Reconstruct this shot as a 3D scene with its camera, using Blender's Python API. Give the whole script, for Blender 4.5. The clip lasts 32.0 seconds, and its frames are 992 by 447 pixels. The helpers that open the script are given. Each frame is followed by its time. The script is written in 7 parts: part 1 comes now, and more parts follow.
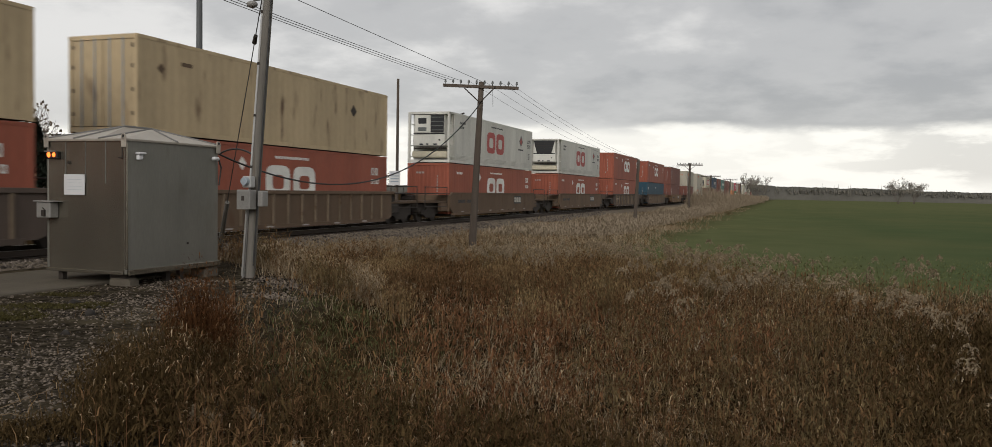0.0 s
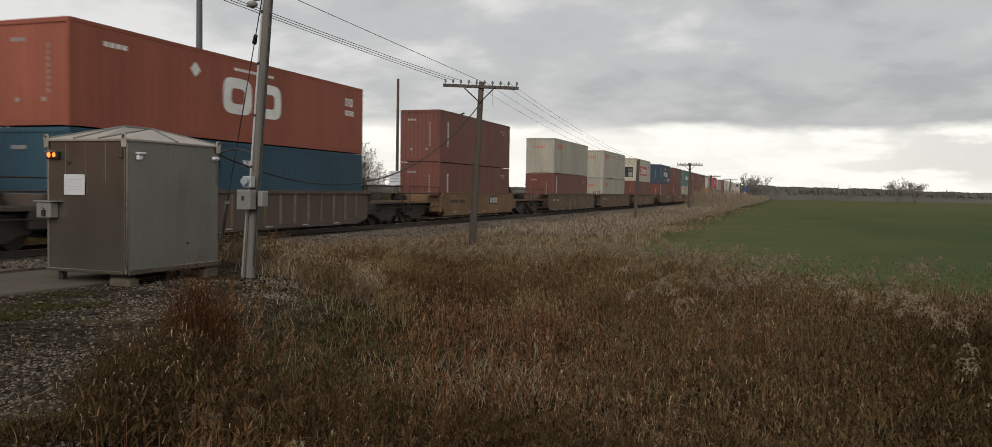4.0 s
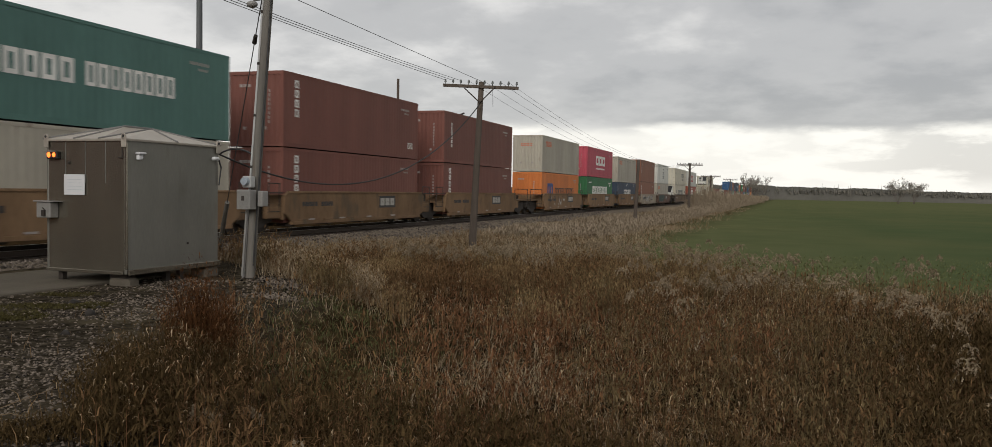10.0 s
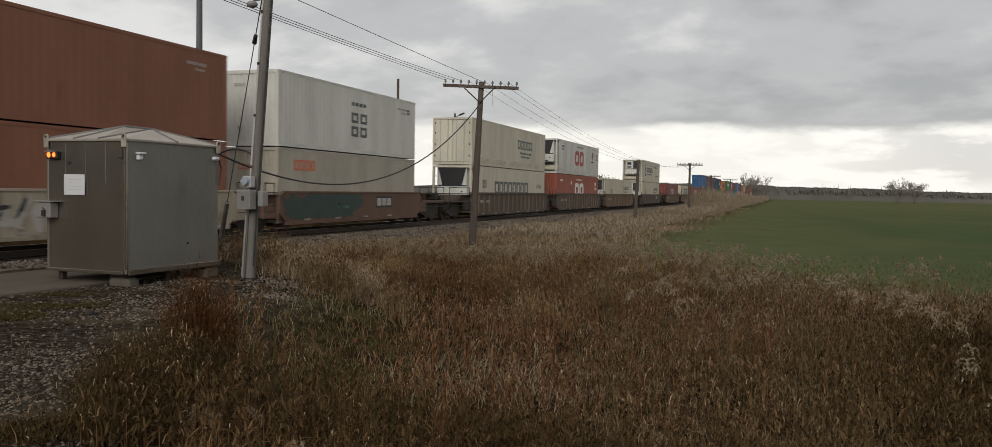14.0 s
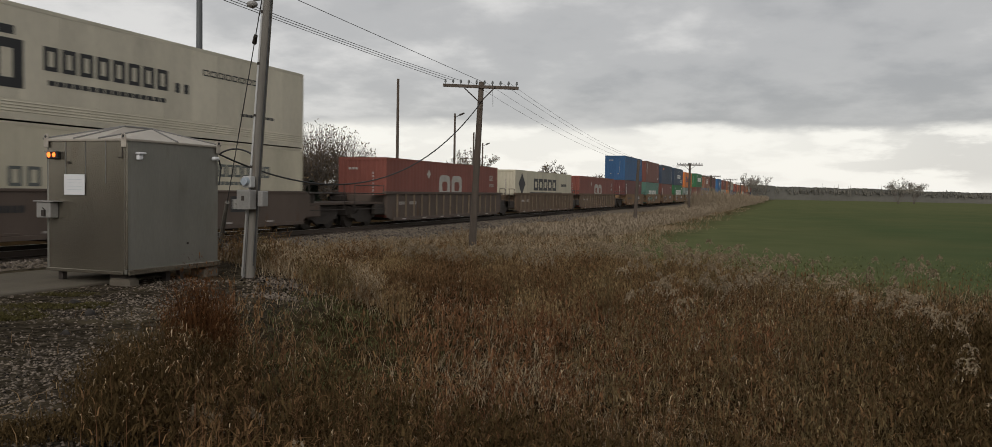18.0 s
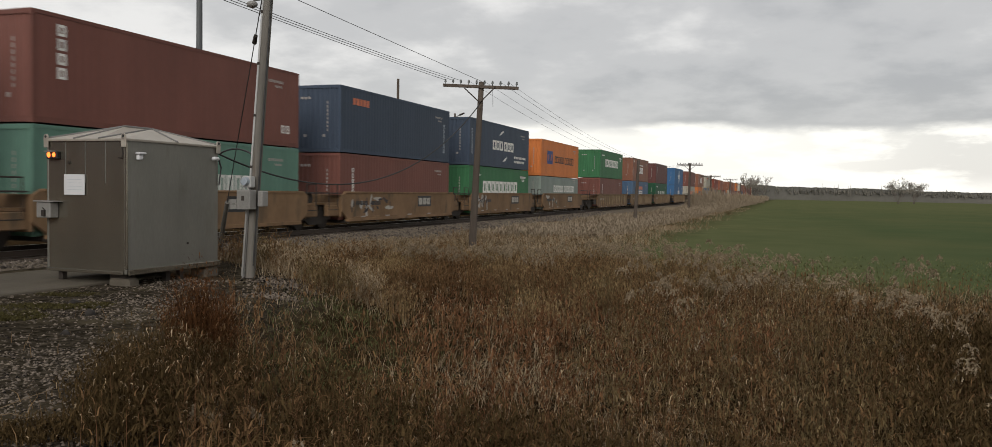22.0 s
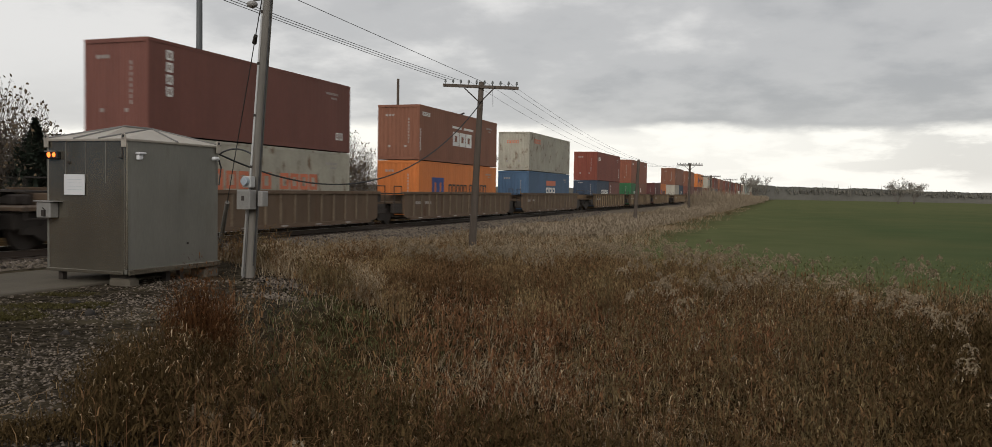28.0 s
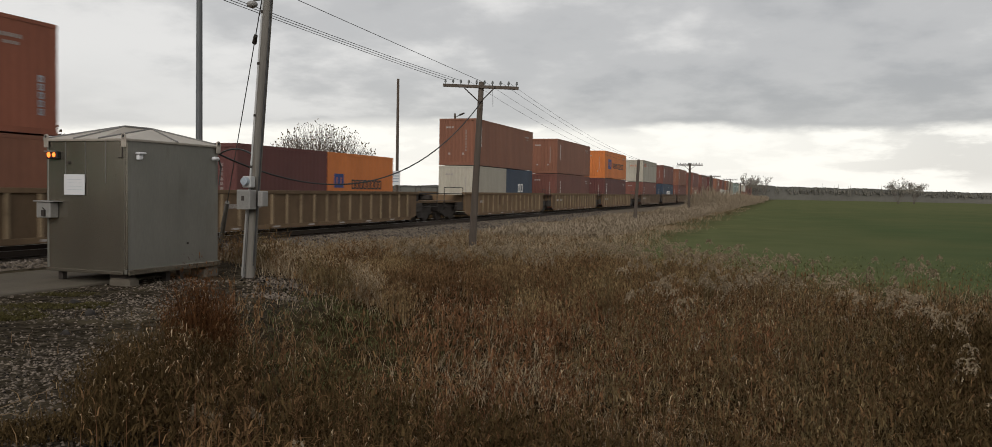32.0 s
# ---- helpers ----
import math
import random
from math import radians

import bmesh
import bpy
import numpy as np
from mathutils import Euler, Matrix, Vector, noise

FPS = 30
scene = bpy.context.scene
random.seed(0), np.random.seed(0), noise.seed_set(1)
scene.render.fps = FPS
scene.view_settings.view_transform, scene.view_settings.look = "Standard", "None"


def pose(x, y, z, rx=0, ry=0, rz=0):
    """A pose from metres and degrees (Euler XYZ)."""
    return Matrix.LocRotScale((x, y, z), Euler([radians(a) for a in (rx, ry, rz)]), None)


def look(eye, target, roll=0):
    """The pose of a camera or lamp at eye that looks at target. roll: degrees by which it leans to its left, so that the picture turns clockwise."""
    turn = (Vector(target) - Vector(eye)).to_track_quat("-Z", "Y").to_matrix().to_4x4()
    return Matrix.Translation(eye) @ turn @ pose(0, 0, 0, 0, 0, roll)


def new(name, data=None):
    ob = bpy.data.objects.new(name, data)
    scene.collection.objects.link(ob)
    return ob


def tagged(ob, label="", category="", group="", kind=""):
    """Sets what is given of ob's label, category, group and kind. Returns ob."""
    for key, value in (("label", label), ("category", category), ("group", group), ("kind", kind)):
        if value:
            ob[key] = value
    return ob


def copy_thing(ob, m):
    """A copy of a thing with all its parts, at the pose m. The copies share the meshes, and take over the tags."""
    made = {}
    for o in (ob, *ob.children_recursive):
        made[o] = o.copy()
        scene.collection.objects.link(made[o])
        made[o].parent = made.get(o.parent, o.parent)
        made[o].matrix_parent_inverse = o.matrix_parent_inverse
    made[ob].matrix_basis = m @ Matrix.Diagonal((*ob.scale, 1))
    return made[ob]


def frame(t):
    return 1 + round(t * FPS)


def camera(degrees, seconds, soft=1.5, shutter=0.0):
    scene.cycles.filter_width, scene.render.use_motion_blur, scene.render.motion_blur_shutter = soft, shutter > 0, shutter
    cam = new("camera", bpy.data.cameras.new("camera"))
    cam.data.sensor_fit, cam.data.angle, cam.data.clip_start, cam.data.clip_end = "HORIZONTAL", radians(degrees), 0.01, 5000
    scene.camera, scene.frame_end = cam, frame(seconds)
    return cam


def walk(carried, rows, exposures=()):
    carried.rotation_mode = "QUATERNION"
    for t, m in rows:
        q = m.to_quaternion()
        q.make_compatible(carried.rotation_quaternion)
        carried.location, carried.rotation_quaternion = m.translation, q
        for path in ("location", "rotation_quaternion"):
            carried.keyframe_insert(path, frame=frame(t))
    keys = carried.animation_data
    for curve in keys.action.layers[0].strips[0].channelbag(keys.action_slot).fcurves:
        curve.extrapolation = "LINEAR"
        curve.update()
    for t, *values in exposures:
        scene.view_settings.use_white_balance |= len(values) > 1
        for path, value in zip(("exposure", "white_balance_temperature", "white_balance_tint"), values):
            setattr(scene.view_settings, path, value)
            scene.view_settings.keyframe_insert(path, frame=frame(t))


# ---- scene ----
# ---- camera ----
EYE = (0.0, 0.0, 1.74)
cam = camera(61.97, 32.0, soft=0.35, shutter=0.2)
YAW, PITCH = radians(-19.258), radians(-2.273)
AIM = (math.sin(YAW) * math.cos(PITCH), math.cos(YAW) * math.cos(PITCH), math.sin(PITCH))
STAND = look(EYE, [e + a for e, a in zip(EYE, AIM)], 0.955)
# the film's own exposure dips a little midway
walk(cam, [(0.0, STAND), (32.0, STAND)], [(0.0, 0.0), (10.8, 0.0), (12.0, 0.06), (13.5, 0.0), (16.5, -0.13), (18.5, -0.13), (20.5, -0.04), (23.0, 0.16), (24.2, 0.02), (25.0, -0.08), (28.0, 0.0), (32.0, 0.0)])

SPEED = 24.46          # the train, metres a second towards -y
TRACK_X = -19.336      # centre line of the track; z = 0 is the top of the rails
random.seed(7)


# ---- world and light ----
def make_world():
    w = bpy.data.worlds.new("overcast_sky")
    scene.world = w
    w.use_nodes = True
    nt = w.node_tree
    nt.nodes.clear()
    N = nt.nodes.new
    out, bg = N("ShaderNodeOutputWorld"), N("ShaderNodeBackground")
    nt.links.new(bg.outputs[0], out.inputs[0])
    sky = N("ShaderNodeTexSky")
    sky.sky_type, sky.sun_disc = "NISHITA", False
    sky.sun_elevation, sky.sun_rotation = radians(24.6), radians(166)
    tc, sep = N("ShaderNodeTexCoord"), N("ShaderNodeSeparateXYZ")
    nt.links.new(tc.outputs["Generated"], sep.inputs[0])

    def math_node(op, a, b=None, clamp=False):
        m = N("ShaderNodeMath")
        m.operation, m.use_clamp = op, clamp
        for i, v in enumerate((a, b)):
            if v is None:
                continue
            if isinstance(v, (int, float)):
                m.inputs[i].default_value = v
            else:
                nt.links.new(v, m.inputs[i])
        return m.outputs[0]

    # clouds lie on a flat layer: direction divided by height
    h = math_node("ADD", math_node("MAXIMUM", sep.outputs[2], 0.0), 0.24)
    comb = N("ShaderNodeCombineXYZ")
    nt.links.new(math_node("DIVIDE", sep.outputs[0], h), comb.inputs[0])
    nt.links.new(math_node("DIVIDE", sep.outputs[1], h), comb.inputs[1])
    comb.inputs[2].default_value = 3.1

    def clouds(scale, detail, rough):
        n = N("ShaderNodeTexNoise")
        n.inputs["Scale"].default_value = scale
        n.inputs["Detail"].default_value = detail
        n.inputs["Roughness"].default_value = rough
        nt.links.new(comb.outputs[0], n.inputs["Vector"])
        return n.outputs[0]

    big, small = clouds(0.85, 3, 0.5), clouds(3.0, 8, 0.56)
    mix = math_node("ADD", math_node("MULTIPLY", big, 0.52), math_node("MULTIPLY", small, 0.48))
    # the deck thins towards the west
    mix = math_node("SUBTRACT", math_node("SUBTRACT", mix, math_node("MULTIPLY", sep.outputs[0], 0.12)), 0.042)
    west = N("ShaderNodeMapRange")
    west.interpolation_type = "SMOOTHSTEP"
    nt.links.new(sep.outputs[0], west.inputs[0])
    for i, v in enumerate((-0.72, -0.42, 0.13, 0.0)):
        west.inputs[i + 1].default_value = v
    mix = math_node("ADD", mix, west.outputs[0])
    ramp = N("ShaderNodeValToRGB")
    nt.links.new(mix, ramp.inputs[0])
    ramp.color_ramp.interpolation = "EASE"
    el = ramp.color_ramp.elements
    el[0].position, el[0].color = 0.36, (0.389, 0.392, 0.398, 1)
    el[1].position, el[1].color = 0.66, (0.756, 0.742, 0.722, 1)
    mid = el.new(0.5)
    mid.color = (0.506, 0.503, 0.501, 1)
    # the clear strip under the cloud deck, all round the horizon, with a ragged upper edge
    lift = N("ShaderNodeMapRange")
    drop = N("ShaderNodeMapRange")
    for node, vals in ((lift, (-0.72, -0.44, 0.020, 0.0)), (drop, (-0.44, 0.10, 0.0, 0.004))):
        nt.links.new(sep.outputs[0], node.inputs[0])
        for i, v in enumerate(vals):
            node.inputs[i + 1].default_value = v
    edge = math_node("ADD", sep.outputs[2], math_node("MULTIPLY", math_node("SUBTRACT", small, 0.5), 0.034))
    edge = math_node("ADD", math_node("ADD", edge, lift.outputs[0]), drop.outputs[0])
    strip = N("ShaderNodeMapRange")
    strip.interpolation_type = "SMOOTHSTEP"
    nt.links.new(edge, strip.inputs[0])
    for i, v in ((1, 0.071), (2, 0.087), (3, 1.0), (4, 0.0)):
        strip.inputs[i].default_value = v

    def fade(src, a, b, lo, hi):
        r = N("ShaderNodeMapRange")
        r.interpolation_type = "SMOOTHSTEP"
        nt.links.new(src, r.inputs[0])
        for i, v in enumerate((a, b, lo, hi)):
            r.inputs[i + 1].default_value = v
        return r.outputs[0]

    def blend(f, a, b):
        k = N("ShaderNodeMix")
        k.data_type = "RGBA"
        nt.links.new(f, k.inputs[0])
        for v, i in ((a, 6), (b, 7)):
            if isinstance(v, tuple):
                k.inputs[i].default_value = v
            else:
                nt.links.new(v, k.inputs[i])
        return k.outputs[2]

    # the deck pales towards its edge; low grey clouds float in the strip, thicker in the east
    deck = blend(fade(sep.outputs[2], 0.06, 0.16, 0.45, 0.0), ramp.outputs[0], blend(fade(small, 0.35, 0.62, 0.0, 1.0), (0.46, 0.455, 0.45, 1), (0.63, 0.62, 0.605, 1)))
    bank = math_node("MULTIPLY", fade(sep.outputs[0], -0.02, 0.18, 0.22, 0.66), fade(small, 0.42, 0.56, 0.0, 1.0))
    bank = math_node("MULTIPLY", bank, fade(sep.outputs[2], 0.004, 0.028, 0.15, 1.0))
    low = blend(bank, (1.0, 0.975, 0.91, 1), (0.60, 0.585, 0.56, 1))
    m = N("ShaderNodeMix")
    m.data_type = "RGBA"
    nt.links.new(strip.outputs[0], m.inputs[0])
    nt.links.new(deck, m.inputs[6])
    nt.links.new(low, m.inputs[7])
    add = N("ShaderNodeMix")
    add.data_type, add.blend_type = "RGBA", "ADD"
    add.inputs[0].default_value = 0.006
    nt.links.new(m.outputs[2], add.inputs[6])
    nt.links.new(sky.outputs[0], add.inputs[7])
    nt.links.new(add.outputs[2], bg.inputs[0])
    bg.inputs[1].default_value = 1.0


make_world()
sun = new("sun", bpy.data.lights.new("sun", "SUN"))
sun.data.energy, sun.data.angle, sun.data.color = 1.55, radians(30), (1.0, 0.96, 0.9)
sun.matrix_world = look((6, -25.5, 12), (0, 0, 0))
scene.view_settings.exposure = 0.0


# ---- materials ----
MATS = {}


def mat(name, color, rough=0.7, metal=0.0, dark=0.7, light=1.2, scale=1.5, fine=30.0, bump=0.15, stain=None, stain_at=0.6,
        stretch=(1, 1, 1), per="object", glow=0.0, spec=0.5):
    """A painted or natural surface: two scales of noise on its colour, an optional stain, fine relief."""
    if name in MATS:
        return MATS[name]
    m = bpy.data.materials.new(name)
    m.use_nodes = True
    nt = m.node_tree
    N, L = nt.nodes.new, nt.links.new
    b = nt.nodes["Principled BSDF"]
    b.inputs["Roughness"].default_value = rough
    b.inputs["Metallic"].default_value = metal
    b.inputs["Specular IOR Level"].default_value = spec
    tc = N("ShaderNodeTexCoord")
    vec = tc.outputs["Object"]
    rnd = None
    if per == "object":
        oi = N("ShaderNodeObjectInfo")
        rnd = oi.outputs["Random"]
        off = N("ShaderNodeVectorMath")
        off.operation = "MULTIPLY_ADD"
        L(rnd, off.inputs[0])
        off.inputs[1].default_value = (37, 53, 29)
        L(vec, off.inputs[2])
        vec = off.outputs[0]
    elif per == "island":
        rnd = N("ShaderNodeNewGeometry").outputs["Random Per Island"]
    mp = N("ShaderNodeMapping")
    mp.inputs["Scale"].default_value = stretch
    L(vec, mp.inputs[0])

    def noise_tex(s, detail):
        n = N("ShaderNodeTexNoise")
        n.inputs["Scale"].default_value, n.inputs["Detail"].default_value = s, detail
        L(mp.outputs[0], n.inputs["Vector"])
        return n.outputs[0]

    a, f = noise_tex(scale, 4), noise_tex(fine, 3)
    mr = N("ShaderNodeMath")
    mr.operation = "MULTIPLY_ADD"
    L(f, mr.inputs[0])
    mr.inputs[1].default_value = 0.35
    half = N("ShaderNodeMath")
    half.operation = "MULTIPLY"
    L(a, half.inputs[0])
    half.inputs[1].default_value = 0.65
    L(half.outputs[0], mr.inputs[2])
    val = mr.outputs[0]
    if rnd is not None:
        ra = N("ShaderNodeMath")
        ra.operation = "MULTIPLY_ADD"
        L(rnd, ra.inputs[0])
        ra.inputs[1].default_value = 0.5 if per == "island" else 0.16
        sh = N("ShaderNodeMath")
        sh.operation = "SUBTRACT"
        L(val, sh.inputs[0])
        sh.inputs[1].default_value = 0.25 if per == "island" else 0.08
        L(sh.outputs[0], ra.inputs[2])
        val = ra.outputs[0]
    ramp = N("ShaderNodeValToRGB")
    L(val, ramp.inputs[0])
    e = ramp.color_ramp.elements
    e[0].position, e[0].color = 0.25, (*[c * dark for c in color], 1)
    e[1].position, e[1].color = 0.75, (*[min(c * light, 0.95) for c in color], 1)
    col = ramp.outputs[0]
    if stain:
        s = noise_tex(scale * 2.3, 6)
        r2 = N("ShaderNodeMapRange")
        L(s, r2.inputs[0])
        r2.inputs[1].default_value, r2.inputs[2].default_value = stain_at, stain_at + 0.14
        mx = N("ShaderNodeMix")
        mx.data_type = "RGBA"
        L(r2.outputs[0], mx.inputs[0])
        L(col, mx.inputs[6])
        mx.inputs[7].default_value = (*stain, 1)
        col = mx.outputs[2]
    L(col, b.inputs["Base Color"])
    if bump:
        bp = N("ShaderNodeBump")
        bp.inputs["Strength"].default_value = bump
        bp.inputs["Distance"].default_value = 0.02
        L(f, bp.inputs["Height"])
        L(bp.outputs[0], b.inputs["Normal"])
    if glow:
        b.inputs["Emission Color"].default_value = (*color, 1)
        b.inputs["Emission Strength"].default_value = glow
    MATS[name] = m
    return m


def paint(name, color, rust=0.66, rough=0.62):
    """Weathered container or wagon paint: vertical streaks, rust blooms."""
    return mat(name, color, rough, 0.0, 0.74, 1.18, 0.9, 14.0, 0.06, (0.10, 0.052, 0.03), rust, (1, 1, 0.25), spec=0.3)


RED = paint("oxide_red_paint", (0.295, 0.087, 0.053), 0.72)
BROWN = paint("red_brown_paint", (0.17, 0.066, 0.05), 0.74)
BRICK = paint("brick_red_paint", (0.215, 0.058, 0.038), 0.72)
TERRA = paint("terracotta_paint", (0.222, 0.094, 0.057), 0.72)
RUSTRED = paint("rusty_red_paint", (0.258, 0.089, 0.052), 0.7)
DEEPBLUE = paint("deep_teal_blue_paint", (0.03, 0.075, 0.108), 0.76)
PALEIVORY = paint("pale_ivory_paint", (0.55, 0.505, 0.405), 0.72)
DULLRED = paint("dull_red_paint", (0.20, 0.064, 0.047), 0.68)
MAROON = paint("maroon_paint", (0.12, 0.045, 0.04), 0.74)
TAN = paint("yellow_tan_paint", (0.47, 0.365, 0.225), 0.60)
CREAM = paint("cream_grey_paint", (0.395, 0.362, 0.297), 0.66)
RUSTY = mat("rust_streaked_cream_paint", (0.37, 0.345, 0.28), 0.65, 0.0, 0.7, 1.2, 1.1, 14.0, 0.06, (0.15, 0.098, 0.06), 0.575, (1, 1, 0.7), spec=0.3)
WHITE = paint("white_paint", (0.58, 0.57, 0.52), 0.78)
IVORY = paint("ivory_paint", (0.52, 0.475, 0.365), 0.76)
NAVY = paint("navy_paint", (0.046, 0.064, 0.096), 0.78)
BLUE = paint("blue_paint", (0.07, 0.122, 0.20), 0.78)
COBALT = paint("cobalt_blue_paint", (0.036, 0.10, 0.215), 0.8)
SKYBLUE = paint("bright_blue_paint", (0.045, 0.13, 0.27), 0.78)
TEAL = paint("blue_green_paint", (0.11, 0.215, 0.165), 0.74)
DEEPTEAL = paint("deep_teal_paint", (0.088, 0.178, 0.155), 0.74)
GREEN = paint("green_paint", (0.04, 0.15, 0.063), 0.76)
DKGREEN = paint("dark_green_paint", (0.02, 0.09, 0.045), 0.74)
ORANGE = paint("orange_paint", (0.57, 0.18, 0.048), 0.76)
PINK = paint("magenta_paint", (0.44, 0.075, 0.105), 0.8)
GREYGREEN = paint("grey_green_paint", (0.23, 0.27, 0.24), 0.66)
OCHRE = mat("wagon_ochre_paint", (0.21, 0.13, 0.072), 0.75, 0, 0.5, 1.3, 0.7, 12.0, 0.08, (0.11, 0.08, 0.052), 0.56, (1, 1, 0.35), spec=0.2)
WEATHERED = mat("wagon_weathered_paint", (0.36, 0.31, 0.24), 0.8, 0, 0.6, 1.2, 0.9, 14.0, 0.08, (0.16, 0.12, 0.085), 0.57, (1, 1, 0.35), spec=0.2)
# rib paints, paler than the wagon sides they stand on
RIBPALE = mat("pale_tan_rib_paint", (0.25, 0.185, 0.115), 0.8, 0, 0.6, 1.3, 1.2, 20.0, 0.08, (0.13, 0.09, 0.055), 0.58, spec=0.2)
WAGOLIVE = mat("wagon_olive_tan_paint", (0.135, 0.09, 0.053), 0.8, 0, 0.6, 1.3, 0.9, 14.0, 0.08, (0.10, 0.065, 0.04), 0.58, (1, 1, 0.3), spec=0.2)
RIBBROWN = mat("pale_brown_rib_paint", (0.165, 0.125, 0.088), 0.8, 0, 0.6, 1.3, 1.2, 20.0, 0.08, (0.10, 0.065, 0.04), 0.58, spec=0.2)
SPRAYTEAL = mat("dark_teal_spray_paint", (0.035, 0.06, 0.05), 0.7, bump=0.02)
SPRAYPALE = mat("pale_spray_paint", (0.42, 0.40, 0.36), 0.7, bump=0.02)
SPRAYGREEN = mat("green_spray_paint", (0.08, 0.19, 0.13), 0.7, bump=0.02)
SPRAYDARK = mat("dark_spray_paint", (0.03, 0.025, 0.03), 0.7, bump=0.02)
WAGBROWN = paint("wagon_brown_paint", (0.13, 0.088, 0.058), 0.60, 0.8)
WAGDARK = paint("wagon_dark_paint", (0.098, 0.074, 0.06), 0.62, 0.8)
WAGTAN = paint("wagon_tan_paint", (0.165, 0.106, 0.059), 0.60, 0.8)
WAGRED = paint("wagon_red_brown_paint", (0.135, 0.082, 0.06), 0.62, 0.8)
MARKDIM = mat("dull_grey_white_marking", (0.34, 0.31, 0.285), 0.7, bump=0.03)
MARKW = mat("white_marking", (0.74, 0.73, 0.69), 0.6, bump=0.03)
MARKR = mat("red_marking", (0.39, 0.068, 0.06), 0.6, bump=0.03)
MARKO = mat("orange_marking", (0.55, 0.16, 0.08), 0.6, bump=0.03)
MARKB = mat("blue_marking", (0.03, 0.06, 0.22), 0.6, bump=0.03)
MARKK = mat("black_marking", (0.02, 0.02, 0.022), 0.6, bump=0.03)
MARKD = mat("charcoal_marking", (0.10, 0.11, 0.105), 0.6, bump=0.03)
MARKG = mat("grey_marking", (0.32, 0.36, 0.40), 0.6, bump=0.03)
STEEL = mat("grimy_cast_steel", (0.045, 0.036, 0.03), 0.75, 0.3, bump=0.3)
RAIL = mat("rusty_rail_steel", (0.07, 0.05, 0.038), 0.6, 0.4, bump=0.2)
# near-black parts, also the shade inside the recess and lug eyes
DARKGAP = mat("dark_machinery_and_shade", (0.02, 0.02, 0.022), 0.6, 0.2)
# long walls: rougher, darker and less warm, with fainter streaks
GALVDULL = mat("rough_aluminium_sheet", (0.20, 0.192, 0.168), 0.45, 0.55, 0.84, 1.14, 1.5, 30, 0.04, (0.17, 0.158, 0.132), 0.60, (1, 1, 0.3))
# short walls and trim: warm streaks paint reflected light, with grime stains between
GALV = mat("gleam_streaked_aluminium_sheet", (0.235, 0.212, 0.172), 0.25, 0.78, 0.80, 1.22, 1.5, 30, 0.04, (0.20, 0.172, 0.13), 0.58, (1, 1, 0.3))
SEAM = mat("grey_roof_seam", (0.17, 0.165, 0.155), 0.6, 0.2, 0.7, 1.2, 3, 40, 0.05)
ROOFM = mat("pale_aluminium_roof", (0.41, 0.365, 0.31), 0.5, 0.3, 0.85, 1.1, 2, 50, 0.06)
PAPER = mat("white_paper", (0.62, 0.62, 0.63), 0.8, bump=0.02, dark=0.92, light=1.04)
CONC = mat("weathered_concrete", (0.125, 0.108, 0.085), 0.9, 0, 0.75, 1.15, 1.6, 45, 0.4, (0.13, 0.12, 0.09), 0.6, spec=0.1)
AMBER = mat("lit_amber_lens", (1.0, 0.17, 0.03), 0.3, glow=2.6, dark=0.9, light=1.0)
POLEGREY = mat("weathered_grey_pole_wood", (0.145, 0.133, 0.116), 0.9, 0, 0.5, 1.35, 3, 40, 0.5, (0.11, 0.085, 0.06), 0.6, (1, 1, 0.08))
POLEDARK = mat("dark_creosoted_pole_wood", (0.085, 0.066, 0.052), 0.9, 0, 0.6, 1.3, 3, 40, 0.5, stretch=(1, 1, 0.08))
CONDUIT = mat("pale_plastic_conduit", (0.42, 0.42, 0.41), 0.45, bump=0.02)
BOXGREY = mat("grey_enamelled_box", (0.25, 0.24, 0.225), 0.5, 0.1)
CABLE = mat("black_cable", (0.02, 0.02, 0.02), 0.6)
WIRE = mat("dull_line_wire", (0.06, 0.06, 0.062), 0.55, 0.4)
GLASS = mat("glass_insulator", (0.045, 0.052, 0.05), 0.4)
BARK = mat("grey_brown_bark", (0.095, 0.075, 0.06), 0.9, 0, 0.6, 1.3, 4, 40, 0.4)
TWIG = mat("bare_twigs", (0.14, 0.115, 0.095), 0.9, bump=0, per="island")
DRYLEAF = mat("last_dry_leaves", (0.10, 0.068, 0.035), 0.8, bump=0, per="island")
NEEDLE = mat("dark_conifer_needles", (0.028, 0.04, 0.026), 0.85, bump=0, per="island")
STRAW = mat("dry_straw_grass", (0.20, 0.131, 0.069), 0.8, 0, 0.6, 1.35, 0.25, 3, 0, per="island", spec=0.0)
STRAWPALE = mat("pale_bleached_grass", (0.345, 0.268, 0.178), 0.8, 0, 0.75, 1.2, 0.3, 3, 0, per="island", spec=0.0)
WEEDRED = mat("russet_weed_stalks", (0.16, 0.084, 0.044), 0.85, 0, 0.55, 1.5, 0.3, 3, 0, per="island", spec=0.0)
RUSTLEAF = mat("russet_weed_leaves", (0.165, 0.083, 0.042), 0.85, 0, 0.5, 1.55, 0.3, 3, 0, per="island", spec=0.0)
WEEDBROWN = mat("brown_weed_leaves", (0.166, 0.099, 0.049), 0.85, 0, 0.5, 1.6, 0.3, 3, 0, per="island", spec=0.0)
FLUFF = mat("grey_fluffy_seed_heads", (0.25, 0.20, 0.14), 0.9, 0, 0.7, 1.25, 0.5, 3, 0, per="island", spec=0.0)
FRESH = mat("low_green_grass", (0.092, 0.098, 0.042), 0.8, 0, 0.6, 1.4, 0.4, 3, 0, per="island", spec=0.0)
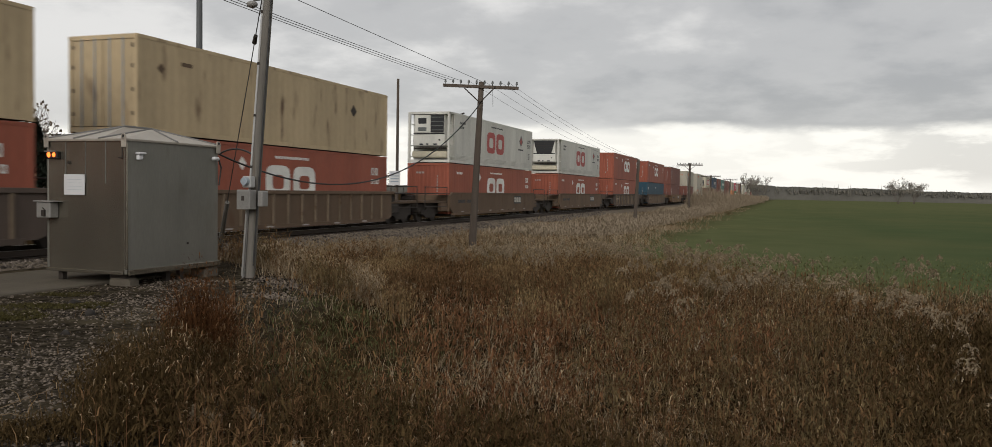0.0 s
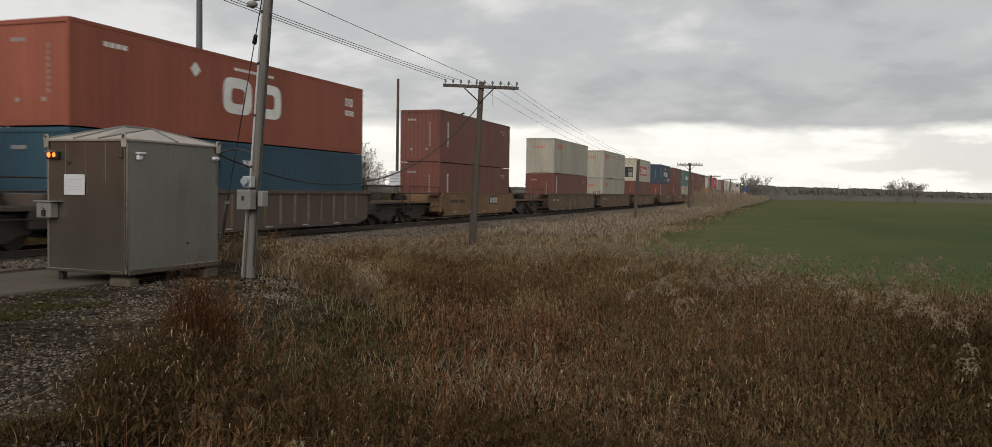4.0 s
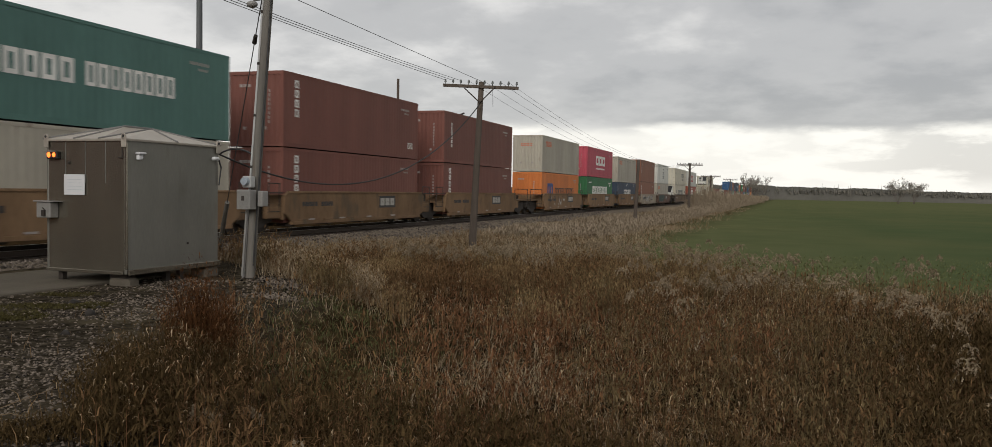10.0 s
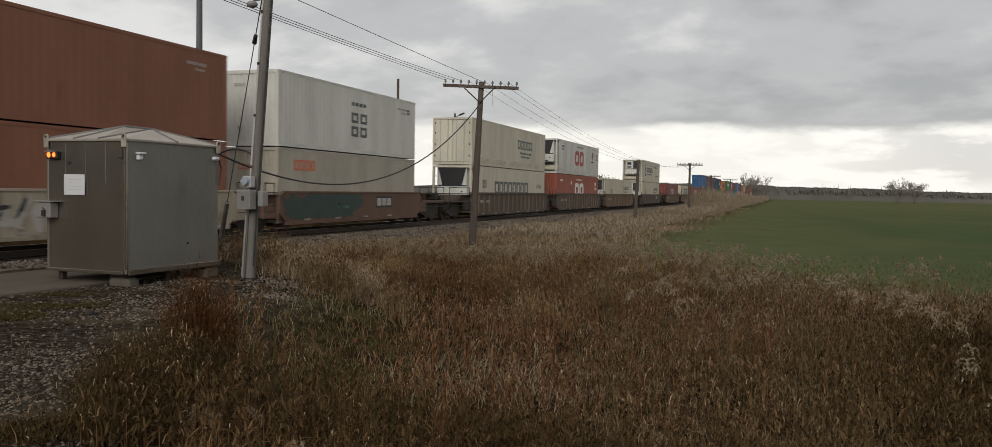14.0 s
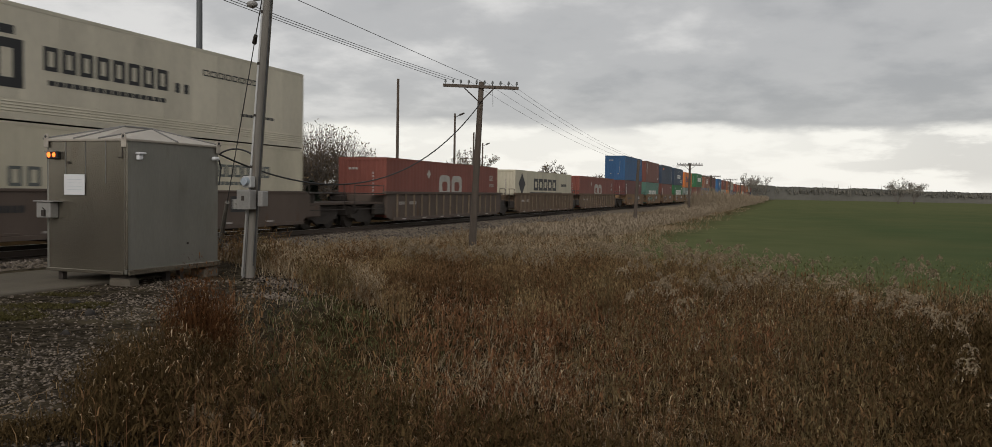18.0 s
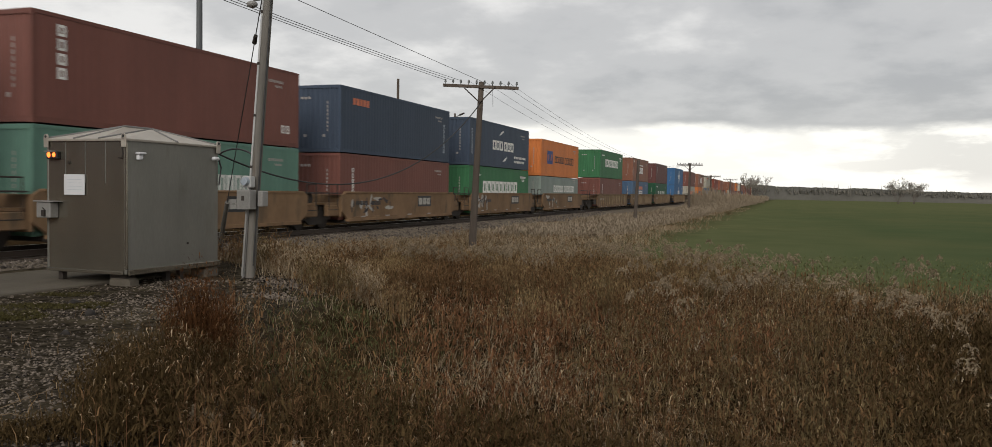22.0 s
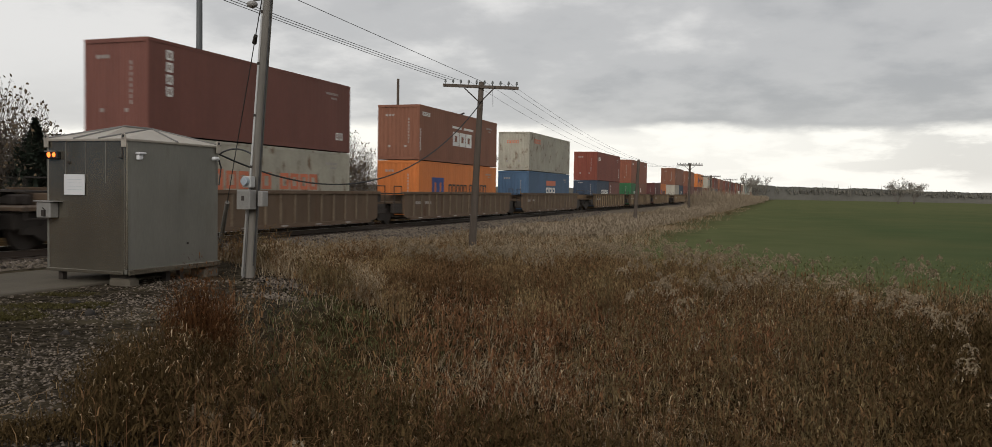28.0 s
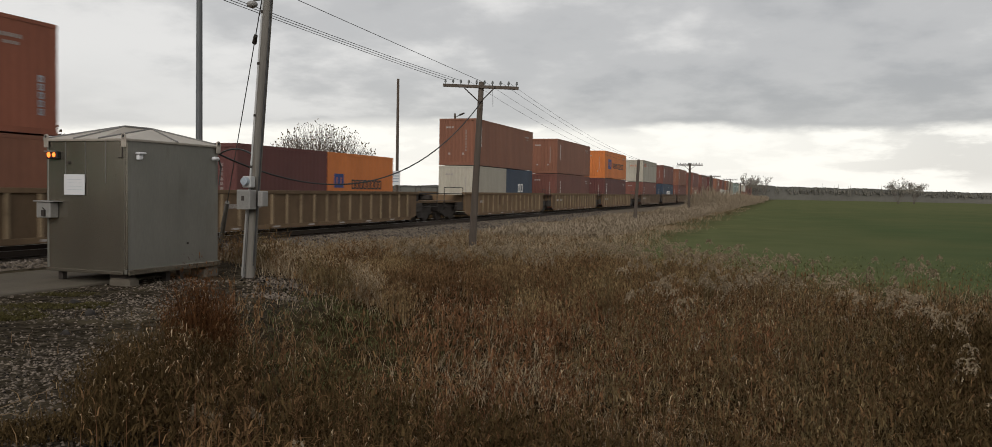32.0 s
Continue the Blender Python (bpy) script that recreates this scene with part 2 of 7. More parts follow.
CROP = mat("young_winter_wheat", (0.135, 0.148, 0.066), 0.8, 0, 0.75, 1.3, 0.1, 2, 0, per="island", spec=0.0)
STONE = mat("grey_limestone_chips", (0.092, 0.075, 0.06), 0.9, 0, 0.10, 2.5, 3, 40, 0.2, per="island", spec=0.1)
BALLAST = mat("dark_grey_ballast", (0.15, 0.122, 0.092), 0.95, 0, 0.45, 1.7, 6, 55, 0.9, spec=0.1)
TIE = mat("creosoted_tie", (0.06, 0.045, 0.035), 0.9, bump=0.4)
FARWOOD = mat("far_bare_woods", (0.108, 0.102, 0.088), 0.95, 0, 0.8, 1.2, 0.05, 0.6, 0, per="")
FARCROWN = mat("far_bare_crowns", (0.15, 0.14, 0.12), 0.95, 0, 0.85, 1.15, 0.05, 0.6, 0, per="island", spec=0.0)
BRUSH = mat("grey_brown_brush", (0.275, 0.22, 0.158), 0.9, 0, 0.8, 1.2, 0.3, 3, 0, per="island", spec=0.0)
STEM = mat("old_dry_stem", (0.16, 0.115, 0.07), 0.9, 0, 0.7, 1.3, 4, 40, 0.1, spec=0.0)
DARKBUSH = mat("dark_russet_bush", (0.09, 0.041, 0.018), 0.9, 0, 0.5, 1.5, 0.5, 4, 0, per="island", spec=0.0)
LEAFTIP = mat("curled_leaf_tips", (0.365, 0.275, 0.178), 0.8, 0, 0.55, 1.45, 0.3, 3, 0, per="island", spec=0.0)
# paler copy of the twigs: haze put into the far trees' colour
FARTWIG = mat("haze_pale_far_twigs", (0.23, 0.205, 0.17), 0.9, bump=0, per="island")
OLIVE = mat("dark_olive_weed_leaves", (0.067, 0.044, 0.020), 0.9, 0, 0.65, 1.4, 0.5, 4, 0, per="island", spec=0.0)
MOSS = mat("dull_green_moss", (0.07, 0.06, 0.024), 0.95, 0, 0.6, 1.4, 0.5, 4, 0, per="island", spec=0.0)
BEDSTONE = mat("brown_grey_ballast_stones", (0.12, 0.10, 0.083), 0.95, 0, 0.35, 1.8, 3, 40, 0.2, per="island", spec=0.1)
FLUFFPALE = mat("whitish_goldenrod_fluff", (0.30, 0.236, 0.162), 0.9, 0, 0.7, 1.2, 0.5, 3, 0, per="island", spec=0.0)
DARKSTONE = mat("dark_damp_stone", (0.03, 0.025, 0.021), 0.9, bump=0.3)
RAILTOP = mat("polished_rail_head", (0.55, 0.53, 0.5), 0.28, 1.0, 0.85, 1.1, 3, 40, 0.03)
OLIVELIGHT = mat("olive_brown_weed_leaves", (0.168, 0.122, 0.062), 0.9, 0, 0.6, 1.45, 0.5, 4, 0, per="island", spec=0.0)
TANWEED = mat("tan_weed_leaves", (0.25, 0.172, 0.09), 0.9, 0, 0.6, 1.4, 0.5, 4, 0, per="island", spec=0.0)


def thin_leaf(m, share=0.3):
    """Lets part of the light through, as dry leaves and stems do."""
    nt = m.node_tree
    b, out = nt.nodes["Principled BSDF"], nt.nodes["Material Output"]
    tr = nt.nodes.new("ShaderNodeBsdfTranslucent")
    nt.links.new(b.inputs["Base Color"].links[0].from_socket, tr.inputs["Color"])
    mx = nt.nodes.new("ShaderNodeMixShader")
    mx.inputs[0].default_value = share
    nt.links.new(b.outputs[0], mx.inputs[1])
    nt.links.new(tr.outputs[0], mx.inputs[2])
    nt.links.new(mx.outputs[0], out.inputs["Surface"])


for leaf in (CROP, STRAW, RUSTLEAF, WEEDRED, WEEDBROWN, OLIVELIGHT, TANWEED):
    thin_leaf(leaf)


# ---- mesh helpers ----
def part(name, bm, material, parent=None, label="", m=None):
    """Links a bmesh as one mesh object, under parent if given."""
    me = bpy.data.meshes.new(name)
    bm.to_mesh(me)
    bm.free()
    return shared(name, me, material, parent, label, m)


def shared(name, me, material, parent=None, label="", m=None):
    """An object on a mesh that others may use too; the material sits on the object."""
    if not me.materials:
        me.materials.append(None)
    ob = new(name, me)
    ob.material_slots[0].link = "OBJECT"
    ob.material_slots[0].material = material
    if parent:
        ob.parent = parent
    if m is not None:
        ob.matrix_basis = m
    if label:
        ob["label"] = label
    return ob


def box(bm, x0, x1, y0, y1, z0, z1, bevel=0.0, m=None):
    r = bmesh.ops.create_cube(bm, size=1.0, matrix=Matrix.Translation(((x0 + x1) / 2, (y0 + y1) / 2, (z0 + z1) / 2)) @ Matrix.Diagonal((x1 - x0, y1 - y0, z1 - z0, 1)))
    vs = r["verts"]
    if bevel:
        es = list({e for v in vs for e in v.link_edges})
        b = bmesh.ops.bevel(bm, geom=es, offset=bevel, segments=1, affect="EDGES")
        vs = list({v for f in b["faces"] for v in f.verts} | {v for v in vs if v.is_valid})
    if m is not None:
        bmesh.ops.transform(bm, matrix=m, verts=vs)
    return vs


def rod(bm, a, b, r0, r1=None, n=8):
    """A tapered round bar from a to b."""
    a, b = Vector(a), Vector(b)
    d = b - a
    q = d.to_track_quat("Z", "Y").to_matrix().to_4x4()
    bmesh.ops.create_cone(bm, cap_ends=True, segments=n, radius1=r0, radius2=r0 if r1 is None else r1, depth=d.length,
                          matrix=Matrix.Translation((a + b) / 2) @ q)


def solid(name, material, parent, label="", m=None, boxes=(), rods=(), bevel=0.0):
    bm = bmesh.new()
    for b in boxes:
        box(bm, *b, bevel=bevel)
    for r in rods:
        rod(bm, *r)
    return part(name, bm, material, parent, label, m)


def tube(name, material, parent, pts, radii, n=10, label=""):
    """One connected round shaft through the points."""
    bm = bmesh.new()
    rings = []
    for p, r in zip(pts, radii):
        rings.append([bm.verts.new((p[0] + r * math.cos(2 * math.pi * k / n), p[1] + r * math.sin(2 * math.pi * k / n), p[2])) for k in range(n)])
    for a, b in zip(rings, rings[1:]):
        for k in range(n):
            bm.faces.new((a[k], a[(k + 1) % n], b[(k + 1) % n], b[k]))
    bm.faces.new(rings[-1])
    for f in bm.faces:
        f.smooth = True
    return part(name, bm, material, parent, label)


def empty(name, m=None):
    ob = new(name)
    ob.empty_display_size = 0.2
    if m is not None:
        ob.matrix_basis = m
    return ob


def raw_mesh(name, co, loops, starts):
    me = bpy.data.meshes.new(name)
    me.vertices.add(len(co))
    me.vertices.foreach_set("co", np.ascontiguousarray(co, dtype=np.float32).ravel())
    me.loops.add(len(loops))
    me.loops.foreach_set("vertex_index", np.ascontiguousarray(loops, dtype=np.int32))
    me.polygons.add(len(starts))
    me.polygons.foreach_set("loop_start", np.ascontiguousarray(starts, dtype=np.int32))
    me.update(calc_edges=True)
    return me


def blades(base, h, w, az, lean, up=None):
    """Tapered bent blades: a quad and a tip each. Returns arrays for raw_mesh."""
    n = len(base)
    d = np.stack([np.cos(az), np.sin(az), np.zeros(n)], 1)
    s = np.stack([-np.sin(az), np.cos(az), np.zeros(n)], 1)
    z = np.zeros((n, 3))
    z[:, 2] = 1
    h, w, lean = h[:, None], w[:, None], lean[:, None]
    mid = base + z * h * 0.55 + d * h * lean * 0.30
    tip = base + z * h * (1 - 0.25 * lean) + d * h * lean
    co = np.stack([base - s * w / 2, base + s * w / 2, mid + s * w * 0.4, mid - s * w * 0.4, tip], 1).reshape(-1, 3)
    i = np.arange(n)[:, None] * 5
    loops = (i + np.array([0, 1, 2, 3, 3, 2, 4])).ravel()
    starts = (np.arange(n)[:, None] * 7 + np.array([0, 4])).ravel()
    return co, loops, starts


def curls(base, l, w, az, up, droop):
    """Curled ribbon leaves: they rise, bend over and hang, three faces each."""
    n = len(base)
    d = np.stack([np.cos(az), np.sin(az), np.zeros(n)], 1)
    s = np.stack([-np.sin(az), np.cos(az), np.zeros(n)], 1)
    rows = []
    for t, k in ((0.0, 0.55), (0.34, 1.0), (0.7, 0.8), (1.0, 0.15)):
        c = base + d * (l * t * (1 - 0.35 * t * t))[:, None]
        c[:, 2] += l * (up * t - droop * t * t)
        rows += [c - s * (w * k / 2)[:, None], c + s * (w * k / 2)[:, None]]
    co = np.stack(rows, 1).reshape(-1, 3)
    i = np.arange(n)[:, None] * 8
    loops = (i + np.array([0, 1, 3, 2, 2, 3, 5, 4, 4, 5, 7, 6])).ravel()
    return co, loops, np.arange(n * 3) * 4


def join_arrays(parts):
    co, lo, st, nv, nl = [], [], [], 0, 0
    for c, l, s in parts:
        co.append(c), lo.append(l + nv), st.append(s + nl)
        nv += len(c)
        nl += len(l)
    return np.concatenate(co), np.concatenate(lo), np.concatenate(st)


# ---- ground ----
def smooth(a, b, v):
    t = np.clip((v - a) / (b - a), 0, 1)
    return t * t * (3 - 2 * t)


def pad_edge(y):
    """x of the gravel pad's right edge."""
    return np.interp(y, [-40, 0, 4, 8.6, 12, 15, 18], [6, 1.7, -4.3, -7.4, -8.5, -10.6, -14.5])


def ground_z(x, y):
    """Height of the soil: a gravel pad at rail height, a low weedy verge, the track bed, a flat field."""
    x, y = np.asarray(x, float), np.asarray(y, float)
    low = -0.62 - 0.12 * smooth(-6, 2, x) * (1 - smooth(25, 40, y)) + 0.05 * np.sin(x * 0.7 + 1) * np.sin(y * 0.5)
    side = smooth(0.0, 3.6, x - pad_edge(y))
    pad = 0.0 - 0.045 * smooth(5, 10, y)
    z = pad * (1 - side) + low * side
    z = np.where(y > 16, z * (1 - smooth(16, 22, y)) + low * smooth(16, 22, y), z)
    bed = smooth(4.6, 2.6, np.abs(x - TRACK_X))
    z = z * (1 - bed) + np.minimum(z, -0.45) * bed
    return z


def make_ground():
    xs = np.concatenate([[-3500, -1500, -700, -300, -150, -90, -60, -45, -36, -30], np.arange(-27, 25, 0.5), [26, 30, 40, 60, 100, 200, 400, 900, 2000, 3500]])
    ys = np.concatenate([[-3500, -1500, -600, -200, -80, -30, -12, -6, -3], np.arange(-1, 40, 0.5), np.arange(40, 80, 2), [85, 95, 110, 140, 180, 250, 350, 500, 800, 1400, 2400, 3800]])
    X, Y = np.meshgrid(xs, ys)
    Z = ground_z(X, Y)
    nx, ny = len(xs), len(ys)
    co = np.stack([X, Y, Z], 2).reshape(-1, 3)
    i = (np.arange(ny - 1)[:, None] * nx + np.arange(nx - 1)).ravel()
    loops = np.stack([i, i + 1, i + nx + 1, i + nx], 1).ravel()
    me = raw_mesh("ground", co, loops, np.arange(len(i)) * 4)
    me.polygons.foreach_set("use_smooth", np.ones(len(i), dtype=bool))
    m = bpy.data.materials.new("verge_soil_gravel_and_field")
    m.use_nodes = True
    nt = m.node_tree
    N, L = nt.nodes.new, nt.links.new
    b = nt.nodes["Principled BSDF"]
    b.inputs["Roughness"].default_value = 0.95
    b.inputs["Specular IOR Level"].default_value = 0.0
    tc, sep = N("ShaderNodeTexCoord"), N("ShaderNodeSeparateXYZ")
    L(tc.outputs["Object"], sep.inputs[0])

    def nz(s, d=4):
        n = N("ShaderNodeTexNoise")
        n.inputs["Scale"].default_value, n.inputs["Detail"].default_value = s, d
        L(tc.outputs["Object"], n.inputs["Vector"])
        return n.outputs[0]

    def ramp(src, stops):
        r = N("ShaderNodeValToRGB")
        L(src, r.inputs[0])
        e = r.color_ramp.elements
        e[0].position, e[0].color = stops[0][0], (*stops[0][1], 1)
        e[1].position, e[1].color = stops[-1][0], (*stops[-1][1], 1)
        for p, c in stops[1:-1]:
            e.new(p).color = (*c, 1)
        return r.outputs[0]

    def mth(op, *v):
        k = N("ShaderNodeMath")
        k.operation = op
        for i_, a in enumerate(v):
            if isinstance(a, (int, float)):
                k.inputs[i_].default_value = a
            else:
                L(a, k.inputs[i_])
        return k.outputs[0]

    def step(src, a, c):
        r = N("ShaderNodeMapRange")
        L(src, r.inputs[0])
        r.inputs[1].default_value, r.inputs[2].default_value = a, c
        return r.outputs[0]

    def mixc(f, a, c):
        k = N("ShaderNodeMix")
        k.data_type = "RGBA"
        L(f, k.inputs[0])
        L(a, k.inputs[6])
        L(c, k.inputs[7])
        return k.outputs[2]

    wob = mth("MULTIPLY", mth("SUBTRACT", nz(0.35), 0.5), 5.0)
    soil = ramp(nz(1.8, 7), [(0.3, (0.014, 0.009, 0.005)), (0.5, (0.034, 0.022, 0.011)), (0.75, (0.09, 0.058, 0.028))])
    gravel = ramp(nz(9, 6), [(0.34, (0.016, 0.013, 0.009)), (0.5, (0.038, 0.031, 0.022)), (0.68, (0.080, 0.066, 0.048))])
    field = ramp(nz(0.25, 8), [(0.25, (0.064, 0.086, 0.039)), (0.5, (0.072, 0.095, 0.044)), (0.75, (0.083, 0.104, 0.050))])
    yellow = ramp(nz(0.11, 5), [(0.3, (0.082, 0.098, 0.046)), (0.55, (0.108, 0.112, 0.052)), (0.8, (0.134, 0.122, 0.066))])
    field = mixc(mth("MULTIPLY", step(nz(0.06, 6), 0.40, 0.66), 0.7), field, yellow)
    # thin: haze put into the crop colour along the verge and far half
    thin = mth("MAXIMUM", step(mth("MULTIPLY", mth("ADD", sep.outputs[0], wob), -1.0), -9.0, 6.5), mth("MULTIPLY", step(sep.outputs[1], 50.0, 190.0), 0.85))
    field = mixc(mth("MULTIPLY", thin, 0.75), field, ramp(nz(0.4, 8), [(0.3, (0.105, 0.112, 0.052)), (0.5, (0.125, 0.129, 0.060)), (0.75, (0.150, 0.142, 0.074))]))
    # the field lies beyond the weedy verge
    fx = step(mth("ADD", sep.outputs[0], mth("MULTIPLY", wob, 0.5)), -9.6, -4.4)
    fy = step(mth("ADD", mth("ADD", sep.outputs[1], mth("MULTIPLY", sep.outputs[0], 0.45)), mth("MULTIPLY", wob, 0.8)), 22.5, 28.0)
    col = mixc(mth("MULTIPLY", fx, fy), soil, field)
    # gravel where the ground is near rail height
    gz = step(mth("ADD", sep.outputs[2], mth("MULTIPLY", wob, 0.035)), -0.30, -0.14)
    gravel2 = mixc(step(nz(0.8, 5), 0.50, 0.62), gravel, ramp(nz(5, 5), [(0.3, (0.042, 0.034, 0.022)), (0.7, (0.085, 0.070, 0.046))]))
    col = mixc(gz, col, gravel2)
    L(col, b.inputs["Base Color"])
    bp = N("ShaderNodeBump")
    bp.inputs["Strength"].default_value, bp.inputs["Distance"].default_value = 0.5, 0.03
    L(nz(16, 5), bp.inputs["Height"])
    L(bp.outputs[0], b.inputs["Normal"])
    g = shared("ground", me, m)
    tagged(g, "dry weedy verge with a gravel pad and a green wheat field", "ground", kind="structure")


make_ground()


def make_track():
    bm = bmesh.new()
    prof = [(-4.3, -0.75), (-2.6, -0.45), (-1.75, -0.21), (1.75, -0.21), (2.6, -0.45), (4.3, -0.75)]
    ys = [-900, -120, -30] + list(range(-10, 90, 2)) + [120, 200, 400, 900, 1600]
    rows = []
    for y in ys:
        rows.append([bm.verts.new((TRACK_X + x + (0.12 * noise.noise((x, y * 0.4, 0)) if -30 < y < 120 else 0), y, z)) for x, z in prof])
    for a, b in zip(rows, rows[1:]):
        for i in range(len(prof) - 1):
            bm.faces.new((a[i], a[i + 1], b[i + 1], b[i]))
    bmesh.ops.recalc_face_normals(bm, faces=bm.faces)
    tagged(part("track_bed", bm, BALLAST), "dark crushed stone ballast under the railway track", "track bed", kind="structure")
    for side in (-1, 1):
        x = TRACK_X + side * 0.755
        bm = bmesh.new()
        for x0, x1, z0, z1 in ((-0.036, 0.036, -0.045, -0.004), (-0.009, 0.009, -0.15, -0.045), (-0.07, 0.07, -0.172, -0.15)):
            box(bm, x + x0, x + x1, -900, 1600, z0, z1)
        rail = tagged(part("rail", bm, RAIL), "rust-brown steel rail on wooden ties", "rail", "rails of the track", "structure")
        solid("rail_head", RAILTOP, rail, "polished running surface", None, [(x - 0.034, x + 0.034, -900, 1600, -0.004, 0.0)])
    bm = bmesh.new()
    for k in range(-20, 170):
        box(bm, TRACK_X - 1.3, TRACK_X + 1.3, k * 0.53, k * 0.53 + 0.23, -0.35, -0.175)
    tagged(part("ties", bm, TIE), "dark creosoted wooden ties in the ballast", "tie", kind="stuff")


make_track()


# ---- the train: containers ----
MOVERS = []
MESHES = {}
HC, STD = 2.896, 2.591


def cached(key, maker):
    if key not in MESHES:
        bm = maker()
        me = bpy.data.meshes.new(key[0])
        bm.to_mesh(me)
        bm.free()
        MESHES[key] = me
    return MESHES[key]


def wall_bm(length, z0, z1, pitch, depth):
    """A folded steel wall along y, facing +x, its crests at x = 0, with a back sheet."""
    bm = bmesh.new()
    pts = [(0.0, -length / 2)]
    n = max(1, round(length / pitch))
    p = length / n
    for i in range(n):
        y = -length / 2 + i * p
        pts += [(0.0, y + p * 0.26), (-depth, y + p * 0.50), (-depth, y + p * 0.76), (0.0, y + p)]
    lo = [bm.verts.new((x, y, z0)) for x, y in pts]
    hi = [bm.verts.new((x, y, z1)) for x, y in pts]
    for i in range(len(pts) - 1):
        bm.faces.new((lo[i], lo[i + 1], hi[i + 1], hi[i]))
    return bm


def panel_bm(length, z0, z1):
    """A smooth insulated wall with low rub rails, one folded sheet."""
    bm = bmesh.new()
    prof = [(-0.05, z0), (0.0, z0)]
    for k in range(4):
        z = z0 + 0.05 + k * 0.075
        prof += [(0.0, z), (0.014, z + 0.006), (0.014, z + 0.03), (0.0, z + 0.036)]
    prof += [(0.0, z1), (-0.05, z1)]
    a = [bm.verts.new((x, -length / 2, z)) for x, z in prof]
    b = [bm.verts.new((x, length / 2, z)) for x, z in prof]
    for k in range(len(prof)):
        q = (k + 1) % len(prof)
        bm.faces.new((a[k], b[k], b[q], a[q]))
    bm.faces.new(a)
    bm.faces.new(b)
    bmesh.ops.recalc_face_normals(bm, faces=bm.faces)
    return bm


def frame_bm(L, W, H, set_back=0.0):
    bm = bmesh.new()
    a, c = W / 2, L / 2
    for sx in (-1, 1):
        for y0, y1 in ((-c, -c + 0.15), (c - 0.15, c)):
            x0, x1 = sorted((sx * (a - 0.13), sx * a))
            box(bm, x0, x1, y0, y1, 0.06, H - 0.04, bevel=0.012)
        x0, x1 = sorted((sx * (a - 0.09), sx * (a + 0.002)))
        box(bm, x0, x1, -c + 0.15, c - 0.15, 0.02, 0.17)
        box(bm, x0, x1, -c + 0.15, c - 0.15, H - 0.10, H)
    for y0, y1 in ((-c, -c + 0.09), (c - 0.09, c)):
        box(bm, -a + 0.13, a - 0.13, y0, y1, 0.02, 0.17)
        box(bm, -a + 0.13, a - 0.13, y0, y1, H - 0.13, H)
    return bm


def letters_bm(spec):
    """Plain blocks the size of letters, in the y-z plane, facing +x: (y, z, count, width, height, gap, stroke)."""
    bm = bmesh.new()
    for y, z, n, w, h, gap, st in spec:
        for i in range(n):
            y0 = y + i * (w + gap)
            if st <= 0:
                box(bm, 0, 0.006, y0, y0 + w, z, z + h)
                continue
            loops = []
            for x in (0.0, 0.006):
                for q in (0.0, st):
                    loops.append([bm.verts.new((x, a, b)) for a, b in ((y0 + q, z + q * 0.8), (y0 + w - q, z + q * 0.8), (y0 + w - q, z + h - q * 0.8), (y0 + q, z + h - q * 0.8))])
            for k in range(4):
                j = (k + 1) % 4
                bm.faces.new((loops[2][k], loops[2][j], loops[3][j], loops[3][k]))
                bm.faces.new((loops[0][j], loops[0][k], loops[2][k], loops[2][j]))
                bm.faces.new((loops[1][k], loops[1][j], loops[3][j], loops[3][k]))
    return bm


def small_marks(spec, material, parent, m):
    """Large block marks one by one; rows of small bars stay joined."""
    tiny = []
    for y, z, n, w, h, gap, st in spec:
        if h < 0.3:
            tiny.append((y, z, n, w, h, gap, st))
            continue
        for i in range(n):
            part("marking", letters_bm([(y + i * (w + gap), z, 1, w, h, 0, st)]), material, parent, "", m)
    if tiny:
        tagged(part("code_marking", letters_bm(tiny), material, parent, "", m), kind="stuff")


def ring_bm(y, z, r, w):
    """A disc or ring mark facing +x."""
    bm = bmesh.new()
    n = 20
    v = [[bm.verts.new((x, y + q * math.cos(2 * math.pi * i / n), z + q * math.sin(2 * math.pi * i / n))) for i in range(n)] for q in (r, r - w) for x in (0.006,)]
    for i in range(n):
        j = (i + 1) % n
        bm.faces.new((v[0][i], v[0][j], v[1][j], v[1][i]))
    r_ = bmesh.ops.extrude_face_region(bm, geom=bm.faces[:])
    bmesh.ops.translate(bm, vec=(-0.006, 0, 0), verts=[e for e in r_["geom"] if isinstance(e, bmesh.types.BMVert)])
    bmesh.ops.recalc_face_normals(bm, faces=bm.faces)
    return bm


def round_ring_bm(y, z, w, h, st):
    """A round-cornered ring mark facing +x."""
    bm = bmesh.new()
    n = 28
    loops = []
    for x, q in ((0.006, 0.0), (0.006, st), (0.0, 0.0)):
        a, b = w / 2 - q, h / 2 - q * 0.85
        ring = []
        for i in range(n):
            t = 2 * math.pi * i / n
            c, e = math.cos(t), math.sin(t)
            ring.append(bm.verts.new((x, y + w / 2 + a * math.copysign(abs(c) ** 0.5, c), z + h / 2 + b * math.copysign(abs(e) ** 0.5, e))))
        loops.append(ring)
    for i in range(n):
        j = (i + 1) % n
        bm.faces.new((loops[0][i], loops[0][j], loops[1][j], loops[1][i]))
        bm.faces.new((loops[2][i], loops[2][j], loops[0][j], loops[0][i]))
    return bm


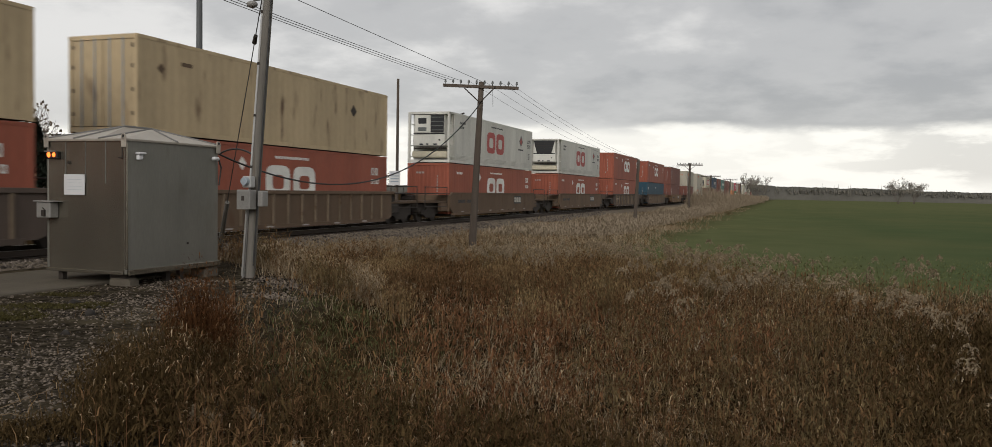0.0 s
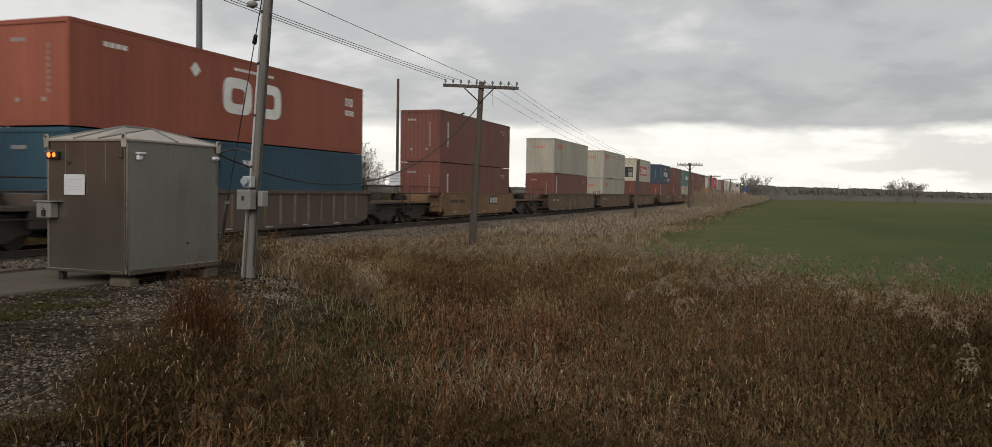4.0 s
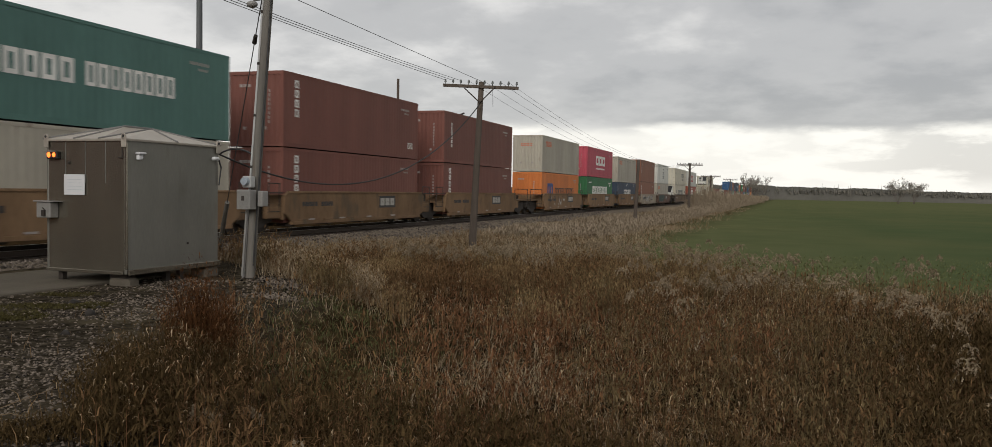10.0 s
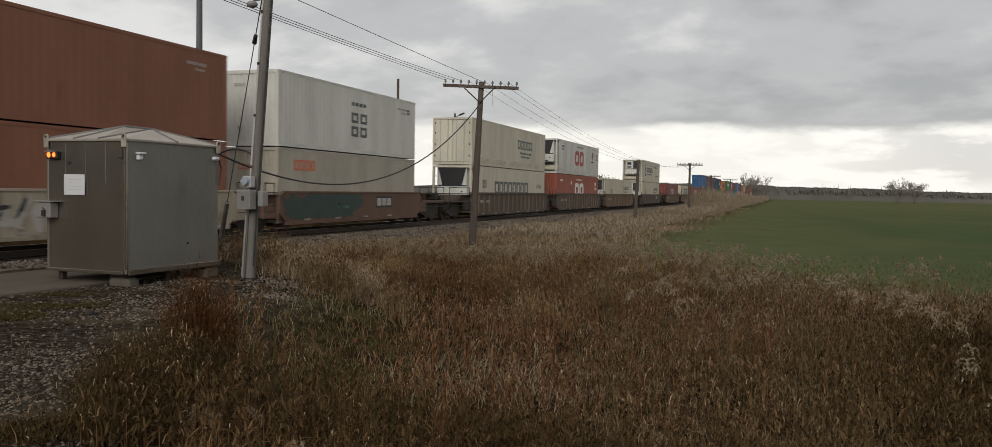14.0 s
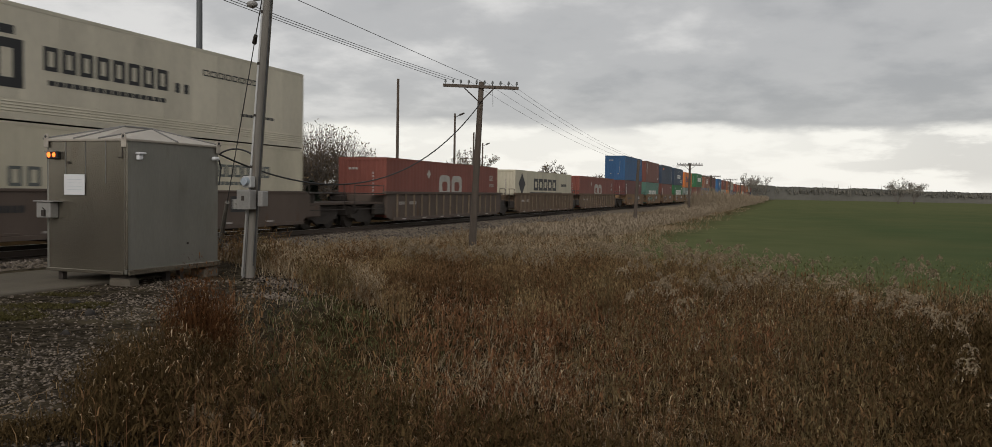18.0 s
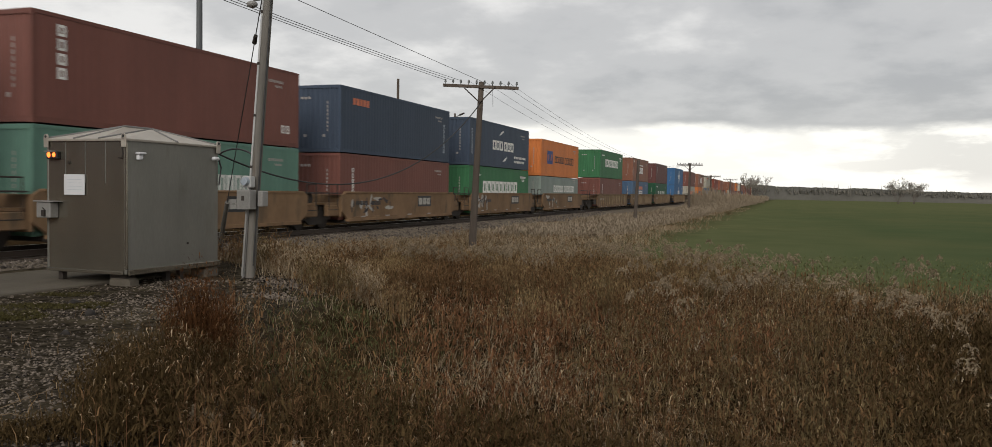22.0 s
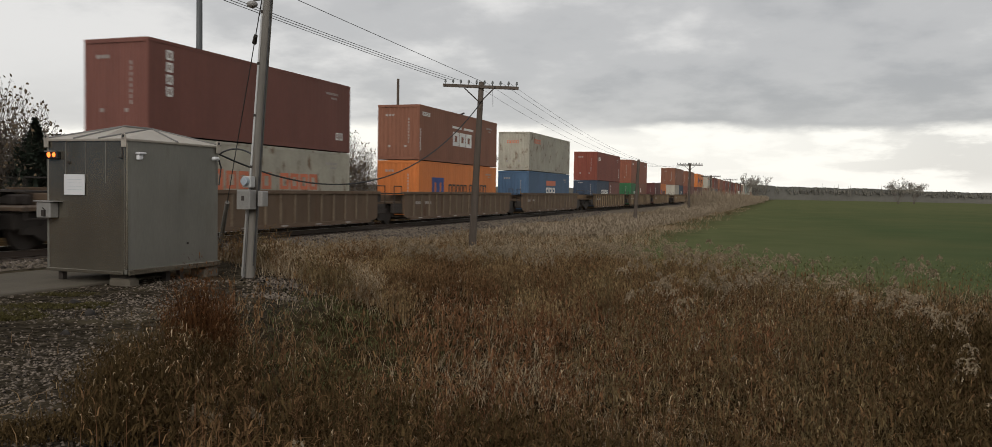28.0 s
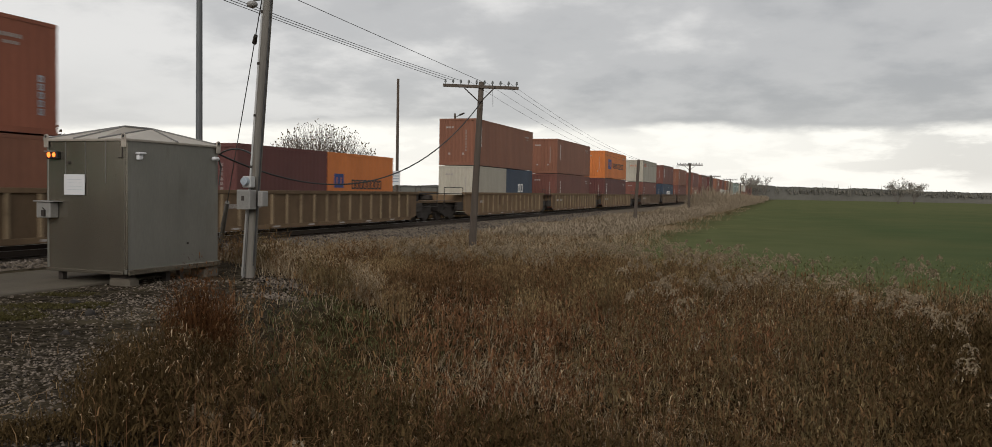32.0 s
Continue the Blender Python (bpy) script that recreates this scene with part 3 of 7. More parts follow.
def arc_bm(y, z, r, w, a0, a1):
    """A crescent stroke facing +x, between two angles."""
    bm = bmesh.new()
    n = 14
    rows = []
    for i in range(n + 1):
        t = math.radians(a0 + (a1 - a0) * i / n)
        q = w * math.sin(math.pi * (i + 0.4) / (n + 0.8))
        rows.append([bm.verts.new((0.005, y + k * math.cos(t), z + k * math.sin(t))) for k in (r, r - q)])
    for a, b in zip(rows, rows[1:]):
        bm.faces.new((a[0], b[0], b[1], a[1]))
    bmesh.ops.recalc_face_normals(bm, faces=bm.faces)
    return bm


def diamond_bm(y, z, r):
    bm = bmesh.new()
    v = [bm.verts.new((0.006, y + a * r, z + b * r)) for a, b in ((-1, 0), (0, -1), (1, 0), (0, 1))]
    bm.faces.new(v)
    w = [bm.verts.new((0, y + a * r, z + b * r)) for a, b in ((-1, 0), (0, -1), (1, 0), (0, 1))]
    for i in range(4):
        bm.faces.new((w[i], w[(i + 1) % 4], v[(i + 1) % 4], v[i]))
    return bm


def reefer_unit(parent, W, H, domestic, black_top=False):
    """The cooling machine in the front end."""
    if domestic:
        solid("machine_housing", WHITE, parent, "white refrigeration unit housing", None, [(-0.95, 0.95, 0.03, 0.62, 1.1, H - 0.13)], bevel=0.05)
        if black_top:
            bm = bmesh.new()
            v = [bm.verts.new((x, -0.02, z)) for x, z in ((-0.62, 1.62), (0.62, 1.62), (0.92, H - 0.16), (-0.92, H - 0.16))]
            bm.faces.new(v)
            r = bmesh.ops.extrude_face_region(bm, geom=bm.faces[:])
            bmesh.ops.translate(bm, vec=(0, 0.06, 0), verts=[e for e in r["geom"] if isinstance(e, bmesh.types.BMVert)])
            bmesh.ops.recalc_face_normals(bm, faces=bm.faces)
            g = part("condenser_grille", bm, DARKGAP, parent, "black tapering condenser grille")
            for k in range(5):
                z = 1.75 + k * 0.19
                solid("louvre", STEEL, g, "", None, [(-0.62 - 0.05 * k, 0.62 + 0.05 * k, -0.032, -0.021, z, z + 0.03)])
        else:
            g = solid("condenser_grille", DARKGAP, parent, "black louvred grille", None, [(0.1, 0.92, -0.01, 0.035, 1.72, H - 0.18)], bevel=0.01)
            for k in range(4):
                z = 1.84 + k * 0.24
                solid("louvre", MARKD, g, "", None, [(0.14, 0.88, -0.024, -0.011, z, z + 0.045)])
            d = solid("service_door", WHITE, parent, "", None, [(-0.9, 0.04, -0.008, 0.035, 1.72, H - 0.18)], bevel=0.015)
            solid("door_vent", DARKGAP, d, "dark vent", None, [(-0.68, -0.16, -0.016, -0.009, 2.22, 2.55)])
            solid("door_vent", MARKD, d, "grey vent", None, [(-0.68, -0.16, -0.016, -0.009, 1.8, 2.02)])
        solid("belt", DARKGAP, parent, "dark belt line", None, [(-0.95, 0.95, -0.004, 0.03, 1.62, 1.69)])
        low = solid("lower_housing", WHITE, parent, "", None, [(-1.0, 1.0, -0.04, 0.6, 0.93, 1.61)], bevel=0.06)
        for x, z, w in ((-0.55, 1.0, 0.2), (-0.15, 1.0, 0.14), (0.3, 1.0, 0.22), (0.62, 1.25, 0.1)):
            solid("gauge", DARKGAP, low, "small dark fitting", None, [(x, x + w, -0.052, -0.041, z, z + 0.09)])
        solid("shelf", STEEL, parent, "", None, [(-0.92, 0.92, -0.03, 0.5, 0.8, 0.86)], bevel=0.01)
        solid("fuel_tank", IVORY, parent, "", None, [(-1.1, 1.1, 0.06, 0.5, 0.28, 0.66)], bevel=0.07)
        for sx in (-1, 1):
            for k in range(4):
                z = 0.35 + k * 0.62
                x0, x1 = sorted((sx * (W / 2 - 0.05), sx * (W / 2 - 0.01)))
                solid("guard_bar", WHITE, parent, "", None, [(x0, x1, 0.1, 0.72, z, z + 0.05)])
    else:
        solid("machine_panel", IVORY, parent, "ivory refrigeration panel", None, [(-1.08, 1.08, 0.02, 0.095, 1.78, H - 0.15), (-1.08, -0.86, 0.02, 0.095, 0.5, 1.78), (0.86, 1.08, 0.02, 0.095, 0.5, 1.78), (-1.08, 1.08, 0.02, 0.095, 0.18, 0.5)], bevel=0.01)
        # near-black board: the deep shade of the recess is put into its colour
        rec = solid("machine_recess", DARKGAP, parent, "black board giving the machinery recess its shade", None, [(-0.86, 0.86, 0.08, 0.096, 0.5, 1.78)])
        for x0, z0, w, h, tone in ((-0.8, 0.55, 0.35, 0.3, STEEL), (-0.4, 0.55, 0.3, 0.42, BOXGREY), (-0.05, 0.55, 0.28, 0.3, STEEL), (0.3, 0.55, 0.45, 0.55, BOXGREY), (0.25, 1.2, 0.5, 0.38, MARKD), (-0.1, 1.0, 0.2, 0.5, STEEL)):
            solid("machine_block", tone, rec, "", None, [(x0, x0 + w, 0.0, 0.08, z0, z0 + h)], bevel=0.025)
        bm = bmesh.new()
        bmesh.ops.create_cone(bm, cap_ends=False, segments=24, radius1=0.36, radius2=0.33, depth=0.07, matrix=pose(-0.45, 0.045, 1.33, 90))
        part("fan_shroud", bm, MARKD, rec, "round fan shroud")
        solid("fan_hub", STEEL, rec, "", None, [], [((-0.45, 0.03, 1.33), (-0.45, 0.08, 1.33), 0.09, 0.09, 12)])
        for x, z in ((-0.75, 2.25), (-0.3, 2.18), (0.3, 2.3), (0.62, 2.12)):
            solid("vent_cover", MARKD if x < 0 else BOXGREY, parent, "", None, [(x, x + 0.3, 0.006, 0.019, z, z + 0.1)])


def doors(parent, W, H, material):
    """Two door leaves with lock rods, in the front end."""
    for sx in (-1, 1):
        x0, x1 = sorted((sx * 0.01, sx * (W / 2 - 0.14)))
        d = solid("door", material, parent, "", None, [(x0, x1, 0.02, 0.07, 0.19, H - 0.15)], bevel=0.01)
        for k in (0.28, 0.78):
            x = sx * k
            solid("lock_rod", MARKG, d, "grey lock rod", None, [], [((x, 0.0, 0.1), (x, 0.0, H - 0.08), 0.022)])
        solid("hinge", STEEL, d, "", None, [(x1 - 0.06 if sx > 0 else x0, x1 if sx > 0 else x0 + 0.06, 0.0, 0.03, z, z + 0.12) for z in (0.5, 1.2, 1.9, 2.5)])["kind"] = "stuff"


STYLES = {
    # key: length, body paint, wall kind, label, side marks [(shape, material, args)], front kind
    "tan53": (53, TAN, "fold", "weathered yellow-tan corrugated domestic container", [("d", STEEL, (12.9, 1.85, .27)), ("d", WAGBROWN, (1.0, 2.0, .16)), ("w", WAGBROWN, [(1.9, 2.2, 1, .5, .12, .08, 0)])], "doors"),
    "red53": (53, RED, "fold", "red corrugated domestic container with pale block markings", [("o", MARKW, (6.4, 0.95, 1.58, 1.25, .42)), ("o", MARKW, (8.2, 0.95, 1.58, 1.25, .42)), ("d", MARKW, (5.0, 2.2, .24)), ("w", MARKW, [(7.0, 2.45, 13, .13, .1, .05, 0), (14.6, 2.0, 2, .26, .34, .1, .08), (14.6, 1.6, 3, .2, .22, .07, .06), (1.2, 2.3, 4, .16, .14, .07, 0)])], "plain"),
    "whitered53": (53, WHITE, "panel", "white refrigerated container with red block markings", [("o", MARKR, (6.25, 0.85, 1.58, 1.35, .42)), ("o", MARKR, (8.03, 0.85, 1.58, 1.35, .42)), ("d", MARKD, (13.4, 2.0, .42)), ("d2", MARKR, (13.4, 2.0, .27)), ("w", MARKK, [(7.0, 2.5, 14, .12, .09, .05, 0), (14.95, 1.95, 3, .2, .24, .06, .05), (14.95, 1.6, 3, .2, .24, .06, .05), (12.8, 1.35, 9, .1, .1, .03, 0), (1.6, 2.3, 4, .16, .14, .07, 0), (1.6, 2.05, 3, .16, .14, .07, 0), (15.2, .8, 1, .26, .4, 0, .05)])], "unit"),
    "dullred53": (53, DULLRED, "fold", "dull brownish-red corrugated domestic container", [("o", SPRAYPALE, (6.4, 0.95, 1.58, 1.25, .42)), ("o", SPRAYPALE, (8.2, 0.95, 1.58, 1.25, .42)), ("d", SPRAYPALE, (5.0, 2.2, .24)), ("w", MARKDIM, [(14.6, 2.0, 2, .26, .34, .1, .08), (14.6, 1.6, 3, .2, .22, .07, .06)])], "plain"),
    "blue53": (53, DEEPBLUE, "fold", "dark blue corrugated domestic container", [("w", MARKW, [(.6, 1.9, 2, .25, .36, .08, .07), (7.5, 2.1, 3, .2, .2, .08, 0)])], "plain"),
    "brown": (40, BROWN, "fold", "red-brown corrugated shipping container", [("v", MARKW, (1.05, .9, 6, .19))], "plain"),
    "brownb": (40, BROWN, "fold", "red-brown corrugated container with pale lettering blocks", [("v", MARKW, (.8, 1.2, 4, .3)), ("w", MARKW, [(11.0, .5, 2, .22, .3, .1, .06)])], "plain"),
    "maroon": (40, MAROON, "fold", "dark maroon corrugated shipping container", [("v", MARKW, (1.0, 1.1, 4, .28))], "plain"),
    "terra": (40, TERRA, "fold", "terracotta corrugated shipping container", [("v", MARKW, (.9, 1.2, 5, .2))], "plain"),
    "terrablock": (40, TERRA, "fold", "terracotta container with a white block emblem", [("w", MARKW, [(4.6, 1.0, 3, .92, .8, .1, .28), (4.5, 2.0, 1, 1.4, .13, 0, 0), (6.3, 2.0, 1, 1.5, .13, 0, 0), (.35, 2.35, 5, .16, .2, .04, .05)]), ("v", MARKW, (.06, .5, 8, .12))], "plain"),
    "rustred": (40, RUSTRED, "fold", "rusty red corrugated shipping container", [("w", MARKW, [(.9, 2.3, 3, .2, .2, .06, .05)]), ("v", MARKG, (11.6, .5, 5, .17))], "plain"),
    "fadedred": (40, BRICK, "fold", "deep brick-red corrugated shipping container", [("w", MARKW, [(.6, 2.0, 3, .28, .36, .06, .08)]), ("v", MARKW, (11.4, .4, 5, .18))], "plain"),
    "cream": (40, CREAM, "fold", "cream-grey corrugated container with orange markings", [("w", MARKO, [(1.1, 2.05, 4, .34, .42, .06, .1)])], "orange"),
    "rusty": (40, RUSTY, "fold", "rust-streaked cream corrugated container", [("w", MARKO, [(1.3, 2.1, 4, .36, .34, .08, .1)])], "orange"),
    "redsign": (40, IVORY, "panel", "ivory refrigerated container with a red sign panel", [("w", MARKR, [(3.25, .8, 1, 6.1, 1.2, 0, 0)]), ("w2", MARKW, [(4.1, 1.0, 1, .95, .8, .1, .24), (5.4, 1.05, 4, .74, .6, .16, .18)]), ("w", MARKK, [(10.4, 1.9, 2, .24, .24, .2, .06), (10.4, 1.5, 2, .24, .2, .2, .06), (10.4, 1.1, 3, .3, .05, .06, 0), (1.0, 2.2, 5, .1, .1, .04, 0)])], "unit"),
    "navyarc": (40, NAVY, "fold", "navy corrugated container with white block markings", [("w", MARKW, [(4.2, 1.15, 3, .62, .62, .08, .17), (6.5, 1.15, 3, .62, .62, .08, .17), (8.75, .72, 8, .24, .16, .1, 0), (8.75, .42, 8, .22, .16, .08, 0)]), ("a", MARKW, (6.3, 1.45, 1.02, .15, 78, 140)), ("a", MARKW, (6.4, 1.45, 1.02, .15, 258, 320)), ("v", MARKG, (.35, .7, 9, .14))], "plain"),
    "navy": (40, NAVY, "fold", "dark navy corrugated shipping container", [("w", MARKO, [(1.1, 2.15, 5, .24, .3, .07, 0)]), ("v", MARKG, (11.3, .5, 6, .22))], "plain"),
    "teal": (40, TEAL, "fold", "blue-green corrugated container with white block lettering", [("w", MARKW, [(2.9, 1.15, 5, .46, .62, .1, .15), (6.0, 1.15, 8, .36, .62, .085, .12)])], "plain"),
    "deepteal": (40, DEEPTEAL, "fold", "deep teal corrugated container with white block lettering", [("w", MARKW, [(2.9, 1.15, 5, .46, .66, .1, .15), (6.0, 1.15, 8, .36, .66, .085, .12)])], "plain"),
    "green": (40, GREEN, "fold", "bright green corrugated container with white block lettering", [("w", MARKW, [(2.45, 1.2, 9, .7, .8, .09, .22)]), ("w", MARKW, [(.8, 2.3, 6, .14, .12, .06, 0), (10.2, 2.3, 7, .14, .12, .05, 0), (10.6, 2.05, 3, .14, .12, .05, 0)])], "plain"),
    "dkgreen": (40, DKGREEN, "fold", "dark green container with spaced white blocks", [("w", MARKW, [(2.4, 1.0, 4, .85, .72, 1.2, .24)]), ("w", MARKW, [(.8, 2.3, 7, .14, .12, .06, 0)])], "plain"),
    "orange": (40, ORANGE, "fold", "orange corrugated container with dark blue block lettering", [("w", MARKB, [(1.7, 1.0, 2, .92, 1.05, -.2, .34)]), ("w", MARKK, [(4.05, 1.15, 5, .48, .55, .1, .11), (7.3, 1.1, 5, .5, .62, .12, .11)])], "plain"),
    "pink": (40, PINK, "fold", "magenta corrugated container with white block lettering", [("w", MARKW, [(3.86, 1.2, 3, 1.3, .95, .19, .3), (3.9, .78, 14, .22, .16, .07, 0)])], "plain"),
    "offwhite": (40, WHITE, "fold", "off-white corrugated container with grey-blue emblem", [("w", MARKD, [(5.6, 1.35, 2, .6, .45, .2, .15), (5.6, .75, 2, .6, .45, .2, .15), (5.6, 2.1, 4, .26, .16, .09, 0), (11.2, 2.2, 1, .3, .24, 0, .08)])], "plain"),
    "smoothwhite": (53, PALEIVORY, "panel", "ivory smooth-sided domestic container with grey lettering blocks", [("w", MARKD, [(9.1, 1.45, 5, .62, .62, .1, .15), (9.6, 1.1, 8, .3, .14, .06, 0), (9.9, .85, 6, .3, .12, .06, 0), (1.0, 1.9, 2, .24, .28, .08, .06)])], "doors"),
    "letterwhite": (53, PALEIVORY, "panel", "white domestic container with dark lettering and cooling unit", [("w", MARKD, [(4.3, 1.15, 8, .84, .85, .1, .22), (2.0, 1.55, 2, .3, .5, .1, .1), (14.0, 1.6, 4, .2, .3, .1, .06)])], "unit"),
    "smoothivory": (53, IVORY, "panel", "ivory smooth-sided domestic container", [("w", MARKD, [(10.6, 1.7, 8, .36, .42, .06, .1), (10.6, 1.42, 10, .2, .12, .05, 0), (3.0, 1.3, 2, .4, .5, .15, .1)])], "unit"),
    "emblemwhite": (53, PALEIVORY, "panel", "white refrigerated container with dark lettering and emblem", [("w", MARKK, [(4.05, 1.35, 8, .46, .62, .12, .14), (8.9, 1.35, 2, .2, .3, .2, 0), (4.2, .98, 16, .22, .13, .05, 0), (10.2, 2.05, 9, .3, .2, .08, .05), (12.2, .9, 8, .2, .1, .05, 0)]), ("w", MARKK, [(2.5, .8, 1, .95, 1.2, 0, .3), (2.75, 2.1, 1, .45, .22, 0, 0)])], "unit"),
    "diamondcream": (53, IVORY, "panel", "cream domestic container with dark block lettering", [("w", MARKK, [(4.6, 1.45, 5, 1.12, .9, .2, .28), (12.6, 1.8, 7, .2, .22, .06, 0), (3.5, 1.25, 1, 9.4, .06, 0, 0)]), ("d", MARKK, (1.6, 1.9, .8))], "plain"),
    "blue": (40, COBALT, "fold", "plain mid-blue corrugated shipping container", [("v", MARKG, (11.5, .6, 5, .2))], "plain"),
    "blueglobe": (40, SKYBLUE, "fold", "bright blue corrugated container with a white globe emblem", [("r", MARKW, (6.1, 1.45, 1.05, .1)), ("r", MARKW, (6.1, 1.45, .62, .08)), ("w", MARKW, [(4.75, 1.4, 5, .46, .42, .09, .13), (5.2, 1.08, 8, .19, .18, .05, 0)])], "plain"),
    "bluebar": (40, BLUE, "fold", "blue corrugated container with an orange and white band", [("w", MARKO, [(4.8, 1.85, 1, 2.8, .4, 0, 0)]), ("w", MARKW, [(4.75, 1.2, 3, .8, .5, .16, .2)])], "plain"),
    "greygreen": (40, GREYGREEN, "fold", "grey-green corrugated container with white blocks", [("w", MARKW, [(3.8, 1.35, 5, .5, .55, .12, .14), (7.2, 1.35, 7, .4, .55, .1, .12)])], "plain"),
    "creamletter": (40, RUSTY, "fold", "cream container with orange-red block lettering", [("w", MARKO, [(3.7, 1.3, 4, .58, .62, .1, .16), (6.9, 1.3, 4, .58, .62, .1, .16), (2.2, 1.25, 2, .62, .72, .1, .2)])], "plain"),
    "navy20": (20, NAVY, "fold", "short navy container with white blocks", [("w", MARKW, [(2.2, 1.25, 7, .42, .42, .06, .11)])], "plain"),
    "brown20": (20, BROWN, "fold", "short red-brown container", [("v", MARKW, (.9, 1.0, 4, .26))], "plain"),
    "green20": (20, GREEN, "fold", "short green container with white block lettering", [("w", MARKW, [(2.0, 1.2, 8, .34, .4, .06, .1)])], "plain"),
    "red20": (20, TERRA, "fold", "short orange-red container with a pale emblem", [("w", MARKW, [(.7, 1.5, 2, .4, .5, .1, .12)])], "plain"),
    "orange20": (20, ORANGE, "fold", "short orange container with dark lettering", [("w", MARKB, [(.5, 1.4, 2, .45, .6, -.1, .18)]), ("w", MARKK, [(2.0, 1.35, 8, .3, .42, .06, .08)])], "plain"),
    "maroon20": (20, MAROON, "fold", "short dark maroon container", [("v", MARKW, (.9, 1.0, 4, .26))], "plain"),
    "white20": (20, CREAM, "fold", "short off-white container", [], "plain"),
    "dark20": (20, NAVY, "fold", "short dark container with white blocks", [("w", MARKW, [(2.6, 1.3, 2, .5, .6, .1, .14)])], "plain"),
}
STYLES["whitered53b"] = STYLES["whitered53"]
LENGTHS = {20: (6.058, 2.438), 40: (12.192, 2.438), 53: (16.154, 2.591)}
MADE = {}


def container(style, H):
    """Builds one container of a style at the origin; the first of its kind is the pattern for the rest."""
    feet, body, kind, label, marks, front = STYLES[style]
    L, W = LENGTHS[feet]
    c = empty("shipping_container")
    tagged(c, label if len(label.split()) > 9 else label + " on a wagon", "container", "containers on the train")
    set_back = 0.62 if (front == "unit" and feet == 53) else 0.0
    Ls = L - 0.3 - set_back
    if kind == "fold":
        side = cached(("side_wall", feet, H), lambda: wall_bm(L - 0.3, 0.17, H - 0.1, 0.276 if feet != 53 else 0.40, 0.006))
    else:
        side = cached(("side_wall_smooth", feet, H, set_back), lambda: panel_bm(Ls, 0.17, H - 0.1))
    off = set_back / 2 if kind != "fold" else 0
    shared("side_wall", side, body, c, "", pose(W / 2 - 0.008, off, 0))
    shared("side_wall", side, body, c, "", pose(-W / 2 + 0.008, off, 0, rz=180))
    if kind == "panel":
        n = 12 if feet == 53 else 9
        w = Ls / n
        sheet = cached(("panel", feet, H, set_back), lambda: boxes_bm([(-0.004, 0.004, 0.006, w - 0.006, 0.53, H - 0.12)]))
        for i in range(n):
            shared("panel", sheet, body, c, "", pose(W / 2 - 0.008, off - Ls / 2 + i * w, 0))
    end = cached(("end_wall", W, H), lambda: wall_bm(W - 0.26, 0.17, H - 0.13, 0.25, 0.04))
    shared("end_wall", end, body, c, "", pose(0, L / 2 - 0.02, 0, rz=90))
    if front in ("plain", "orange"):
        shared("end_wall", end, body, c, "", pose(0, -L / 2 + 0.02, 0, rz=-90))
    shared("roof", cached(("roof", feet, H), lambda: wall_roof(L, W, H)), body, c)
    shared("floor", cached(("floor", feet), lambda: floor_bm(L, W)), STEEL, c)
    shared("frame", cached(("frame", feet, H), lambda: frame_bm(L, W, H)), body, c)
    cast = cached(("corner_casting",), lambda: casting_bm())
    for sx in (-1, 1):
        for sy in (-1, 1):
            for z in (0.0, H - 0.118):
                shared("corner_casting", cast, body, c, "", pose(sx * (W / 2 - 0.079), sy * (L / 2 - 0.086), z))
    x = W / 2 - 0.003
    for mk in marks:
        if mk[0] in ("w", "w2"):
            spec = [(a - L / 2, *r) for a, *r in mk[2]]
            small_marks(spec, mk[1], c, pose(x + (0.007 if mk[0] == "w2" else 0), 0, 0))
        elif mk[0] == "v":
            a, z, n, h = mk[2]
            small_marks([(a - L / 2, z + i * h * 1.25, 1, h * 0.9, h, 0, h * 0.28) for i in range(n)], mk[1], c, pose(x, 0, 0))
        elif mk[0] in ("d", "d2"):
            part("emblem", diamond_bm(mk[2][0] - L / 2, mk[2][1], mk[2][2]), mk[1], c, "", pose(x + (0.005 if mk[0] == "d2" else 0), 0, 0))
        elif mk[0] == "o":
            part("marking", round_ring_bm(mk[2][0] - L / 2, *mk[2][1:]), mk[1], c, "", pose(x, 0, 0))
        elif mk[0] == "a":
            part("crescent", arc_bm(mk[2][0] - L / 2, *mk[2][1:]), mk[1], c, "", pose(x, 0, 0))
        elif mk[0] == "r":
            part("emblem", ring_bm(mk[2][0] - L / 2, mk[2][1], mk[2][2], mk[2][3]), mk[1], c, "", pose(x, 0, 0))
    # small codes: grey bars on side and end
    if feet == 40:
        code = cached(("code_bars", L), lambda: letters_bm([(L / 2 - 2.0, 2.35, 6, .11, .1, .05, 0), (L / 2 - 1.6, 2.18, 3, .11, .08, .05, 0)]))
        tagged(shared("code_marking", code, MARKDIM, c, "", pose(x, 0, 0)), kind="stuff")
    if front == "plain":
        ecode = cached(("end_code", feet), lambda: letters_bm([(.55, .9 + i * .17, 1, .06, .11, 0, 0) for i in range(8)] + [(-.75, 2.3, 3, .13, .11, .05, 0)]))
        tagged(shared("code_marking", ecode, MARKDIM, c, "", pose(0, -L / 2 + 0.018, 0, rz=-90)), kind="stuff")
    if front in ("plain", "orange"):
        plate = cached(("data_plate",), lambda: boxes_bm([(0, 0.004, -0.6, -0.47, 0.66, 0.78), (0, 0.004, 0.34, 0.46, 0.66, 0.78)], 0))
        tagged(shared("data_plate", plate, MARKDIM, c, "small dull data plates", pose(0, -L / 2 + 0.018, 0, rz=-90)), kind="stuff")
    if front == "orange":
        ecode = cached(("end_mark",), lambda: letters_bm([(-.55, 2.05, 4, .2, .2, .04, .05)]))
        shared("marking", ecode, MARKO, c, "", pose(0, -L / 2 + 0.018, 0, rz=-90))
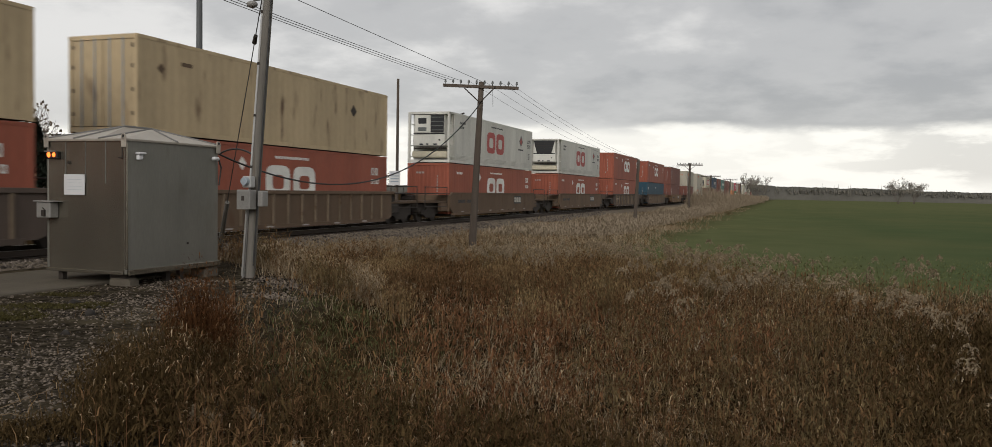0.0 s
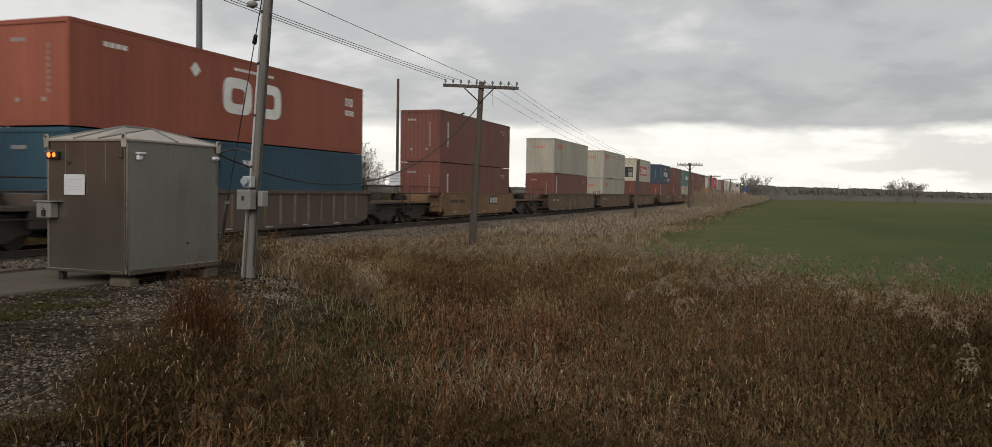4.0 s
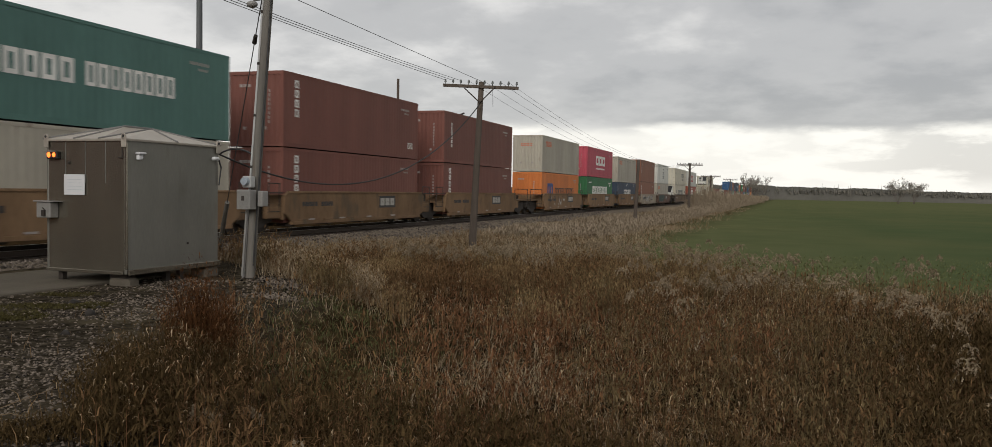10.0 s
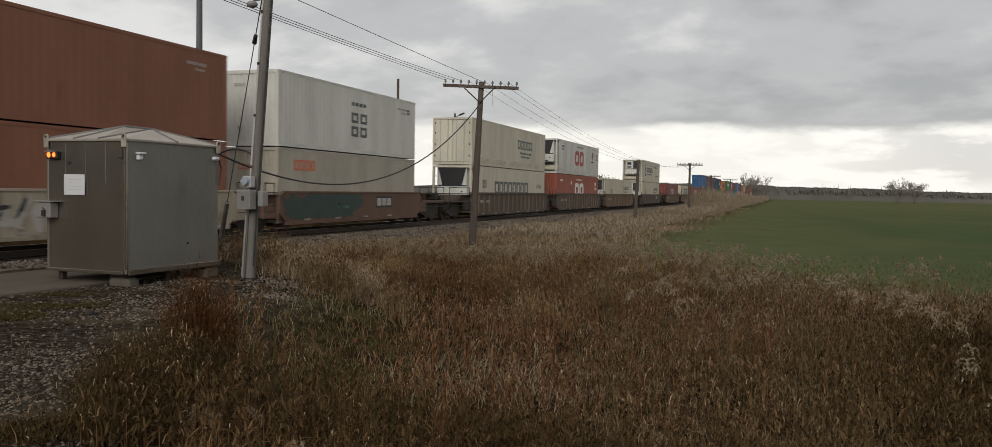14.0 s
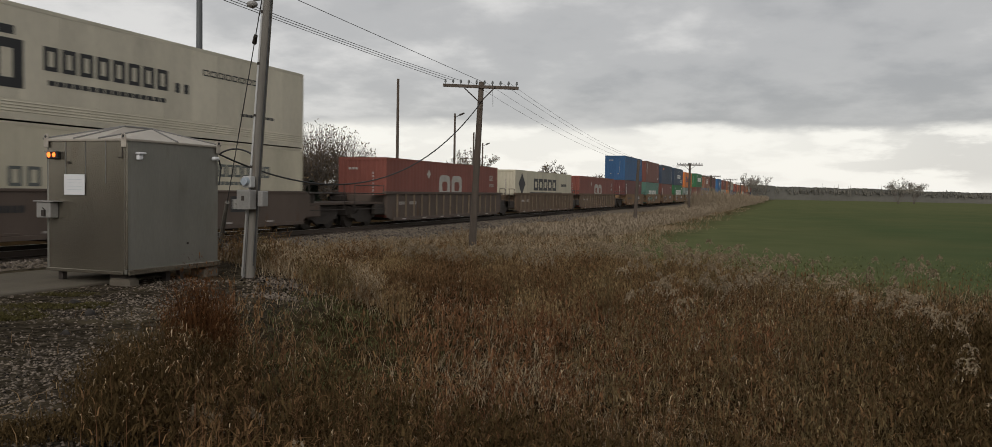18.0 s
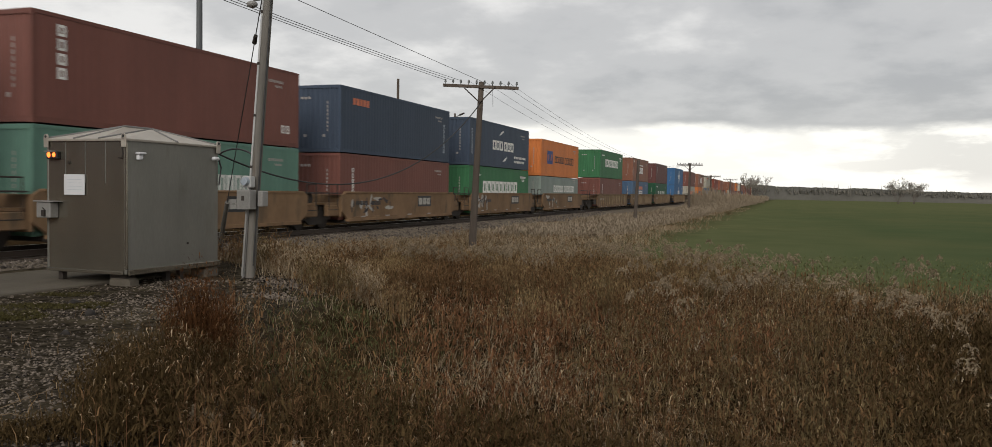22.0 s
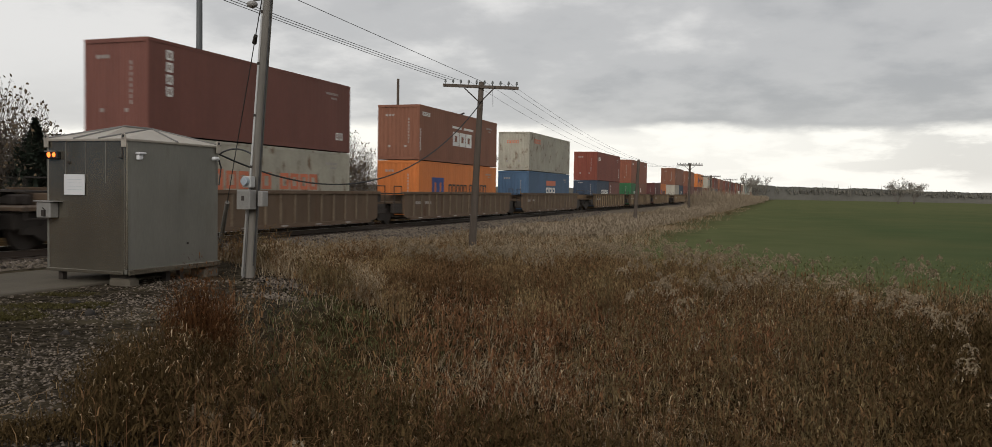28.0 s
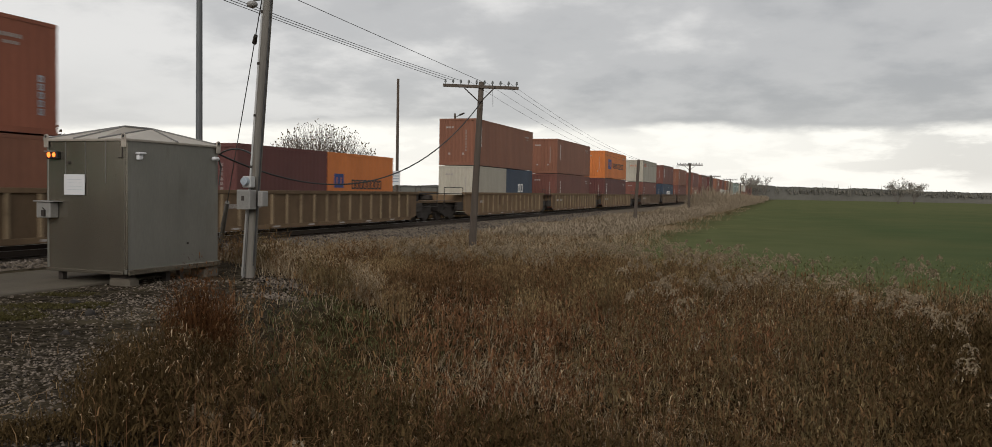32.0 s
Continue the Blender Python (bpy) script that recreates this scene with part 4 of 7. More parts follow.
    if front == "unit":
        h = empty("cooling_unit")
        h.parent, h.matrix_basis = c, pose(0, -L / 2 + 0.06, 0)
        reefer_unit(h, W, H, feet == 53, style in ("whitered53b", "letterwhite"))
        solid("front_bulkhead", body, c, "", None, [(-W / 2 + 0.1, W / 2 - 0.1, -L / 2 + 0.16 + set_back, -L / 2 + 0.22 + set_back, 0.17, H - 0.1)])
    if front == "doors":
        h = empty("door_end")
        h.parent, h.matrix_basis = c, pose(0, -L / 2, 0)
        doors(h, W, H, body)
    return c


def wall_roof(L, W, H):
    bm = bmesh.new()
    box(bm, -W / 2 + 0.09, W / 2 - 0.09, -L / 2 + 0.09, L / 2 - 0.09, H - 0.06, H - 0.02)
    n = round(L / 0.6)
    for i in range(1, n):
        y = -L / 2 + i * L / n
        box(bm, -W / 2 + 0.2, W / 2 - 0.2, y - 0.06, y + 0.06, H - 0.021, H - 0.008)
    return bm


def floor_bm(L, W):
    bm = bmesh.new()
    box(bm, -W / 2 + 0.09, W / 2 - 0.09, -L / 2 + 0.1, L / 2 - 0.1, 0.12, 0.17)
    return bm


def casting_bm():
    bm = bmesh.new()
    box(bm, -0.083, 0.083, -0.092, 0.092, 0, 0.118, bevel=0.012)
    return bm


def put_container(style, y_front, z, H=HC):
    L = LENGTHS[STYLES[style][0]][0]
    y = y_front + L / 2
    m = pose(TRACK_X, y, z)
    if (style, H) in MADE:
        c = copy_thing(MADE[(style, H)], m)
    else:
        c = MADE[(style, H)] = container(style, H)
        c.matrix_basis = m
    MOVERS.append((c, y, z))


# ---- the train: well wagons ----
def truck(parent, y):
    t = empty("truck")
    t.parent, t.matrix_basis = parent, pose(0, y, 0)

    def side_bm():
        bm = bmesh.new()
        prof = [(-1.15, 0.42), (-1.15, 0.58), (-0.62, 0.62), (-0.42, 0.78), (0.42, 0.78), (0.62, 0.62), (1.15, 0.58), (1.15, 0.42), (0.8, 0.40), (0.5, 0.22), (-0.5, 0.22), (-0.8, 0.40)]
        v = [bm.verts.new((-0.07, a, b)) for a, b in prof]
        bm.faces.new(v)
        r = bmesh.ops.extrude_face_region(bm, geom=bm.faces[:])
        bmesh.ops.translate(bm, vec=(0.14, 0, 0), verts=[e for e in r["geom"] if isinstance(e, bmesh.types.BMVert)])
        bmesh.ops.recalc_face_normals(bm, faces=bm.faces)
        for a in (-0.16, 0.0, 0.16):
            rod(bm, (0, a, 0.3), (0, a, 0.66), 0.062, n=8)
        return bm

    def wheel_bm():
        bm = bmesh.new()
        rod(bm, (-0.07, 0, 0), (0.07, 0, 0), 0.42, n=24)
        rod(bm, (-0.10, 0, 0), (-0.06, 0, 0), 0.445, n=24)
        rod(bm, (0.06, 0, 0), (0.10, 0, 0), 0.14, n=12)
        return bm

    side, wheel = cached(("side_frame",), side_bm), cached(("wheel",), wheel_bm)
    for sx in (-1, 1):
        shared("side_frame", side, STEEL, t, "", pose(sx * 1.0, 0, 0))
        for sy in (-0.88, 0.88):
            shared("wheel", wheel, STEEL, t, "", pose(sx * 0.755, sy, 0.42, rz=0 if sx > 0 else 180))
    solid("bolster", STEEL, t, "", None, [(-0.95, 0.95, -0.2, 0.2, 0.5, 0.78)])


WAGONS = {}


def wagon(kind, well, ends, body):
    """A well wagon: kind 'ribbed' or 'flat'; well: its length; ends: (front, rear) lengths to the joints and trucks there."""
    w = empty("well_wagon")
    tone = {"ribbed": "ribbed-side", "flat": "smooth-side"}[kind]
    tagged(w, tone + " weathered steel well wagon under stacked containers", "railway wagon", "wagons of the train")
    c = well / 2

    def side_bm():
        bm = bmesh.new()
        if kind == "ribbed":
            prof = [(-c, 0.40), (-c, 1.5), (c, 1.5), (c, 0.40), (c - 0.35, 0.3), (-c + 0.35, 0.3)]
            x0, x1 = -0.06, -0.03
        else:
            prof = [(-c, 0.75), (-c, 1.42), (-c + 0.25, 1.56), (c - 0.25, 1.56), (c, 1.42), (c, 0.75), (c - 0.5, 0.42), (-c + 0.5, 0.42)]
            x0, x1 = -0.1, 0.0
        v = [bm.verts.new((x0, a, b)) for a, b in prof]
        bm.faces.new(v)
        r = bmesh.ops.extrude_face_region(bm, geom=bm.faces[:])
        bmesh.ops.translate(bm, vec=(x1 - x0, 0, 0), verts=[e for e in r["geom"] if isinstance(e, bmesh.types.BMVert)])
        bmesh.ops.recalc_face_normals(bm, faces=bm.faces)
        return bm

    side = cached(("side", kind, well), side_bm)
    for sx in (-1, 1):
        m = pose(sx * 1.49, 0, 0, rz=0 if sx > 0 else 180)
        shared("side_plate", side, body, w, "", m)
        if kind == "ribbed":
            shared("top_chord", cached(("top_chord", well), lambda: boxes_bm([(-0.16, 0.03, -c - 0.25, c + 0.25, 1.48, 1.62)], 0.015)), body, w, "", m)
            shared("bottom_sill", cached(("bottom_sill", well), lambda: boxes_bm([(-0.14, 0.02, -c + 0.7, c - 0.7, 0.2, 0.36)], 0.01)), body, w, "", m)
        else:
            shared("bottom_sill", cached(("flat_sill", well), lambda: boxes_bm([(-0.14, 0.05, -c + 0.5, c - 0.5, 0.3, 0.43)] + [(-0.0, 0.03, -c + 0.9 + i * 1.9, -c + 1.5 + i * 1.9, 0.43, 0.5) for i in range(int((well - 1.5) / 1.9))], 0.01)), body, w, "", m)
            shared("top_chord", cached(("flat_chord", well), lambda: boxes_bm([(-0.12, 0.025, -c + 0.3, c - 0.3, 1.52, 1.6)], 0.01)), body, w, "", m)
        if kind == "ribbed":
            n = round(well / 0.98)
            if sx > 0:
                rib = cached(("rib",), lambda: boxes_bm([(-0.032, 0.03, -0.055, 0.055, 0.36, 1.48)], 0.012))
                for i in range(n + 1):
                    y = -c + 0.1 + i * (well - 0.2) / n
                    if abs(y) < c - 0.6:
                        shared("rib", rib, RIBBROWN if body in (WAGDARK, WAGBROWN) else RIBPALE, w, "", pose(1.49, y, 0))
                        if i % 2:
                            shared("rib", rib, body, w, "", pose(-1.49, y, 0, rz=180))
    beam = cached(("cross_beam",), lambda: boxes_bm([(-1.35, 1.35, -0.15, 0.15, 0.22, 0.34)], 0.01))
    for i in range(5):
        shared("cross_beam", beam, STEEL, w, "", pose(0, -c + 0.75 + i * (well - 1.5) / 4, 0))
    marks = ([(-c + 1.3, 0.98, 4, 0.12, 0.15, 0.05, 0), (-c + 2.5, 0.98, 5, 0.11, 0.15, 0.05, 0)] if kind == "ribbed" else [(-c + 1.2, 1.0, 6, 0.14, 0.18, 0.05, 0), (-c + 2.6, 1.0, 5, 0.14, 0.18, 0.05, 0)])
    small_marks(marks, MARKDIM if kind == "ribbed" else MARKK, w, pose(1.492 if kind == "flat" else 1.462, 0, 0))
    if kind == "flat":
        plate = solid("sign_plate", MARKK, w, "black rectangle with pale block marks", pose(1.49, 0, 0), [(0.0, 0.004, c - 5.0, c - 3.35, 0.86, 1.4)])
        for k in range(3):
            part("sign_mark", letters_bm([(c - 4.88 + k * 0.5, 0.96, 1, 0.4, 0.34, 0, 0.17)]), SPRAYPALE, plate, "", pose(0.0045, 0, 0))
    tagged(part("reflector_strip", letters_bm([(-c + 1.6 + i * 2.4, 0.46 if kind == "flat" else 0.25, 1, 0.42, 0.06, 0, 0) for i in range(int((well - 2) / 2.4))]), MARKDIM, w, "dull reflective strips", pose(1.542 if kind == "flat" else 1.512, 0, 0)), kind="stuff")
    for sy, (reach, coupled) in zip((-1, 1), ends):
        e = empty("end_platform")
        e.parent, e.matrix_basis = w, pose(0, sy * c, 0, rz=0 if sy > 0 else 180)
        solid("bulkhead", body, e, "", None, [(-1.42, 1.42, -0.12, 0.0, 0.5, 1.46)], bevel=0.02)
        deck = max(reach - 0.35, 0.6)
        solid("deck", body, e, "", None, [(-1.3, 1.3, 0.0, deck, 1.02, 1.12), (-0.35, 0.35, 0.0, reach - 0.05, 0.72, 1.0)], bevel=0.015)
        solid("walkway_grating", STEEL, e, "", None, [(-1.45, -0.75, 0.05, deck, 1.5, 1.545), (0.75, 1.45, 0.05, deck, 1.5, 1.545), (-1.45, 1.45, deck - 0.25, deck, 1.5, 1.55)])
        for x in (-1.35, 1.35):
            bm = bmesh.new()
            for y in (0.15, deck - 0.1):
                rod(bm, (x, y, 0.8), (x, y, 1.9), 0.022, n=6)
            rod(bm, (x, 0.15, 1.88), (x, deck - 0.1, 1.88), 0.022, n=6)
            rod(bm, (x, 0.15, 0.82), (x, deck - 0.1, 0.82), 0.022, n=6)
            part("handrail", bm, STEEL, e)
        solid("brake_reservoir", STEEL, e, "", None, [(0.5, 1.1, 0.3, 0.9, 1.12, 1.42)], bevel=0.05)
        solid("draft_gear_housing", STEEL, e, "", None, [(-1.0, 1.0, 0.05, max(reach - 0.4, 0.5), 0.5, 1.0)], bevel=0.06)
        solid("brake_wheel", STEEL, e, "", None, [], [((1.2, 0.5, 1.3), (1.25, 0.5, 1.3), 0.26, 0.26, 16)])
        for x in (-1, 1):
            bm = bmesh.new()
            box(bm, min(x * 1.16, x * 1.36), max(x * 1.16, x * 1.36), 0.02, min(deck, 1.0), 0.55, 1.02, bevel=0.03)
            part("end_gusset", bm, body if kind == "flat" else STEEL, e)
        if coupled:
            solid("coupler", STEEL, e, "", None, [(-0.14, 0.14, reach - 0.2, reach + 0.02, 0.76, 1.0)], bevel=0.02)
            truck(w, sy * (c + reach - 1.75))
        elif sy > 0:
            truck(w, c + reach)
    return w


def boxes_bm(list_, bevel=0.0):
    bm = bmesh.new()
    for b in list_:
        box(bm, *b, bevel=bevel)
    return bm


def graffiti(w, y0, y1, tones, seed, x=1.494):
    """Sprayed patches and strokes on a wagon's near side, one part a colour."""
    rnd = random.Random(seed)
    for tone, count, size in tones:
        bm = bmesh.new()
        for _ in range(count):
            y, z, a = rnd.uniform(y0, y1), rnd.uniform(0.72, 1.34), rnd.uniform(-0.6, 0.6) + (math.pi / 2 if rnd.random() < 0.5 else 0)
            l, h = size * rnd.uniform(.5, 1.3), size * rnd.uniform(.16, .4)
            ring = []
            for k in range(11):
                t = 2 * math.pi * k / 11
                r = rnd.uniform(.7, 1.15)
                u, v = l * r * math.cos(t), h * r * math.sin(t)
                ring.append(bm.verts.new((0, y + u * math.cos(a) - v * math.sin(a), min(max(z + u * math.sin(a) + v * math.cos(a), 0.5), 1.48))))
            bm.faces.new(ring)
            x += 0.0002
        for i, f in enumerate(bm.faces):
            bmesh.ops.translate(bm, vec=(i * 0.0003, 0, 0), verts=list(f.verts))
        tagged(part("graffiti", bm, tone, w, "sprayed graffiti", pose(x, 0, 0)), kind="stuff")


SPRAYED = {354.0: (-5.5, 2.0, ((SPRAYPALE, 14, .5), (SPRAYDARK, 16, .28), (SPRAYPALE, 14, .22)), 1.494), 369.2: (-5.8, -0.6, ((SPRAYTEAL, 46, .8), (SPRAYGREEN, 12, .3), (SPRAYDARK, 10, .25)), 1.494),
           554.1: (-5.5, 0.5, ((SPRAYGREEN, 12, .5), (SPRAYPALE, 12, .3)), 1.494), 569.5: (-5.6, -1.5, ((SPRAYPALE, 8, .35), (SPRAYDARK, 14, .22)), 1.494), 584.9: (-5.8, -3.4, ((SPRAYPALE, 14, .3), (SPRAYDARK, 9, .16)), 1.494),
           600.5: (-5.6, -2.0, ((SPRAYPALE, 10, .3), (SPRAYTEAL, 8, .2)), 1.494), 307.2: (-5.0, 0.0, ((SPRAYPALE, 7, .3), (SPRAYDARK, 8, .2)), 1.494)}
# front of the containers along the train, well length, upper, lower, wagon kind, wagon paint, low containers below
TRAIN = [
    (-23.9, 53, "tan53", "red53", "ribbed", WAGDARK), (-0.15, 53, "tan53", "red53", "ribbed", WAGDARK), (19.5, 53, "tan53", "red53", "ribbed", WAGBROWN),
    (43.4, 53, "whitered53", "red53", "flat", WAGBROWN), (67.3, 53, "whitered53b", "red53", "flat", WAGBROWN), (90.9, 53, "red53", "red53", "ribbed", WAGDARK),
    (114.9, 53, "red53", "blue53", "ribbed", WAGDARK), (140.1, 40, "brown", "brown", "flat", OCHRE),
    (164.0, 53, "cream", "brownb", "ribbed", WAGBROWN), (183.7, 53, "cream", "cream", "ribbed", WAGBROWN), (203.3, 53, "redsign", "brown", "ribbed", WAGBROWN),
    (225.0, 40, "navyarc", "brownb", "flat", OCHRE), (240.8, 40, "brownb", "brownb", "flat", OCHRE), (256.3, 40, "deepteal", "cream", "flat", OCHRE),
    (271.7, 40, "brownb", "brownb", "flat", OCHRE), (287.4, 40, "brown", "brownb", "flat", OCHRE),
    (307.2, 40, "cream", "orange", "flat", OCHRE), (322.9, 40, "pink", "green", "flat", OCHRE), (338.2, 40, "cream", "navyarc", "flat", OCHRE, 1),
    (354.0, 40, "terra", "terra", "flat", WEATHERED), (369.2, 40, "offwhite", "cream", "flat", WAGRED),
    (389.4, 53, "smoothwhite", "letterwhite", "ribbed", WAGDARK), (409.2, 53, "whitered53b", "red53", "ribbed", WAGDARK), (428.9, 53, None, "smoothivory", "ribbed", WAGBROWN),
    (452.5, 53, "emblemwhite", "smoothivory", "flat", WAGDARK), (475.9, 53, None, "dullred53", "ribbed", WAGDARK), (495.9, 53, None, "diamondcream", "ribbed", WAGBROWN), (515.2, 53, None, "dullred53", "ribbed", WAGBROWN),
    (538.5, 40, "blue", "maroon", "flat", OCHRE), (554.1, 40, "brownb", "teal", "flat", OCHRE), (569.5, 40, "navy", "brown", "flat", OCHRE),
    (584.9, 40, "navyarc", "green", "flat", OCHRE), (600.5, 40, "orange", "greygreen", "flat", OCHRE, 1),
    (622.4, 53, "green", "brown", "ribbed", WAGTAN), (641.7, 53, "terrablock", "bluebar", "ribbed", WAGTAN), (661.2, 53, "maroon", "dkgreen", "ribbed", WAGTAN),
    (683.0, 53, "blueglobe", "blueglobe", "ribbed", WAGTAN), (704.9, 53, "brownb", "creamletter", "ribbed", WAGBROWN), (724.4, 53, "terrablock", "orange", "ribbed", WAGBROWN), (744.0, 53, "rusty", "bluebar", "ribbed", WAGBROWN),
    (767.6, 53, "fadedred", ("navy20", "brown20"), "ribbed", WAGOLIVE, 1), (787.3, 53, "rustred", ("green20", "red20"), "ribbed", WAGOLIVE, 1), (807.0, 53, None, ("maroon20", "orange20"), "ribbed", WAGOLIVE),
    (830.5, 53, "terra", ("white20", "dark20"), "ribbed", WAGTAN), (849.9, 53, "terra", "brown", "ribbed", WAGTAN), (869.3, 53, "orange", "maroon", "ribbed", WAGTAN),
    (894.1, 53, "cream", "brown", "ribbed", WAGBROWN), (913.7, 53, "brown", "navyarc", "ribbed", WAGBROWN), (933.3, 53, "terra", "brown", "ribbed", WAGBROWN),
]


def make_train():
    rows = [(*r, 0)[:7] for r in TRAIN]
    # the rest of the train, always far off
    y = 957.0
    kinds = ["brown", "terra", "cream", "terrablock", "greygreen", "brownb", "rusty", "offwhite", "brown", "cream", "maroon", "greygreen"]
    for i in range(17):
        rows.append((y, 53, kinds[(i * 5) % 12], kinds[(i * 7 + 3) % 12], "ribbed", WAGBROWN, 0))
        y += 19.6 if i % 3 < 2 else 23.6
    centres, wells, cars = [], [], {}
    for y0, wf, up, lo, *_ in rows:
        first = up or (lo if isinstance(lo, str) else None)
        L = LENGTHS[STYLES[first][0]][0] if first else 12.192
        centres.append(y0 + L / 2)
        wells.append(16.6 if wf == 53 else 12.7)
    for i, (y0, wf, up, lo, kind, body, low) in enumerate(rows):
        ends = []
        for j in (i - 1, i + 1):
            gap = abs(centres[j] - centres[i]) - (wells[i] + wells[j]) / 2 if 0 <= j < len(rows) else 7.0
            ends.append((round(gap / 2, 1), gap > 4.2))
        key = (kind, wells[i], tuple(ends), body.name)
        m = pose(TRACK_X, centres[i], 0)
        if key in WAGONS:
            w = copy_thing(WAGONS[key], m)
        else:
            w = WAGONS[key] = wagon(kind, wells[i], ends, body)
            w.matrix_basis = m
        MOVERS.append((w, centres[i], 0))
        cars[y0] = w
        Hl = STD if low else HC
        if isinstance(lo, str):
            put_container(lo, centres[i] - LENGTHS[STYLES[lo][0]][0] / 2, 0.36, Hl)
        else:
            put_container(lo[0], centres[i] - 6.09, 0.36, Hl)
            put_container(lo[1], centres[i] + 0.04, 0.36, Hl)
        if up:
            put_container(up, centres[i] - LENGTHS[STYLES[up][0]][0] / 2, 0.36 + Hl + 0.03)

    for k, y0 in enumerate(SPRAYED):
        a, b, tones, x = SPRAYED[y0]
        graffiti(cars[y0], a, b, tones, 50 + k, x)


make_train()


# ---- signal shed ----
def make_shed():
    L, W, H, z0 = 2.343, 1.876, 2.332, 0.173
    # local x runs along the side that faces the verge, local y along the road side, from the corner between them
    m = pose(-10.758, 11.382, 0, rz=88)
    s = empty("signal_shed", m)
    slab_bm = boxes_bm([(-5.6, 1.6, 0.66, 3.35, -0.2, 0.0)], 0.02)
    tagged(part("concrete_slab", slab_bm, CONC, None, "", m), "weathered concrete slab under the signal shed", "slab")
    tagged(s, "grey sheet-metal railway signal shed with a hipped roof, on short legs", "shed")
    t = z0 + H
    # outside faces: y = 0 is the face towards the verge, x = 0 the face towards the road
    solid("long_wall", GALVDULL, s, "", None, [(0.0, L, 0.0, 0.05, z0, t)], bevel=0.008)
    solid("long_wall", GALVDULL, s, "", None, [(0.0, L, W - 0.05, W, z0, t)], bevel=0.008)
    solid("short_wall", GALV, s, "", None, [(0.002, 0.05, 0.052, W - 0.052, z0, t)], bevel=0.006)
    solid("short_wall", GALV, s, "", None, [(L - 0.05, L - 0.002, 0.052, W - 0.052, z0, t)], bevel=0.006)
    solid("floor_pan", STEEL, s, "", None, [(0.05, L - 0.05, 0.05, W - 0.05, z0 - 0.02, z0 + 0.08)])
    solid("base_skid", GALV, s, "", None, [(0.02, L + 0.03, -0.045, -0.003, z0 - 0.015, z0 + 0.085), (-0.03, -0.003, 0.06, W, z0 - 0.01, z0 + 0.05)], bevel=0.008)
    for k in range(1, 4):
        y = k * W / 4
        solid("sheet_joint", SEAM, s, "", None, [(-0.006, 0.001, y - 0.006, y + 0.006, t - 0.75, t - 0.02)])
    solid("corner_trim", GALV, s, "", None, [(-0.014, 0.03, -0.012, 0.03, z0 + 0.09, t - 0.02)], bevel=0.006)
    solid("eave_trim", ROOFM, s, "", None, [(-0.035, L + 0.035, -0.035, 0.0, t - 0.01, t + 0.03), (-0.035, L + 0.035, W, W + 0.035, t - 0.01, t + 0.03),
                                            (-0.035, 0.0, 0.0, W, t - 0.01, t + 0.03), (L, L + 0.035, 0.0, W, t - 0.01, t + 0.03)], bevel=0.006)
    # low roof folded from flat sheets that fan out from a short ridge
    h, o = t + 0.315, 0.04
    c0, c1, c2, c3 = (-o, -o, t + 0.03), (L + o, -o, t + 0.03), (L + o, W + o, t + 0.03), (-o, W + o, t + 0.03)
    e0, e1, e2 = (-o, 1.175, t + 0.03), (-o, 0.582, t + 0.03), (1.181, -o, t + 0.03)
    r0, r1 = (0.90, W / 2, h), (1.56, W / 2, h)
    for quad in ((c3, e0, r0), (e0, e1, r1, r0), (e1, c0, r1), (c0, e2, r1), (e2, c1, r1), (c1, c2, r1), (c2, c3, r0, r1)):
        bm = bmesh.new()
        vs = [bm.verts.new(p) for p in quad]
        bm.faces.new(vs)
        r = bmesh.ops.extrude_face_region(bm, geom=bm.faces[:])
        bmesh.ops.translate(bm, vec=(0, 0, -0.02), verts=[e for e in r["geom"] if isinstance(e, bmesh.types.BMVert)])
        bmesh.ops.recalc_face_normals(bm, faces=bm.faces)
        part("roof_sheet", bm, ROOFM, s)
    for p, q in ((e0, r0), (e1, r1), (e2, r1), (c3, r0), (c1, r1), (c2, r1), (r0, r1)):
        bm = bmesh.new()
        rod(bm, Vector(p) + Vector((0, 0, 0.004)), Vector(q) + Vector((0, 0, 0.004)), 0.021, n=6)
        part("roof_seam", bm, SEAM, s, "folded grey roof seam")
    for x, y, rz in ((-0.03, 0.03, 0), (-0.03, W - 0.03, 0), (L - 0.03, -0.03, 90)):
        bm = bmesh.new()
        mt = pose(x, y, t, rz=rz)
        box(bm, -0.012, 0.012, -0.055, 0.055, -0.12, 0.06, bevel=0.006, m=mt)
        bmesh.ops.create_cone(bm, cap_ends=True, segments=14, radius1=0.05, radius2=0.05, depth=0.024, matrix=mt @ pose(0, 0, 0.07, 0, 90, 0))
        lug = part("lifting_lug", bm, ROOFM, s)
        # a black disc gives the eye its dark inside; no hole is cut
        bm = bmesh.new()
        bmesh.ops.create_cone(bm, cap_ends=True, segments=10, radius1=0.024, radius2=0.024, depth=0.034, matrix=mt @ pose(0, 0, 0.075, 0, 90, 0))
        part("lug_hole", bm, DARKGAP, lug, "black disc for the lifting eye's shaded hole")
    solid("strap_hook", STEEL, s, "", None, [(-0.03, -0.018, 0.055, 0.075, t - 0.3, t - 0.1), (-0.03, -0.018, 0.055, 0.15, t - 0.31, t - 0.29)])
    lamp = solid("indicator_lamp", DARKGAP, s, "", None, [(-0.09, -0.003, 1.52, 1.78, t - 0.33, t - 0.19)], bevel=0.015)
    for y, r in ((1.71, 0.05), (1.585, 0.045)):
        bm = bmesh.new()
